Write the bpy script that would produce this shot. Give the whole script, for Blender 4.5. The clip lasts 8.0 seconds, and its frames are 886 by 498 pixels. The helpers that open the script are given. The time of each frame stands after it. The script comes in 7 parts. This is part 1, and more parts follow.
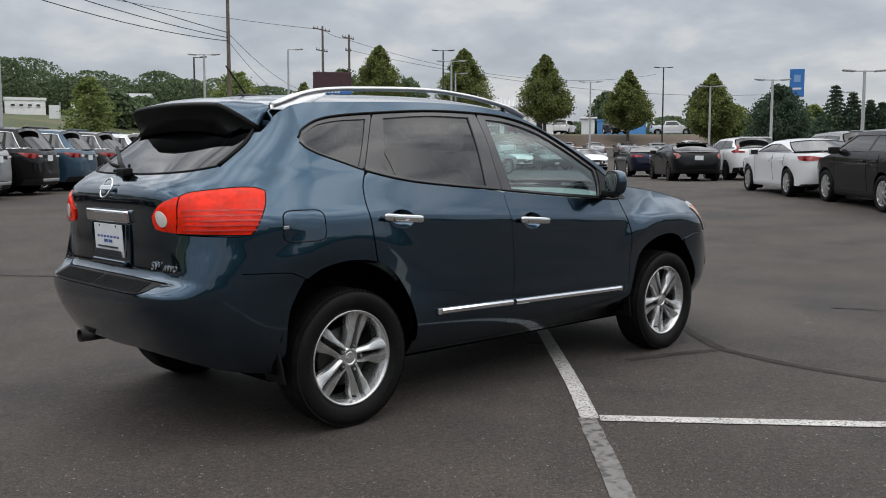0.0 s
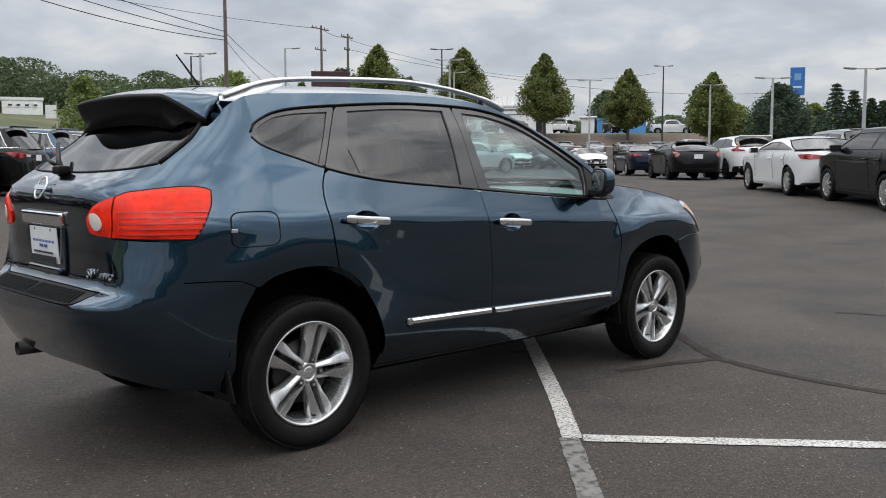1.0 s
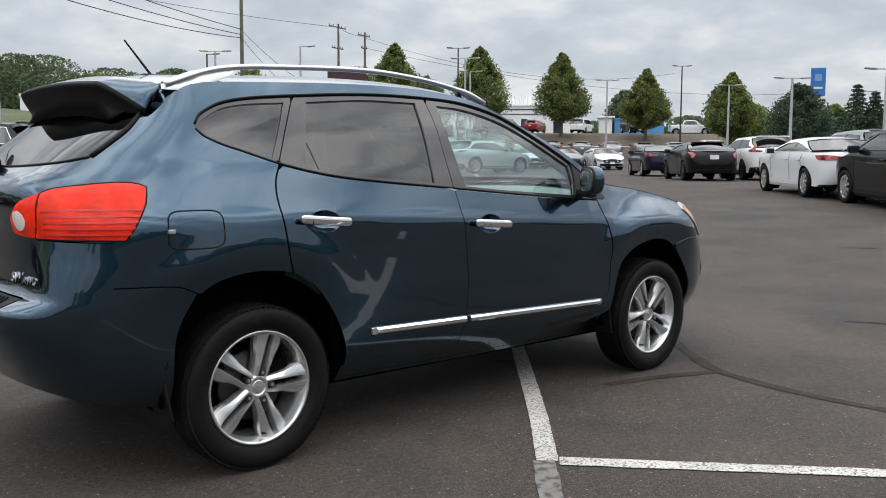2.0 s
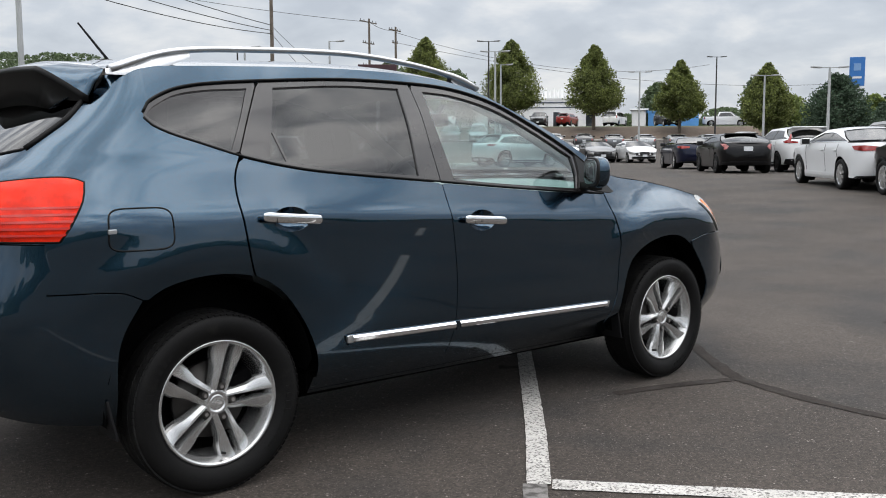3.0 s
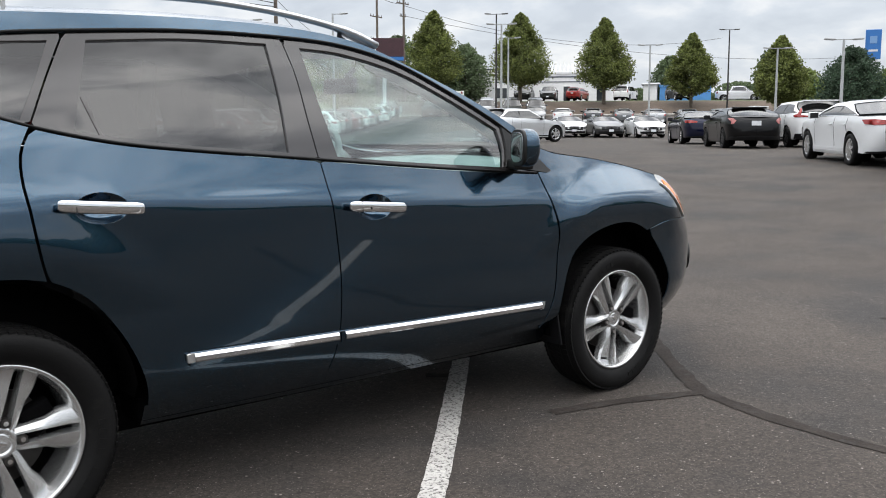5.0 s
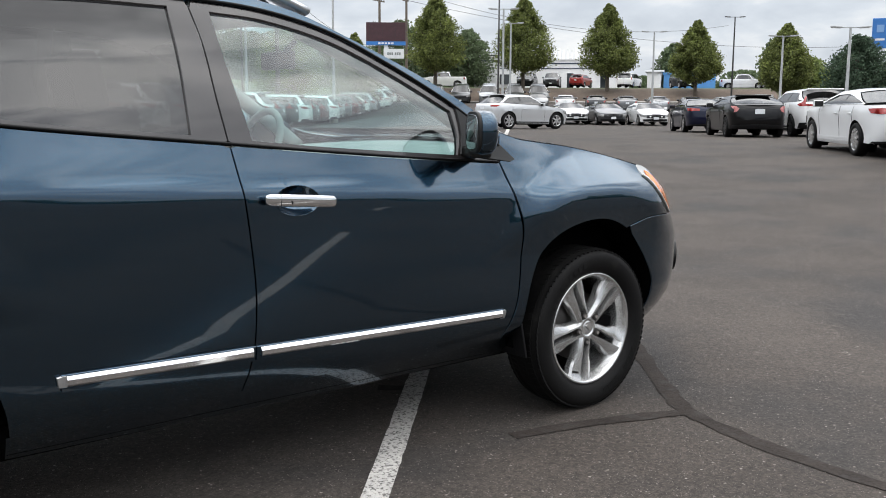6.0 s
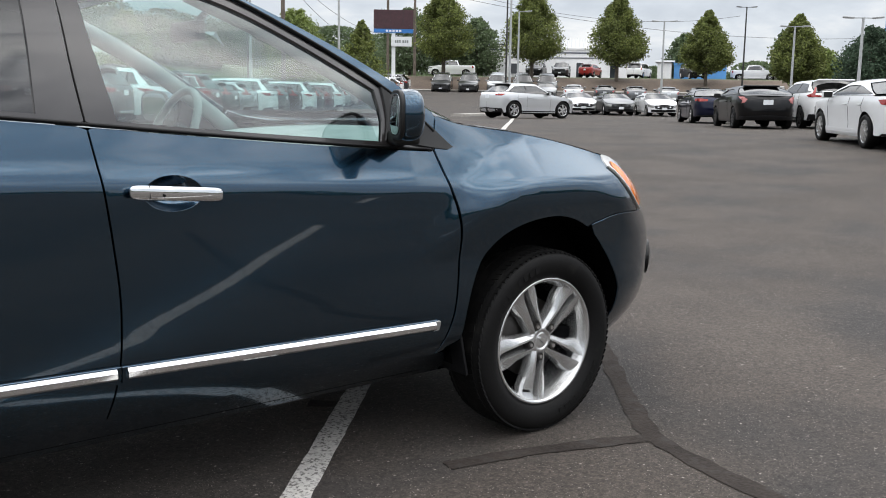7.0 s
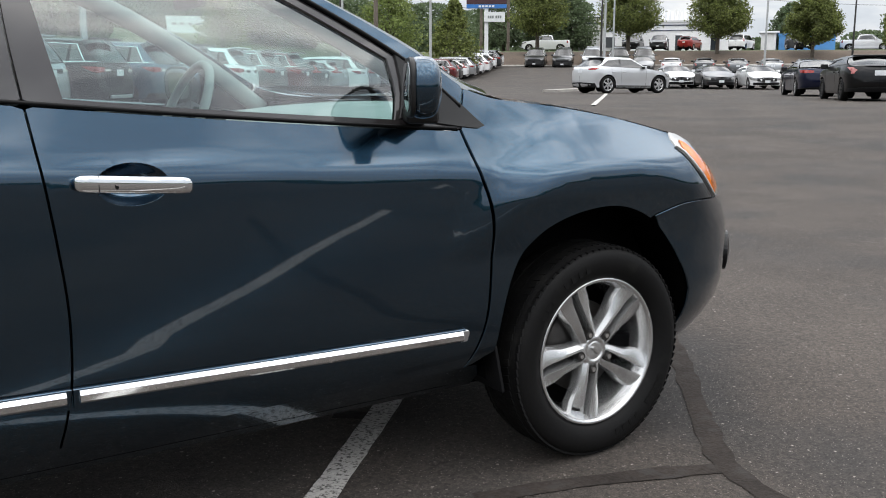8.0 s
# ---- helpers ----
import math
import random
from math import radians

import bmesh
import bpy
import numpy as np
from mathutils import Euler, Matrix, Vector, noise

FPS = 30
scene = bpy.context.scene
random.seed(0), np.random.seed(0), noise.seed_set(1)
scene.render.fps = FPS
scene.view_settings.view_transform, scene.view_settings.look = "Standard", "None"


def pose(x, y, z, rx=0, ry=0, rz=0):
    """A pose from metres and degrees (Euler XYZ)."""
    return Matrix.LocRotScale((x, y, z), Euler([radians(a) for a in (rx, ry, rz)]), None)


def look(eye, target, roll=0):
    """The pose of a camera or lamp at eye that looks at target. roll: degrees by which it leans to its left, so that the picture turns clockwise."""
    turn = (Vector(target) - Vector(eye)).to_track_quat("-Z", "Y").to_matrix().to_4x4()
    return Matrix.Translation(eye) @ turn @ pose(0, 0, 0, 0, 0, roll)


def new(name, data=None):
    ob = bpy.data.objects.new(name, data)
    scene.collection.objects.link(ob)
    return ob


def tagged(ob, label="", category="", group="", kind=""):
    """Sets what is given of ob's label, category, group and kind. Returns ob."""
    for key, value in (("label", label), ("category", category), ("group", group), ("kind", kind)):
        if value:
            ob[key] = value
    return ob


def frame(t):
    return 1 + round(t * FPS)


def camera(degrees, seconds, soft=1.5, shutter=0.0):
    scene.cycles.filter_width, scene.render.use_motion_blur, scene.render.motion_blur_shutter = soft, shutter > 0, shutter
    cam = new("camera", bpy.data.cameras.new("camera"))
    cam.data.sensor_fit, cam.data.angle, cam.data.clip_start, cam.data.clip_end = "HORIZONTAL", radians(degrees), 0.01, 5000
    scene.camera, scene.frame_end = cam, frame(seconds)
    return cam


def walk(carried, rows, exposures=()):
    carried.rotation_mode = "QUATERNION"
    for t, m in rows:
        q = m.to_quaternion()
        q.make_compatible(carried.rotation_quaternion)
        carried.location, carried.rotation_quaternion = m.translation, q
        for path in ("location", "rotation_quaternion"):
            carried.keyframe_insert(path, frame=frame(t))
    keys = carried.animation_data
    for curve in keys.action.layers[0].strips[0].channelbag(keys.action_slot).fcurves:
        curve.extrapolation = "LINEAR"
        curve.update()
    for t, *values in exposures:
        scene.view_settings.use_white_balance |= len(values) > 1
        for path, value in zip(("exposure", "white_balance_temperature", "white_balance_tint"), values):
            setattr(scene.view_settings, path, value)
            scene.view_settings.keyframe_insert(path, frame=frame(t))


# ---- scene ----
cam = camera(51.3, 8.0, 1.0)
PATH = [
    (0, (-4.053, -4.323, 1.287), (-2.68, -2.882, 1.095), 0.0),
    (0.5, (-3.857, -4.219, 1.289), (-2.484, -2.777, 1.095), 0.1),
    (1, (-3.678, -4.143, 1.273), (-2.306, -2.701, 1.08), -0.1),
    (1.5, (-3.484, -4.096, 1.266), (-2.118, -2.648, 1.072), 0.1),
    (3, (-2.859, -3.891, 1.241), (-1.57, -2.376, 1.035), -0.2),
    (3.5, (-2.667, -3.83, 1.24), (-1.385, -2.311, 1.012), -0.5),
    (4, (-2.428, -3.771, 1.232), (-1.153, -2.249, 0.993), -0.3),
    (4.5, (-2.214, -3.712, 1.231), (-0.947, -2.185, 0.981), -0.4),
    (6, (-1.505, -3.34, 1.208), (-0.247, -1.812, 0.92), 0.3),
    (6.5, (-1.254, -3.264, 1.206), (-0.007, -1.732, 0.896), 0.4),
    (7, (-0.997, -3.149, 1.182), (0.244, -1.612, 0.871), 0.8),
    (7.5, (-0.777, -3.029, 1.169), (0.44, -1.475, 0.849), 0.5),
    (8, (-0.567, -2.903, 1.167), (0.504, -1.253, 0.806), 0.0),
]
walk(cam, [(t, look(eye, target, roll)) for t, eye, target, roll in PATH], [(0, -0.32), (1.5, -0.06), (3.0, 0.02), (4.5, 0.2), (6, 0.24), (8, 0.24)])


# ---- world, sun, exposure ----
scene.view_settings.exposure = 0.0
SUN_UP, SUN_ROUND = 79, 158
world = bpy.data.worlds.new("overcast_sky")
scene.world = world
world.use_nodes = True
wn, wl = world.node_tree.nodes, world.node_tree.links
wn.clear()


def wnode(kind, **sets):
    n = wn.new(kind)
    for k, v in sets.items():
        n.inputs[k].default_value = v
    return n


sky = wn.new("ShaderNodeTexSky")
sky.sky_type, sky.sun_disc = "NISHITA", False
sky.sun_elevation, sky.sun_rotation = radians(SUN_UP), radians(SUN_ROUND)
sky.air_density, sky.dust_density = 1.2, 2.0
coord = wn.new("ShaderNodeTexCoord")
split = wn.new("ShaderNodeSeparateXYZ")
wl.new(coord.outputs["Generated"], split.inputs[0])
lift = wn.new("ShaderNodeMath")
lift.operation = "ADD"
lift.inputs[1].default_value = 0.30
up_only = wn.new("ShaderNodeMath")
up_only.operation = "MAXIMUM"
up_only.inputs[1].default_value = 0.0
wl.new(split.outputs["Z"], up_only.inputs[0])
wl.new(up_only.outputs[0], lift.inputs[0])
flat = wn.new("ShaderNodeCombineXYZ")
for axis in "XY":
    div = wn.new("ShaderNodeMath")
    div.operation = "DIVIDE"
    wl.new(split.outputs[axis], div.inputs[0])
    wl.new(lift.outputs[0], div.inputs[1])
    wl.new(div.outputs[0], flat.inputs[axis])
cloud = wnode("ShaderNodeTexNoise", Scale=3.6, Detail=6.0, Roughness=0.54, Distortion=0.2)
wl.new(flat.outputs[0], cloud.inputs["Vector"])
tone = wn.new("ShaderNodeValToRGB")
tone.color_ramp.elements[0].position, tone.color_ramp.elements[0].color = 0.36, (0.58, 0.625, 0.70, 1)
tone.color_ramp.elements[1].position, tone.color_ramp.elements[1].color = 0.66, (0.90, 0.91, 0.93, 1)
mid = tone.color_ramp.elements.new(0.50)
mid.color = (0.68, 0.725, 0.795, 1)
wl.new(cloud.outputs["Fac"], tone.inputs["Fac"])
# overhead the cloud base is seen from below, with deeper contrast than near the horizon
deep = wn.new("ShaderNodeValToRGB")
deep.color_ramp.elements[0].position, deep.color_ramp.elements[0].color = 0.41, (0.50, 0.52, 0.56, 1)
deep.color_ramp.elements[1].position, deep.color_ramp.elements[1].color = 0.60, (1.58, 1.57, 1.56, 1)
core = deep.color_ramp.elements.new(0.50)
core.color = (1.0, 1.025, 1.06, 1)
wl.new(cloud.outputs["Fac"], deep.inputs["Fac"])
height = wn.new("ShaderNodeMapRange")
height.inputs["From Min"].default_value, height.inputs["From Max"].default_value = 0.22, 0.55
wl.new(up_only.outputs[0], height.inputs["Value"])
both = wn.new("ShaderNodeMix")
both.data_type = "RGBA"
wl.new(height.outputs[0], both.inputs["Factor"])
wl.new(tone.outputs["Color"], both.inputs["A"])
wl.new(deep.outputs["Color"], both.inputs["B"])
sky_bg, cloud_bg, blend = wnode("ShaderNodeBackground", Strength=0.12), wnode("ShaderNodeBackground", Strength=1.0), wn.new("ShaderNodeMixShader")
blend.inputs["Fac"].default_value = 0.86
wl.new(sky.outputs[0], sky_bg.inputs["Color"])
wl.new(both.outputs["Result"], cloud_bg.inputs["Color"])
zenith = wn.new("ShaderNodeMapRange")
zenith.inputs["To Min"].default_value, zenith.inputs["To Max"].default_value = 0.95, 2.15
# the cloud is thinnest, and brightest, overhead
zenith.inputs["From Min"].default_value, zenith.inputs["From Max"].default_value = 0.20, 0.60
wl.new(up_only.outputs[0], zenith.inputs["Value"])
wl.new(zenith.outputs[0], cloud_bg.inputs["Strength"])
wl.new(sky_bg.outputs[0], blend.inputs[1])
wl.new(cloud_bg.outputs[0], blend.inputs[2])
wout = wn.new("ShaderNodeOutputWorld")
wl.new(blend.outputs[0], wout.inputs["Surface"])

sun = new("sun", bpy.data.lights.new("sun", "SUN"))
sun.data.energy, sun.data.angle, sun.data.color = 0.62, radians(70), (1.0, 0.96, 0.90)
sun.matrix_world = look((0, 0, 30), (0, 0, 0)) @ pose(0, 0, 0)
sun.rotation_euler = (radians(90 - SUN_UP), 0, radians(180 - SUN_ROUND))

# ---- materials ----
def shader(name, base, rough=0.6, metal=0.0, coat=0.0, spec=0.5, vary=0.0, scale=3.0, fine=0.0, fine_scale=60.0, bump=0.0, bump_scale=80.0, dirt=None, dirt_at=0.62, dirt_scale=1.5, each=0.0, emit=0.0, rough_vary=0.0):
    """A Principled material: base colour, two scales of noise in colour, relief, and stains with a shape of their own."""
    m = bpy.data.materials.new(name)
    m.use_nodes = True
    nodes, links = m.node_tree.nodes, m.node_tree.links
    p = nodes["Principled BSDF"]
    p.inputs["Roughness"].default_value, p.inputs["Metallic"].default_value = rough, metal
    p.inputs["Coat Weight"].default_value, p.inputs["Coat Roughness"].default_value = coat, 0.025
    p.inputs["Specular IOR Level"].default_value = spec
    where = nodes.new("ShaderNodeTexCoord").outputs["Object"]

    def noise_at(size, detail=4.0):
        n = nodes.new("ShaderNodeTexNoise")
        n.inputs["Scale"].default_value, n.inputs["Detail"].default_value = size, detail
        links.new(where, n.inputs["Vector"])
        return n.outputs["Fac"]

    colour = nodes.new("ShaderNodeRGB").outputs[0]
    colour.default_value = (*base, 1)
    for amount, size in ((vary, scale), (fine, fine_scale)):
        if amount:
            ramp = nodes.new("ShaderNodeMapRange")
            ramp.inputs["From Min"].default_value, ramp.inputs["From Max"].default_value = 0.3, 0.7
            ramp.inputs["To Min"].default_value, ramp.inputs["To Max"].default_value = 1 - amount, 1 + amount
            links.new(noise_at(size), ramp.inputs["Value"])
            mul = nodes.new("ShaderNodeVectorMath")
            mul.operation = "SCALE"
            links.new(colour, mul.inputs[0])
            links.new(ramp.outputs[0], mul.inputs["Scale"])
            colour = mul.outputs[0]
    if each:
        ramp = nodes.new("ShaderNodeMapRange")
        ramp.inputs["To Min"].default_value, ramp.inputs["To Max"].default_value = 1 - each, 1 + each
        links.new(nodes.new("ShaderNodeNewGeometry").outputs["Random Per Island"], ramp.inputs["Value"])
        mul = nodes.new("ShaderNodeVectorMath")
        mul.operation = "SCALE"
        links.new(colour, mul.inputs[0])
        links.new(ramp.outputs[0], mul.inputs["Scale"])
        colour = mul.outputs[0]
    if dirt:
        ramp = nodes.new("ShaderNodeMapRange")
        ramp.inputs["From Min"].default_value, ramp.inputs["From Max"].default_value = dirt_at - 0.07, dirt_at + 0.07
        links.new(noise_at(dirt_scale, 6.0), ramp.inputs["Value"])
        mix = nodes.new("ShaderNodeMix")
        mix.data_type = "RGBA"
        links.new(ramp.outputs[0], mix.inputs["Factor"])
        links.new(colour, mix.inputs["A"])
        mix.inputs["B"].default_value = (*dirt, 1)
        colour = mix.outputs["Result"]
    links.new(colour, p.inputs["Base Color"])
    if rough_vary:
        ramp = nodes.new("ShaderNodeMapRange")
        ramp.inputs["To Min"].default_value, ramp.inputs["To Max"].default_value = rough - rough_vary, rough + rough_vary
        links.new(noise_at(scale * 2), ramp.inputs["Value"])
        links.new(ramp.outputs[0], p.inputs["Roughness"])
    if bump:
        b = nodes.new("ShaderNodeBump")
        b.inputs["Strength"].default_value, b.inputs["Distance"].default_value = bump, 0.01
        links.new(noise_at(bump_scale, 5.0), b.inputs["Height"])
        links.new(b.outputs[0], p.inputs["Normal"])
    if emit:
        p.inputs["Emission Color"].default_value, p.inputs["Emission Strength"].default_value = (*base, 1), emit
    return m


PAINT_SHEEN = 1.61


def glass(name, tint, rough=0.0, face=0.08):
    """Thin glass: a tinted clear pane with a mirror-like sheen that grows towards grazing view."""
    m = bpy.data.materials.new(name)
    m.use_nodes = True
    nodes, links = m.node_tree.nodes, m.node_tree.links
    nodes.clear()
    clear, gloss, mix = nodes.new("ShaderNodeBsdfTransparent"), nodes.new("ShaderNodeBsdfGlossy"), nodes.new("ShaderNodeMixShader")
    clear.inputs["Color"].default_value = (*tint, 1)
    gloss.inputs["Roughness"].default_value = rough
    edge, bent, share = nodes.new("ShaderNodeLayerWeight"), nodes.new("ShaderNodeMath"), nodes.new("ShaderNodeMapRange")
    bent.operation = "POWER"
    bent.inputs[1].default_value = 5.0
    edge.inputs["Blend"].default_value = 0.5
    share.inputs["To Min"].default_value, share.inputs["To Max"].default_value = face, 1.0
    links.new(edge.outputs["Facing"], bent.inputs[0])
    links.new(bent.outputs[0], share.inputs["Value"])
    links.new(share.outputs[0], mix.inputs["Fac"])
    links.new(clear.outputs[0], mix.inputs[1])
    links.new(gloss.outputs[0], mix.inputs[2])
    links.new(mix.outputs[0], nodes.new("ShaderNodeOutputMaterial").inputs["Surface"])
    return m


PAINT = shader("blue_grey_metallic_paint", (0.0170, 0.0510, 0.0870), 0.19, 1.0, 1.0, vary=0.03, scale=1.2, fine=0.12, fine_scale=900.0)
PAINT.node_tree.nodes["Principled BSDF"].inputs["Coat IOR"].default_value = PAINT_SHEEN
TRIM = shader("satin_black_trim", (0.009, 0.0088, 0.0088), 0.38, spec=0.35, vary=0.15, scale=6.0, bump=0.03, bump_scale=300)
PILLAR = shader("dark_pillar_film", (0.030, 0.027, 0.027), 0.16, coat=0.6, vary=0.1, scale=4.0)
SEAL = shader("black_rubber_seal", (0.003, 0.003, 0.0033), 0.5, spec=0.2, vary=0.2, scale=20)
PLASTIC = shader("black_grained_plastic", (0.007, 0.007, 0.008), 0.55, spec=0.3, vary=0.2, scale=8.0, bump=0.15, bump_scale=500)
UNDER = shader("dark_underbody", (0.002, 0.002, 0.0022), 0.9, spec=0.06, vary=0.3, scale=5.0)
CHROME = shader("bright_chrome", (0.86, 0.87, 0.88), 0.06, 1.0, vary=0.03, scale=10.0)
SILVER = shader("brushed_silver_rail", (0.62, 0.63, 0.64), 0.30, 0.9, vary=0.06, scale=8.0, fine=0.05, fine_scale=200)
ALLOY = shader("silver_alloy_lacquer", (0.60, 0.60, 0.595), 0.27, 0.8, 0.5, vary=0.06, scale=6.0, dirt=(0.30, 0.29, 0.28), dirt_at=0.74, dirt_scale=9.0)
RUBBER = shader("tyre_rubber", (0.006, 0.0058, 0.0058), 0.6, spec=0.16, vary=0.25, scale=5.0, fine=0.15, fine_scale=90, bump=0.12, bump_scale=220, dirt=(0.017, 0.0165, 0.015), dirt_at=0.66, dirt_scale=7.0)
DISC = shader("worn_brake_steel", (0.06, 0.056, 0.053), 0.5, 0.8, vary=0.2, scale=20)
RED_LENS = shader("red_lamp_lens", (0.82, 0.028, 0.008), 0.14, coat=0.08, spec=0.2, vary=0.3, scale=11.0, fine=0.10, fine_scale=45)
CAR_RED = shader("dark_red_car_lamp", (0.27, 0.010, 0.008), 0.2, coat=0.4, vary=0.2, scale=9.0)
DARK_RED = shader("deep_red_lamp_band", (0.52, 0.014, 0.006), 0.16, coat=0.2, vary=0.1, scale=12)
WHITE_LENS = shader("clear_white_lens", (0.72, 0.70, 0.66), 0.15, coat=1.0, vary=0.08, scale=20, bump=0.1, bump_scale=180)
AMBER = shader("amber_lamp_lens", (0.78, 0.20, 0.02), 0.14, coat=0.7, vary=0.45, scale=13)
HEAD_GLASS = shader("headlamp_reflector", (0.42, 0.42, 0.41), 0.18, 0.5, 0.8, vary=0.35, scale=16)
GLASS_CLEAR = glass("clear_door_glass", (0.70, 0.87, 0.85), 0.0, 0.145)
CAR_GLASS = glass("dark_car_glass", (0.06, 0.068, 0.072), 0.0, 0.13)
HATCH_RED = shader("clear_and_red_car_lamp", (0.42, 0.13, 0.12), 0.15, coat=0.8, vary=0.4, scale=14.0)
GLASS_TINT = glass("dark_privacy_glass", (0.06, 0.055, 0.055), 0.0, 0.09)
GLASS_BACK = glass("tinted_rear_glass", (0.055, 0.066, 0.085), 0.0, 0.11)
MIRROR = shader("mirror_glass", (0.24, 0.26, 0.27), 0.02, 1.0)
CABIN = shader("grey_cabin_trim", (0.31, 0.315, 0.31), 0.75, vary=0.12, scale=7, bump=0.1, bump_scale=400)
CABIN_DARK = shader("dark_cabin_trim", (0.022, 0.022, 0.023), 0.7, vary=0.15, scale=7, bump=0.1, bump_scale=400)
SEAT = shader("charcoal_seat_cloth", (0.045, 0.045, 0.047), 0.95, vary=0.2, scale=12, fine=0.2, fine_scale=150, bump=0.2, bump_scale=350)
PLATE_WHITE = shader("white_plate_card", (0.72, 0.74, 0.76), 0.4, vary=0.05, scale=20)
INK_BLUE = shader("blue_print", (0.05, 0.09, 0.30), 0.5, vary=0.1, scale=30)
INK_DARK = shader("dark_print", (0.02, 0.02, 0.025), 0.5, vary=0.1, scale=30)
LINE_PAINT = shader("worn_white_line_paint", (0.56, 0.54, 0.51), 0.8, vary=0.12, scale=3.0, fine=0.12, fine_scale=80, bump=0.4, bump_scale=160, dirt=(0.10, 0.092, 0.084), dirt_at=0.565, dirt_scale=95.0)
SEALANT = shader("crack_sealant", (0.036, 0.0295, 0.0255), 0.9, spec=0.2, vary=0.25, scale=6.0, fine=0.25, fine_scale=70, bump=0.4, bump_scale=90, dirt=(0.048, 0.043, 0.040), dirt_at=0.60, dirt_scale=14.0)


# ---- mesh helpers ----
def mesh_of(name, verts, faces, normals=None, smooth=True):
    me = bpy.data.meshes.new(name)
    me.from_pydata([tuple(map(float, v)) for v in verts], [], faces)
    me.polygons.foreach_set("use_smooth", [smooth] * len(me.polygons))
    if normals is not None:
        me.normals_split_custom_set_from_vertices([tuple(map(float, n)) for n in normals])
    return me


def part(name, shape, material, parent=None, label="", m=None):
    """ONE mesh object under a thing or a part, from a bmesh or a mesh."""
    if isinstance(shape, bmesh.types.BMesh):
        me = bpy.data.meshes.new(name)
        shape.to_mesh(me)
        shape.free()
    else:
        me = shape
    for one in (material if isinstance(material, (list, tuple)) else [material]):
        me.materials.append(one)
    ob = new(name, me)
    if m is not None:
        ob.matrix_basis = m
    if parent is not None:
        ob.parent = parent
        up = parent
        if parent.type == "MESH" and m is None:
            ob.matrix_parent_inverse = Matrix.Identity(4)
    if label:
        ob["label"] = label
    return ob


def box(size, at=(0, 0, 0), turn=None, bevel=0.0, seg=2, bm=None):
    bm = bm or bmesh.new()
    m = Matrix.Translation(at) @ (turn or Matrix.Identity(4)) @ Matrix.Diagonal((*size, 1))
    made = bmesh.ops.create_cube(bm, size=1, matrix=m)
    if bevel:
        edges = {e for v in made["verts"] for e in v.link_edges}
        bmesh.ops.bevel(bm, geom=list(edges), offset=bevel, segments=seg, profile=0.6, affect="EDGES")
    return bm


def rod(a, b, r0, r1=None, n=10, bm=None):
    """A tapered round bar from a to b."""
    bm = bm or bmesh.new()
    a, b = Vector(a), Vector(b)
    m = Matrix.Translation((a + b) / 2) @ (b - a).to_track_quat("Z", "Y").to_matrix().to_4x4()
    bmesh.ops.create_cone(bm, cap_ends=True, segments=n, radius1=r0, radius2=r0 if r1 is None else r1, depth=(b - a).length, matrix=m)
    return bm


def tube(points, radius, n=8, flat=1.0):
    """A bent bar through points; flat squashes it upright."""
    pts = [Vector(p) for p in points]
    verts, faces = [], []
    for i, p in enumerate(pts):
        d = (pts[min(i + 1, len(pts) - 1)] - pts[max(i - 1, 0)]).normalized()
        side = d.cross(Vector((0, 0, 1)))
        side = side.normalized() if side.length > 1e-4 else Vector((0, 1, 0))
        up = side.cross(d).normalized()
        r = radius[i] if isinstance(radius, (list, tuple)) else radius
        for k in range(n):
            a = 2 * math.pi * k / n
            verts.append(p + side * math.cos(a) * r + up * math.sin(a) * r * flat)
    for i in range(len(pts) - 1):
        for k in range(n):
            q = (k + 1) % n
            faces.append((i * n + k, i * n + q, (i + 1) * n + q, (i + 1) * n + k))
    faces.append(tuple(range(n - 1, -1, -1)))
    faces.append(tuple((len(pts) - 1) * n + k for k in range(n)))
    return mesh_of("bar", verts, faces)


def lathe(profile, n=48, close=False):
    """Turned round the y axis: profile of (radius, y)."""
    verts, faces = [], []
    for r, y in profile:
        for k in range(n):
            a = 2 * math.pi * k / n
            verts.append((r * math.cos(a), y, r * math.sin(a)))
    rows = len(profile)
    for i in range(rows if close else rows - 1):
        j = (i + 1) % rows
        for k in range(n):
            q = (k + 1) % n
            faces.append((i * n + k, j * n + k, j * n + q, i * n + q))
    return mesh_of("turned", verts, faces)


def curve(points, step=0.03):
    """A smooth line through points, sampled about every step."""
    p = np.array(points, float)
    if len(p) < 3:
        n = max(1, int(np.linalg.norm(p[-1] - p[0]) / step))
        return [tuple(p[0] + (p[-1] - p[0]) * k / n) for k in range(n + 1)]
    s = np.concatenate([[0], np.cumsum(np.linalg.norm(np.diff(p, axis=0), axis=1))])
    n = max(2, int(s[-1] / step))
    out = []
    for k in range(n + 1):
        t = s[-1] * k / n
        i = min(max(int(np.searchsorted(s, t)) - 1, 0), len(p) - 2)
        f = (t - s[i]) / (s[i + 1] - s[i])
        m0 = (p[i + 1] - p[i - 1]) / (s[i + 1] - s[i - 1]) if i > 0 else (p[1] - p[0]) / s[1]
        m1 = (p[i + 2] - p[i]) / (s[i + 2] - s[i]) if i + 2 < len(p) else (p[-1] - p[-2]) / (s[-1] - s[-2])
        h = s[i + 1] - s[i]
        out.append(tuple((1 + 2 * f) * (1 - f) ** 2 * p[i] + f * (1 - f) ** 2 * h * m0 + f * f * (3 - 2 * f) * p[i + 1] + f * f * (f - 1) * h * m1))
    return out


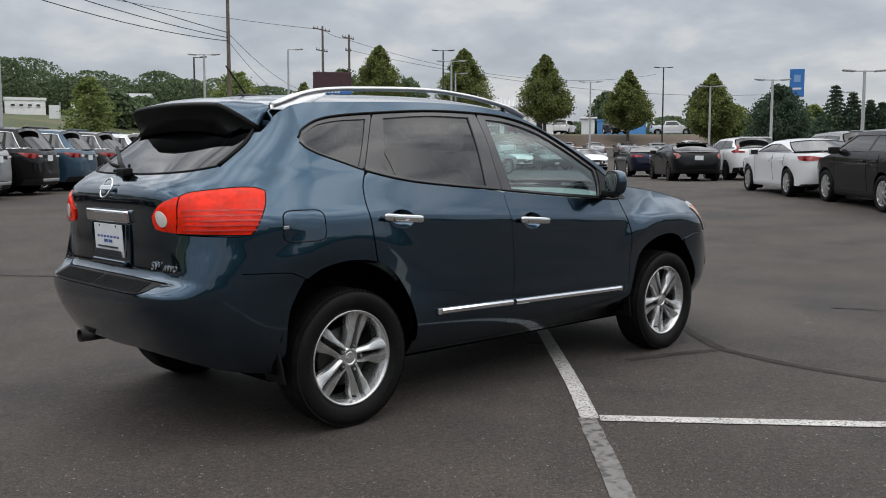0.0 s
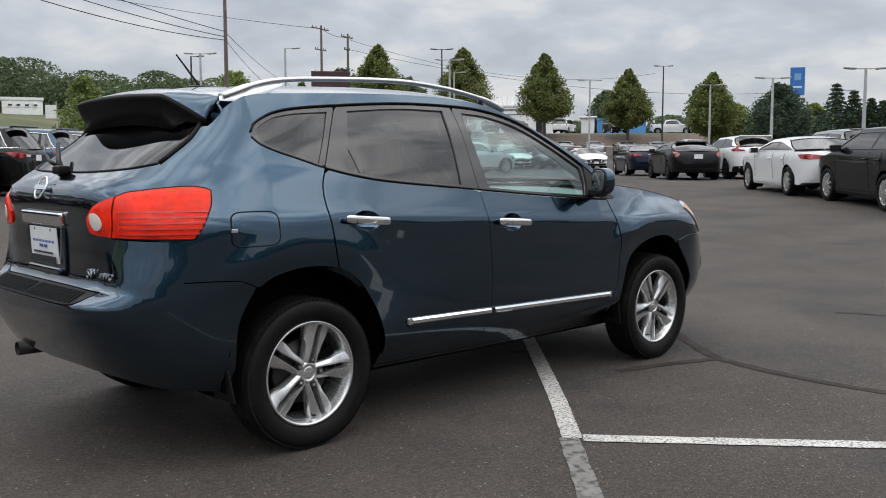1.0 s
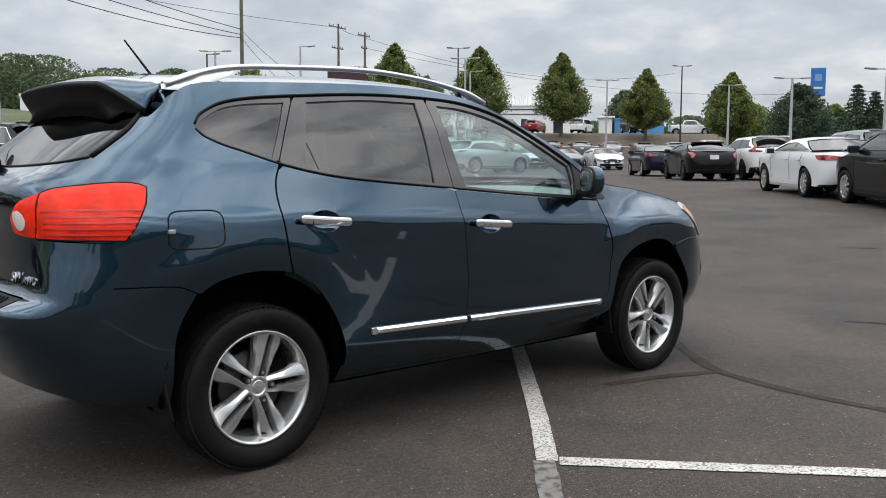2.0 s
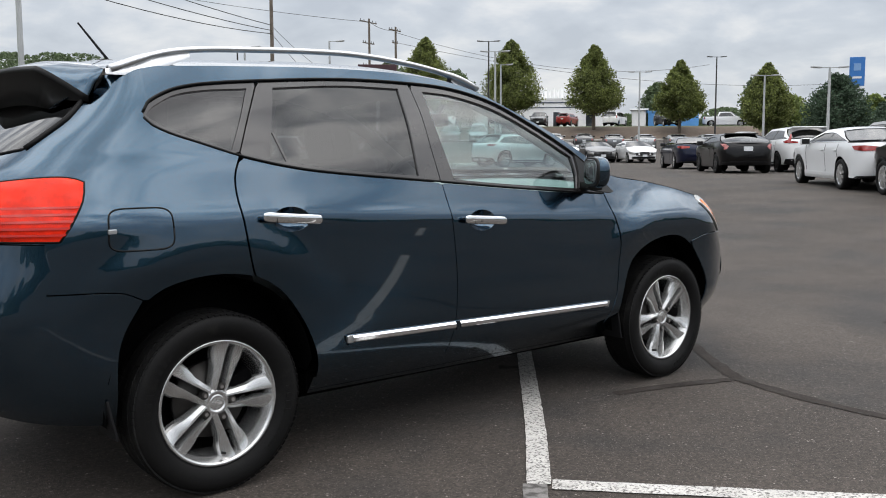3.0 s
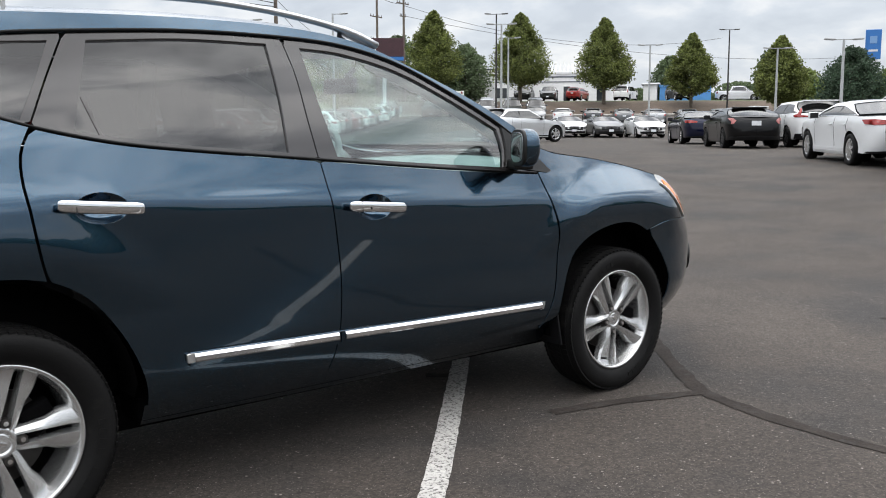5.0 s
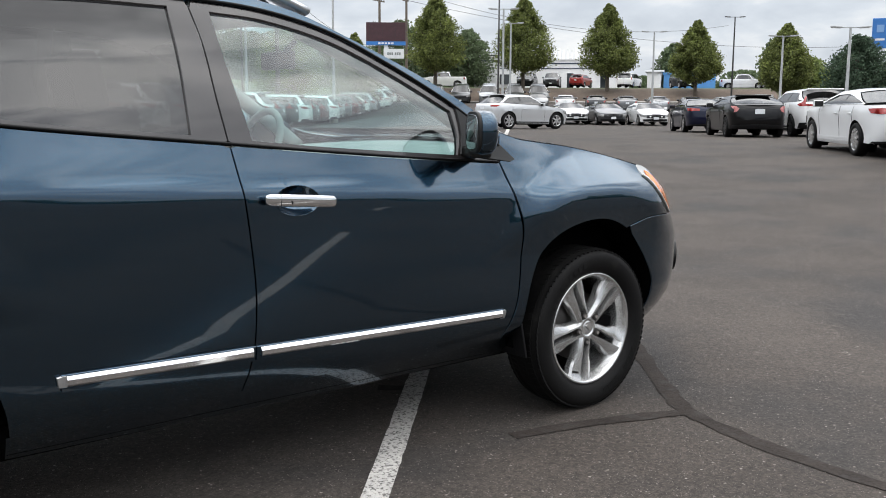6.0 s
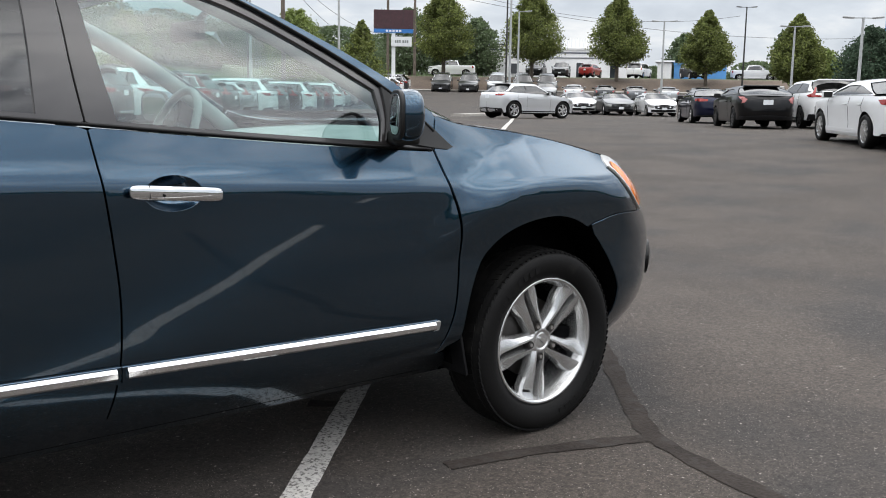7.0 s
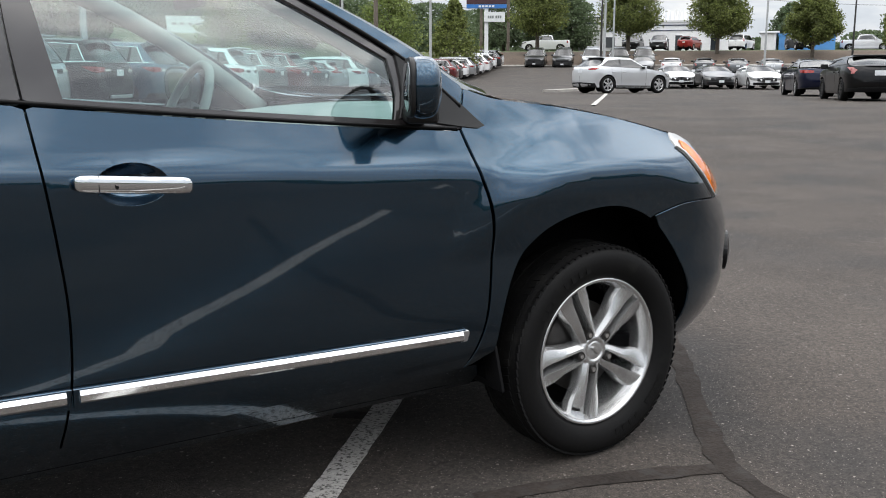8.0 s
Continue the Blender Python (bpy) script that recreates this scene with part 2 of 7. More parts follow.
def outline(*edges, step=0.03):
    """A closed outline from edges that meet in corners."""
    out = []
    for e in edges:
        c = curve(e, step)
        if out and np.hypot(c[0][0] - out[-1][0], c[0][1] - out[-1][1]) < 0.004:
            c = c[1:]
        out += c
    if np.hypot(out[0][0] - out[-1][0], out[0][1] - out[-1][1]) < 0.004:
        out.pop()
    return out


def oval(cu, cz, ru, rz, n=28, power=2.0):
    out = []
    for k in range(n):
        a = 2 * math.pi * k / n
        c, s = math.cos(a), math.sin(a)
        out.append((cu + ru * math.copysign(abs(c) ** (2 / power), c), cz + rz * math.copysign(abs(s) ** (2 / power), s)))
    return out


def inside(poly, p):
    x, y = p
    odd = False
    for (x0, y0), (x1, y1) in zip(poly, poly[1:] + poly[:1]):
        if (y0 > y) != (y1 > y) and x < (x1 - x0) * (y - y0) / (y1 - y0) + x0:
            odd = not odd
    return odd


def skin(shell, loop, hole=None, side=1, off=0.0, depth=0.014, grid=0.06, dome=0.0):
    """A curved panel cut out of a shell along the loop of (u, z), with turned-in edges. side -1 gives its mirror image."""
    from mathutils.geometry import delaunay_2d_cdt
    pts = [Vector(p) for p in loop]
    rings = [list(range(len(loop)))]
    if hole:
        rings.append(list(range(len(loop), len(loop) + len(hole))))
        pts += [Vector(p) for p in hole]
    lo, hi = np.min(loop, axis=0), np.max(loop, axis=0)
    bound = np.array([tuple(p) for p in pts])
    nu, nz = max(1, int((hi[0] - lo[0]) / grid)), max(1, int((hi[1] - lo[1]) / grid))
    for i in range(1, nu):
        for j in range(1, nz):
            q = (lo[0] + (hi[0] - lo[0]) * i / nu, lo[1] + (hi[1] - lo[1]) * j / nz)
            if inside(loop, q) and not (hole and inside(hole, q)) and np.min(np.hypot(*(bound - q).T)) > grid * 0.3:
                pts.append(Vector(q))
    edges = [(r[k], r[(k + 1) % len(r)]) for r in rings for k in range(len(r))]
    flat, _, tris, _, _, _ = delaunay_2d_cdt(pts, edges, [], 0, 1e-5)
    flat = [tuple(v) for v in flat]
    keep = []
    for t in tris:
        c = np.mean([flat[k] for k in t], axis=0)
        if inside(loop, c) and not (hole and inside(hole, c)):
            a, b, d = (flat[k] for k in t)
            turn = (b[0] - a[0]) * (d[1] - a[1]) - (b[1] - a[1]) * (d[0] - a[0])
            keep.append(tuple(t) if turn > 0 else tuple(reversed(t)))
    uv = np.array(flat)
    place, out = shell.at(uv[:, 0], uv[:, 1]), shell.normal(uv[:, 0], uv[:, 1])
    lift = np.full(len(uv), off)
    if dome:
        edge = np.array([np.min(np.hypot(*(bound[:len(loop)] - p).T)) for p in uv])
        lift = lift + dome * (1 - np.exp(-edge / 0.03))
    verts, normals, faces = list(place + out * lift[:, None]), list(out), list(keep)
    if depth:
        count = {}
        for t in keep:
            for k in range(3):
                e = (t[k], t[(k + 1) % 3])
                count[e] = 1
        for a, b in [e for e in count if (e[1], e[0]) not in count]:
            base = len(verts)
            for k in (a, b):
                verts.append(verts[k])
            for k in (a, b):
                verts.append(verts[k] - out[k] * depth)
            d = np.array(verts[b]) - np.array(verts[a])
            wall = np.cross(d, out[a])
            wall = wall / max(np.linalg.norm(wall), 1e-9)
            normals += [(wall + out[a]) / 1.414, (wall + out[b]) / 1.414, wall, wall]
            faces.append((base + 1, base, base + 2, base + 3))
    verts, normals = np.array(verts), np.array(normals)
    if side < 0:
        verts, normals = verts * (1, -1, 1), normals * (1, -1, 1)
        faces = [tuple(reversed(f)) for f in faces]
    return mesh_of("panel", verts, faces, None if dome else normals)


def bridge(edge, crown, bow=0.0, across=16, power=2.0, thick=0.0):
    """A crowned sheet from the right edge (a list of points, y negative) over to its mirror image."""
    verts, faces = [], []
    n = across + 1
    crowns = crown if isinstance(crown, (list, tuple, np.ndarray)) else [crown] * len(edge)
    bows = bow if isinstance(bow, (list, tuple, np.ndarray)) else [bow] * len(edge)
    for (x, y, z), c, b in zip(edge, crowns, bows):
        for k in range(n):
            f = -1 + 2 * k / across
            g = 1 - abs(f) ** power
            verts.append((x + b * g, -y * f, z + c * g))
    for i in range(len(edge) - 1):
        for k in range(across):
            faces.append((i * n + k, (i + 1) * n + k, (i + 1) * n + k + 1, i * n + k + 1))
    a, b, d = (np.array(verts[faces[len(faces) // 2][k]]) for k in range(3))
    if np.cross(b - a, d - a)[2] < 0:
        faces = [tuple(reversed(f)) for f in faces]
    return mesh_of("sheet", verts, faces)


def joined(*meshes):
    """Several meshes as one."""
    bm = bmesh.new()
    for me in meshes:
        bm.from_mesh(me)
        bpy.data.meshes.remove(me)
    return bm


def thing(name, label, category, m=None, group="", kind=""):
    ob = new(name)
    ob.empty_display_size = 0.2
    if m is not None:
        ob.matrix_basis = m
    return tagged(ob, label, category, group, kind)


def spline(xs, ys):
    """A smooth curve through the given knots (cubic Hermite, clamped slopes); works on arrays."""
    xs, ys = np.array(xs, float), np.array(ys, float)
    d = np.diff(ys) / np.diff(xs)
    m = np.concatenate([[d[0]], (d[:-1] + d[1:]) / 2, [d[-1]]])
    for i in range(1, len(xs) - 1):
        if d[i - 1] * d[i] <= 0:
            m[i] = 0
        else:
            m[i] = np.sign(d[i]) * min(abs(m[i]), 3 * abs(d[i - 1]), 3 * abs(d[i]))

    def f(x):
        x = np.clip(np.asarray(x, float), xs[0], xs[-1])
        i = np.clip(np.searchsorted(xs, x) - 1, 0, len(xs) - 2)
        h = xs[i + 1] - xs[i]
        t = (x - xs[i]) / h
        return ((1 + 2 * t) * (1 - t) ** 2 * ys[i] + t * (1 - t) ** 2 * h * m[i]
                + t * t * (3 - 2 * t) * ys[i + 1] + t * t * (t - 1) * h * m[i + 1])
    return f


def supple(xs, ys):
    """A curve through the knots with no jump in curvature (natural cubic spline)."""
    xs, ys = np.array(xs, float), np.array(ys, float)
    n, h = len(xs), np.diff(xs)
    a, b = np.eye(n), np.zeros(n)
    for i in range(1, n - 1):
        a[i, i - 1:i + 2] = h[i - 1], 2 * (h[i - 1] + h[i]), h[i]
        b[i] = 6 * ((ys[i + 1] - ys[i]) / h[i] - (ys[i] - ys[i - 1]) / h[i - 1])
    m = np.linalg.solve(a, b)

    def f(x):
        x = np.clip(np.asarray(x, float), xs[0], xs[-1])
        i = np.clip(np.searchsorted(xs, x) - 1, 0, n - 2)
        p, q = xs[i + 1] - x, x - xs[i]
        return (m[i] * p ** 3 + m[i + 1] * q ** 3) / (6 * h[i]) + (ys[i] / h[i] - m[i] * h[i] / 6) * p + (ys[i + 1] / h[i] - m[i + 1] * h[i] / 6) * q
    return f


class Shell:
    """The outer skin of a car's right side, as a surface over u (along the car, running on round the corners) and z."""

    def __init__(self, half, rear, front, back_at, front_at, bumps=(), lean=None, shoulder=0.0, soft=0.042, rear_corner=None, crease=0.0):
        self.half, self.rear, self.front = spline(*half), spline(*rear), spline(*front)
        self.xa, self.xb, self.bumps, self.shoulder, self.soft = back_at, front_at, bumps, shoulder, soft
        self.lean = spline(*lean) if lean else None
        self.crease = crease
        self.ka, self.kb = 1.335, 0.55
        self.corner = spline(*rear_corner) if rear_corner else None
        knots = [0, 0.171, 0.324, 0.454, 0.573, 0.678, 0.839, 1]
        self.along = supple(knots, [0, 0.33, 0.62, 0.83, 0.945, 0.985, 0.999, 1])
        self.inward = supple(knots, [1, 0.985, 0.93, 0.82, 0.66, 0.5, 0.25, 0])

    def width(self, x, z):
        z = np.asarray(z, float)
        # the crease under the windows climbs towards the rear
        near = np.clip((z - 0.6) / 0.2, 0, 1) * np.clip((1.25 - z) / 0.2, 0, 1)
        w = self.half(z + self.crease * np.clip(x, -1.1, 0.95) * near)
        if self.lean:
            w = w - self.lean(x) * np.clip((np.asarray(z, float) - 0.95) / 0.5, 0, 2) ** 1.5
        w = w - self.shoulder * np.clip((np.asarray(x, float) - 0.75) / 0.55, 0, 1) * np.clip(np.asarray(z, float) - 0.86, 0, 1) ** 1.5
        for bx, bz, reach, up in self.bumps:
            r = np.hypot(x - bx, np.asarray(z, float) - bz)
            f = np.clip((r - reach) / (4 * self.soft), 0, 1)
            low = np.clip((np.asarray(z, float) - 0.68) / 0.16, 0, 1)
            w = w + up * low * (0.3 + 0.7 * np.clip(r / reach, 0, 1)) * (1 - f * f * (3 - 2 * f))
        return w

    def at(self, u, z):
        """Points (x, y, z) of the right side, y negative."""
        u, z = np.asarray(u, float), np.asarray(z, float)
        ta = np.clip((self.xa - u) / self.ka, 0, 1)
        tb = np.clip((u - self.xb) / self.kb, 0, math.pi / 2)
        back = self.rear(z)
        if self.corner:
            f = np.clip((ta - 0.40) / 0.22, 0, 1)
            f = f * f * (3 - 2 * f)
            back = self.corner(z) * (1 - f) + back * f
        la, lb = self.xa - back, self.front(z) - self.xb
        x = np.clip(u, self.xa, self.xb) - la * self.along(ta) + lb * np.sin(tb)
        w = self.width(np.clip(x, self.xa - 0.5, self.xb + 0.4), z)
        y = w * self.inward(ta) * np.cos(tb) ** 0.75
        return np.stack([x, -y, z + 0 * u], -1)

    def normal(self, u, z):
        e = 2e-3
        a = self.at(u + e, z) - self.at(u - e, z)
        b = self.at(u, z + e) - self.at(u, z - e)
        n = np.cross(a, b)
        return n / np.maximum(np.linalg.norm(n, axis=-1, keepdims=True), 1e-9)


HERO = Shell(
    half=([0.15, 0.24, 0.30, 0.36, 0.42, 0.50, 0.60, 0.75, 0.88, 0.938, 0.958, 0.976, 1.00, 1.08, 1.20, 1.30, 1.40, 1.50, 1.60, 1.70],
          [0.640, 0.708, 0.762, 0.808, 0.838, 0.8520, 0.8570, 0.8600, 0.8610, 0.8606, 0.8585, 0.8535, 0.8435, 0.8175, 0.780, 0.744, 0.702, 0.652, 0.598, 0.540]),
    rear=([0.2, 0.35, 0.5, 0.60, 0.66, 0.69, 0.715, 0.745, 0.77, 0.81, 0.9, 1.0, 1.1, 1.17, 1.236, 1.3, 1.4, 1.5, 1.6, 1.7],
          [-1.95, -2.10, -2.205, -2.248, -2.262, -2.262, -2.235, -2.165, -2.150, -2.146, -2.146, -2.150, -2.164, -2.142, -2.035, -1.945, -1.80, -1.68, -1.60, -1.55]),
    front=([0.2, 0.3, 0.42, 0.55, 0.68, 0.76, 0.85, 0.95, 1.1], [2.07, 2.18, 2.27, 2.30, 2.285, 2.225, 2.12, 1.96, 1.8]),
    back_at=-1.5, front_at=1.68,
    bumps=[(-1.345, 0.37, 0.515, 0.013), (1.355, 0.35, 0.555, 0.032)],
    lean=([-2.0, -1.2, -0.6, 0.3, 1.0], [0.080, 0.0, -0.01, 0.0, 0.03]), shoulder=0.50, soft=0.042, crease=0.05,
    rear_corner=([0.2, 0.35, 0.5, 0.60, 0.69, 0.77, 0.83, 0.9, 1.0, 1.1, 1.17, 1.236, 1.3, 1.4, 1.5, 1.6, 1.7],
                 [-1.95, -2.10, -2.205, -2.240, -2.248, -2.228, -2.207, -2.182, -2.160, -2.150, -2.108, -2.030, -1.945, -1.80, -1.69, -1.62, -1.58]))


# ---- the blue-grey SUV ----
BELT = [(-1.575, 1.380), (-1.455, 1.319), (-1.335, 1.279), (-1.188, 1.233), (-0.98, 1.189), (-0.777, 1.164), (-0.257, 1.119), (0.146, 1.084), (0.566, 1.052), (0.913, 1.031)]
DLO_TOP = [(-1.575, 1.380), (-1.478, 1.440), (-1.395, 1.478), (-1.279, 1.502), (-1.05, 1.524), (-0.659, 1.549), (-0.289, 1.549), (-0.042, 1.532), (0.189, 1.478), (0.408, 1.378), (0.61, 1.270), (0.74, 1.187), (0.85, 1.100), (0.913, 1.031)]
ROOF_SIDE = [(-1.90, 1.541), (-1.70, 1.551), (-1.507, 1.560), (-1.168, 1.578), (-0.647, 1.596), (-0.222, 1.587), (0.06, 1.545), (0.30, 1.452), (0.55, 1.339), (0.74, 1.237), (0.813, 1.190), (0.876, 1.152), (0.93, 1.130)]
B_LINE = [(-0.289, 1.545), (-0.269, 1.42), (-0.26, 1.266), (-0.248, 1.148), (-0.23, 1.001), (-0.208, 0.827), (-0.194, 0.673), (-0.198, 0.519), (-0.212, 0.43), (-0.225, 0.352)]
REAR_SHUT = [(-1.05, 1.522), (-1.128, 1.377), (-1.196, 1.236), (-1.233, 1.165), (-1.243, 1.083), (-1.233, 0.981), (-1.215, 0.856), (-1.2, 0.795)]
FRONT_SHUT = [(0.845, 1.034), (0.858, 0.99), (0.879, 0.925), (0.903, 0.85), (0.916, 0.771), (0.92, 0.641), (0.912, 0.507), (0.888, 0.42), (0.865, 0.352)]
ARCH_REAR = [(-1.72, 0.33), (-1.712, 0.48), (-1.685, 0.61), (-1.64, 0.70), (-1.56, 0.773), (-1.451, 0.805), (-1.321, 0.812), (-1.2, 0.792), (-1.088, 0.728), (-0.991, 0.606), (-0.927, 0.47), (-0.90, 0.352)]
ARCH_FRONT = [(0.955, 0.352), (0.965, 0.48), (0.992, 0.60), (1.035, 0.685), (1.126, 0.752), (1.27, 0.79), (1.41, 0.786), (1.555, 0.722), (1.672, 0.60), (1.738, 0.465), (1.725, 0.36)]
LAMP = [(-1.89, 0.958), (-1.85, 1.018), (-1.804, 1.094), (-1.802, 1.148)], [(-1.802, 1.148), (-1.85, 1.162), (-1.95, 1.163), (-2.15, 1.142), (-2.19, 1.128)], [(-2.19, 1.128), (-2.217, 1.06), (-2.243, 0.964)], [(-2.243, 0.964), (-2.108, 0.962), (-1.89, 0.958)]
LAMP_IN = [(-2.198, 1.126), (-2.224, 1.06), (-2.25, 0.966)], [(-2.25, 0.966), (-2.33, 0.970), (-2.385, 0.978)], [(-2.385, 0.978), (-2.40, 1.005), (-2.395, 1.035)], [(-2.395, 1.035), (-2.31, 1.09), (-2.198, 1.126)]


def cut(line, a, b):
    """The stretch of a line between two u."""
    line = curve(line, 0.02)
    got = [p for p in line if min(a, b) - 1e-6 <= p[0] <= max(a, b) + 1e-6]
    return got if a < b else got[::-1]


def cut_z(line, a, b):
    line = curve(line, 0.02)
    got = [p for p in line if min(a, b) - 1e-6 <= p[1] <= max(a, b) + 1e-6]
    got.sort(key=lambda p: p[1], reverse=a > b)
    return got


def shift(line, du=0.0, dz=0.0):
    return [(u + du, z + dz) for u, z in line]


def shrunk(loop, d):
    """A loop moved inwards by d."""
    p = np.array(loop, float)
    area = np.sum(p[:, 0] * np.roll(p[:, 1], -1) - np.roll(p[:, 0], -1) * p[:, 1])
    t = np.roll(p, -1, 0) - np.roll(p, 1, 0)
    t /= np.maximum(np.linalg.norm(t, axis=1, keepdims=True), 1e-9)
    n = np.stack([-t[:, 1], t[:, 0]], 1) * (1 if area > 0 else -1)
    return [tuple(q) for q in p + n * d]


def wheel(parent, x, y, turn, R=0.335, face=1):
    """A tyre with tread, an alloy rim with five split spokes, brake disc and nuts. face 1: outer face towards -y."""
    hub = thing("wheel", "", "") if parent is None else new("wheel")
    hub.parent = parent
    hub.matrix_basis = pose(x, y, R, 0, 0, 0 if face > 0 else 180) @ pose(0, 0, 0, 0, turn, 0) @ Matrix.Diagonal((R / 0.345, 1, R / 0.345, 1))
    prof = [(0.236, -0.062), (0.241, -0.076), (0.252, -0.088), (0.278, -0.099), (0.303, -0.101), (0.320, -0.097), (0.332, -0.089), (0.339, -0.078),
            (0.3425, -0.065), (0.3445, -0.03), (0.345, 0.0), (0.3445, 0.03), (0.3425, 0.065), (0.339, 0.078), (0.332, 0.089), (0.303, 0.101), (0.252, 0.088), (0.234, 0.070)]
    tyre = part("tyre", lathe(prof, 72), RUBBER, hub)
    # tread blocks at the shoulder
    bm = bmesh.new()
    for k in range(84):
        a = 2 * math.pi * k / 84
        for side_y, w in ((-0.079, 0.022), (-0.045, 0.026), (0.0, 0.03), (0.045, 0.026), (0.079, 0.022)):
            lean = 0.25 if side_y < 0 else -0.25
            r = 0.3364 if abs(side_y) > 0.07 else 0.3428
            box((0.0205, w, 0.006), bm=bm, turn=Matrix.Rotation(-a, 4, "Y") @ Matrix.Translation((0, 0, r)) @ Matrix.Rotation(lean, 4, "Z"), at=(0, side_y, 0))
    part("tread", bm, RUBBER, tyre)
    # raised bars in place of the maker's lettering on the sidewall
    bar = None
    for start in (60, 240):
        for k in range(9):
            if k == 4:
                continue
            turned = Matrix.Rotation(-radians(start + k * 6.2), 4, "Y") @ Matrix.Translation((0, -0.0995, 0.288))
            if bar is None:
                bar = part("lettering_bar", box((0.016, 0.004, 0.024)), RUBBER, tyre, m=turned)
            else:
                other = new("lettering_bar", bar.data)
                other.parent, other.matrix_basis = tyre, turned
    part("rim", lathe([(0.205, 0.08), (0.212, 0.03), (0.214, -0.02), (0.218, -0.048), (0.232, -0.060), (0.240, -0.072), (0.2415, -0.079), (0.239, -0.083), (0.232, -0.082), (0.226, -0.074), (0.221, -0.060), (0.214, -0.045)], 72), ALLOY, hub)
    bm = bmesh.new()
    for k in range(5):
        turn_k = Matrix.Rotation(2 * math.pi * k / 5, 4, "Y")
        for s in (-1, 1):
            # each half spoke: a tapered bar with a sloped flank, splayed outwards
            rows = []
            for r, inn, out, y_top, y_low in ((0.034, 0.0130, 0.033, -0.060, -0.018), (0.060, 0.0140, 0.039, -0.064, -0.018), (0.100, 0.0130, 0.0435, -0.0655, -0.018), (0.130, 0.0125, 0.0475, -0.0655, -0.018),
                                              (0.155, 0.0122, 0.0575, -0.0655, -0.018), (0.178, 0.0120, 0.0640, -0.065, -0.018), (0.205, 0.0115, 0.0655, -0.067, -0.022), (0.228, 0.0110, 0.0660, -0.076, -0.03)):
                wide = out - inn
                rows.append([bm.verts.new(turn_k @ Vector(v)) for v in ((s * inn, y_low, r), (s * inn, y_top + 0.010, r), (s * (inn + 0.0025), y_top, r), (s * (inn + wide * 0.36), y_top + 0.001, r), (s * (inn + wide * 0.86), y_top + 0.011, r), (s * out, y_top + 0.022, r), (s * out, y_low, r))])
            for a, b in zip(rows[:-1], rows[1:]):
                for i in range(6):
                    q = (a[i], a[i + 1], b[i + 1], b[i])
                    bm.faces.new(q if s < 0 else q[::-1])
    bmesh.ops.recalc_face_normals(bm, faces=bm.faces[:])
    spokes = part("spokes", bm, ALLOY, hub, "five split silver alloy spokes")
    spokes.data.polygons.foreach_set("use_smooth", [True] * len(spokes.data.polygons))
    spokes.data.set_sharp_from_angle(angle=radians(24))
    part("hub", lathe([(0.056, -0.02), (0.054, -0.054), (0.046, -0.0605), (0.034, -0.0625), (0.0325, -0.0585), (0.029, -0.058), (0.0275, -0.0600), (0.024, -0.0605), (0.0, -0.0595)], 32), ALLOY, hub)
    bm = bmesh.new()
    box((0.034, 0.004, 0.007), (0, -0.0645, 0), bm=bm)
    part("cap_emblem", bm, CHROME, hub)
    for k in range(5):
        a = 2 * math.pi * (k + 0.0) / 5
        at = Vector((math.sin(a) * 0.0615, 0, math.cos(a) * 0.0615))
        # a solid dark disc stands in for the shaded pocket round the nut
        cup = part("nut_recess_shade", rod(at + Vector((0, -0.04, 0)), at + Vector((0, -0.0672, 0)), 0.0145, 0.0145, 14), DISC, hub)
        part("wheel_nut", rod(at + Vector((0, -0.050, 0)), at + Vector((0, -0.0705, 0)), 0.0092, 0.008, 6), CHROME, cup)
    a = radians(160)
    part("valve", rod((math.sin(a) * 0.2, -0.06, math.cos(a) * 0.2), (math.sin(a) * 0.196, -0.085, math.cos(a) * 0.196), 0.006, 0.005, 8), TRIM, hub)
    part("brake_disc", lathe([(0.0, -0.0), (0.148, -0.0), (0.150, 0.012), (0.148, 0.025), (0.0, 0.025)], 40), DISC, hub)
    bm = box((0.10, 0.07, 0.09), (0.1, -0.005, 0.08), Matrix.Rotation(radians(-40), 4, "Y"), 0.012)
    part("caliper", bm, UNDER, hub)
    part("wheel_back", lathe([(0.0, 0.06), (0.21, 0.06), (0.213, 0.075)], 32), UNDER, hub)
    return hub


def bowl(S, loop, side, deep, rings=9):
    """A smooth hollow behind an opening in a shell."""
    p = np.array(loop, float)
    mid = p.mean(0)
    verts, faces, n = [], [], len(loop)
    for k in range(rings):
        f = 1.02 - k / (rings - 1)
        uv = mid + (p - mid) * max(f, 0.02)
        low = deep * (1 - max(f, 0) ** 3) + 0.002
        verts += list(S.at(uv[:, 0], uv[:, 1]) - S.normal(uv[:, 0], uv[:, 1]) * low)
    for k in range(rings - 1):
        for i in range(n):
            j = (i + 1) % n
            faces.append((k * n + i, k * n + j, (k + 1) * n + j, (k + 1) * n + i))
    faces.append(tuple((rings - 1) * n + i for i in range(n)))
    area = np.sum(p[:, 0] * np.roll(p[:, 1], -1) - np.roll(p[:, 0], -1) * p[:, 1])
    if (area < 0) != (side < 0):
        faces = [f[::-1] for f in faces]
    return mesh_of("bowl", [np.array(v) * (1, side, 1) for v in verts], faces)


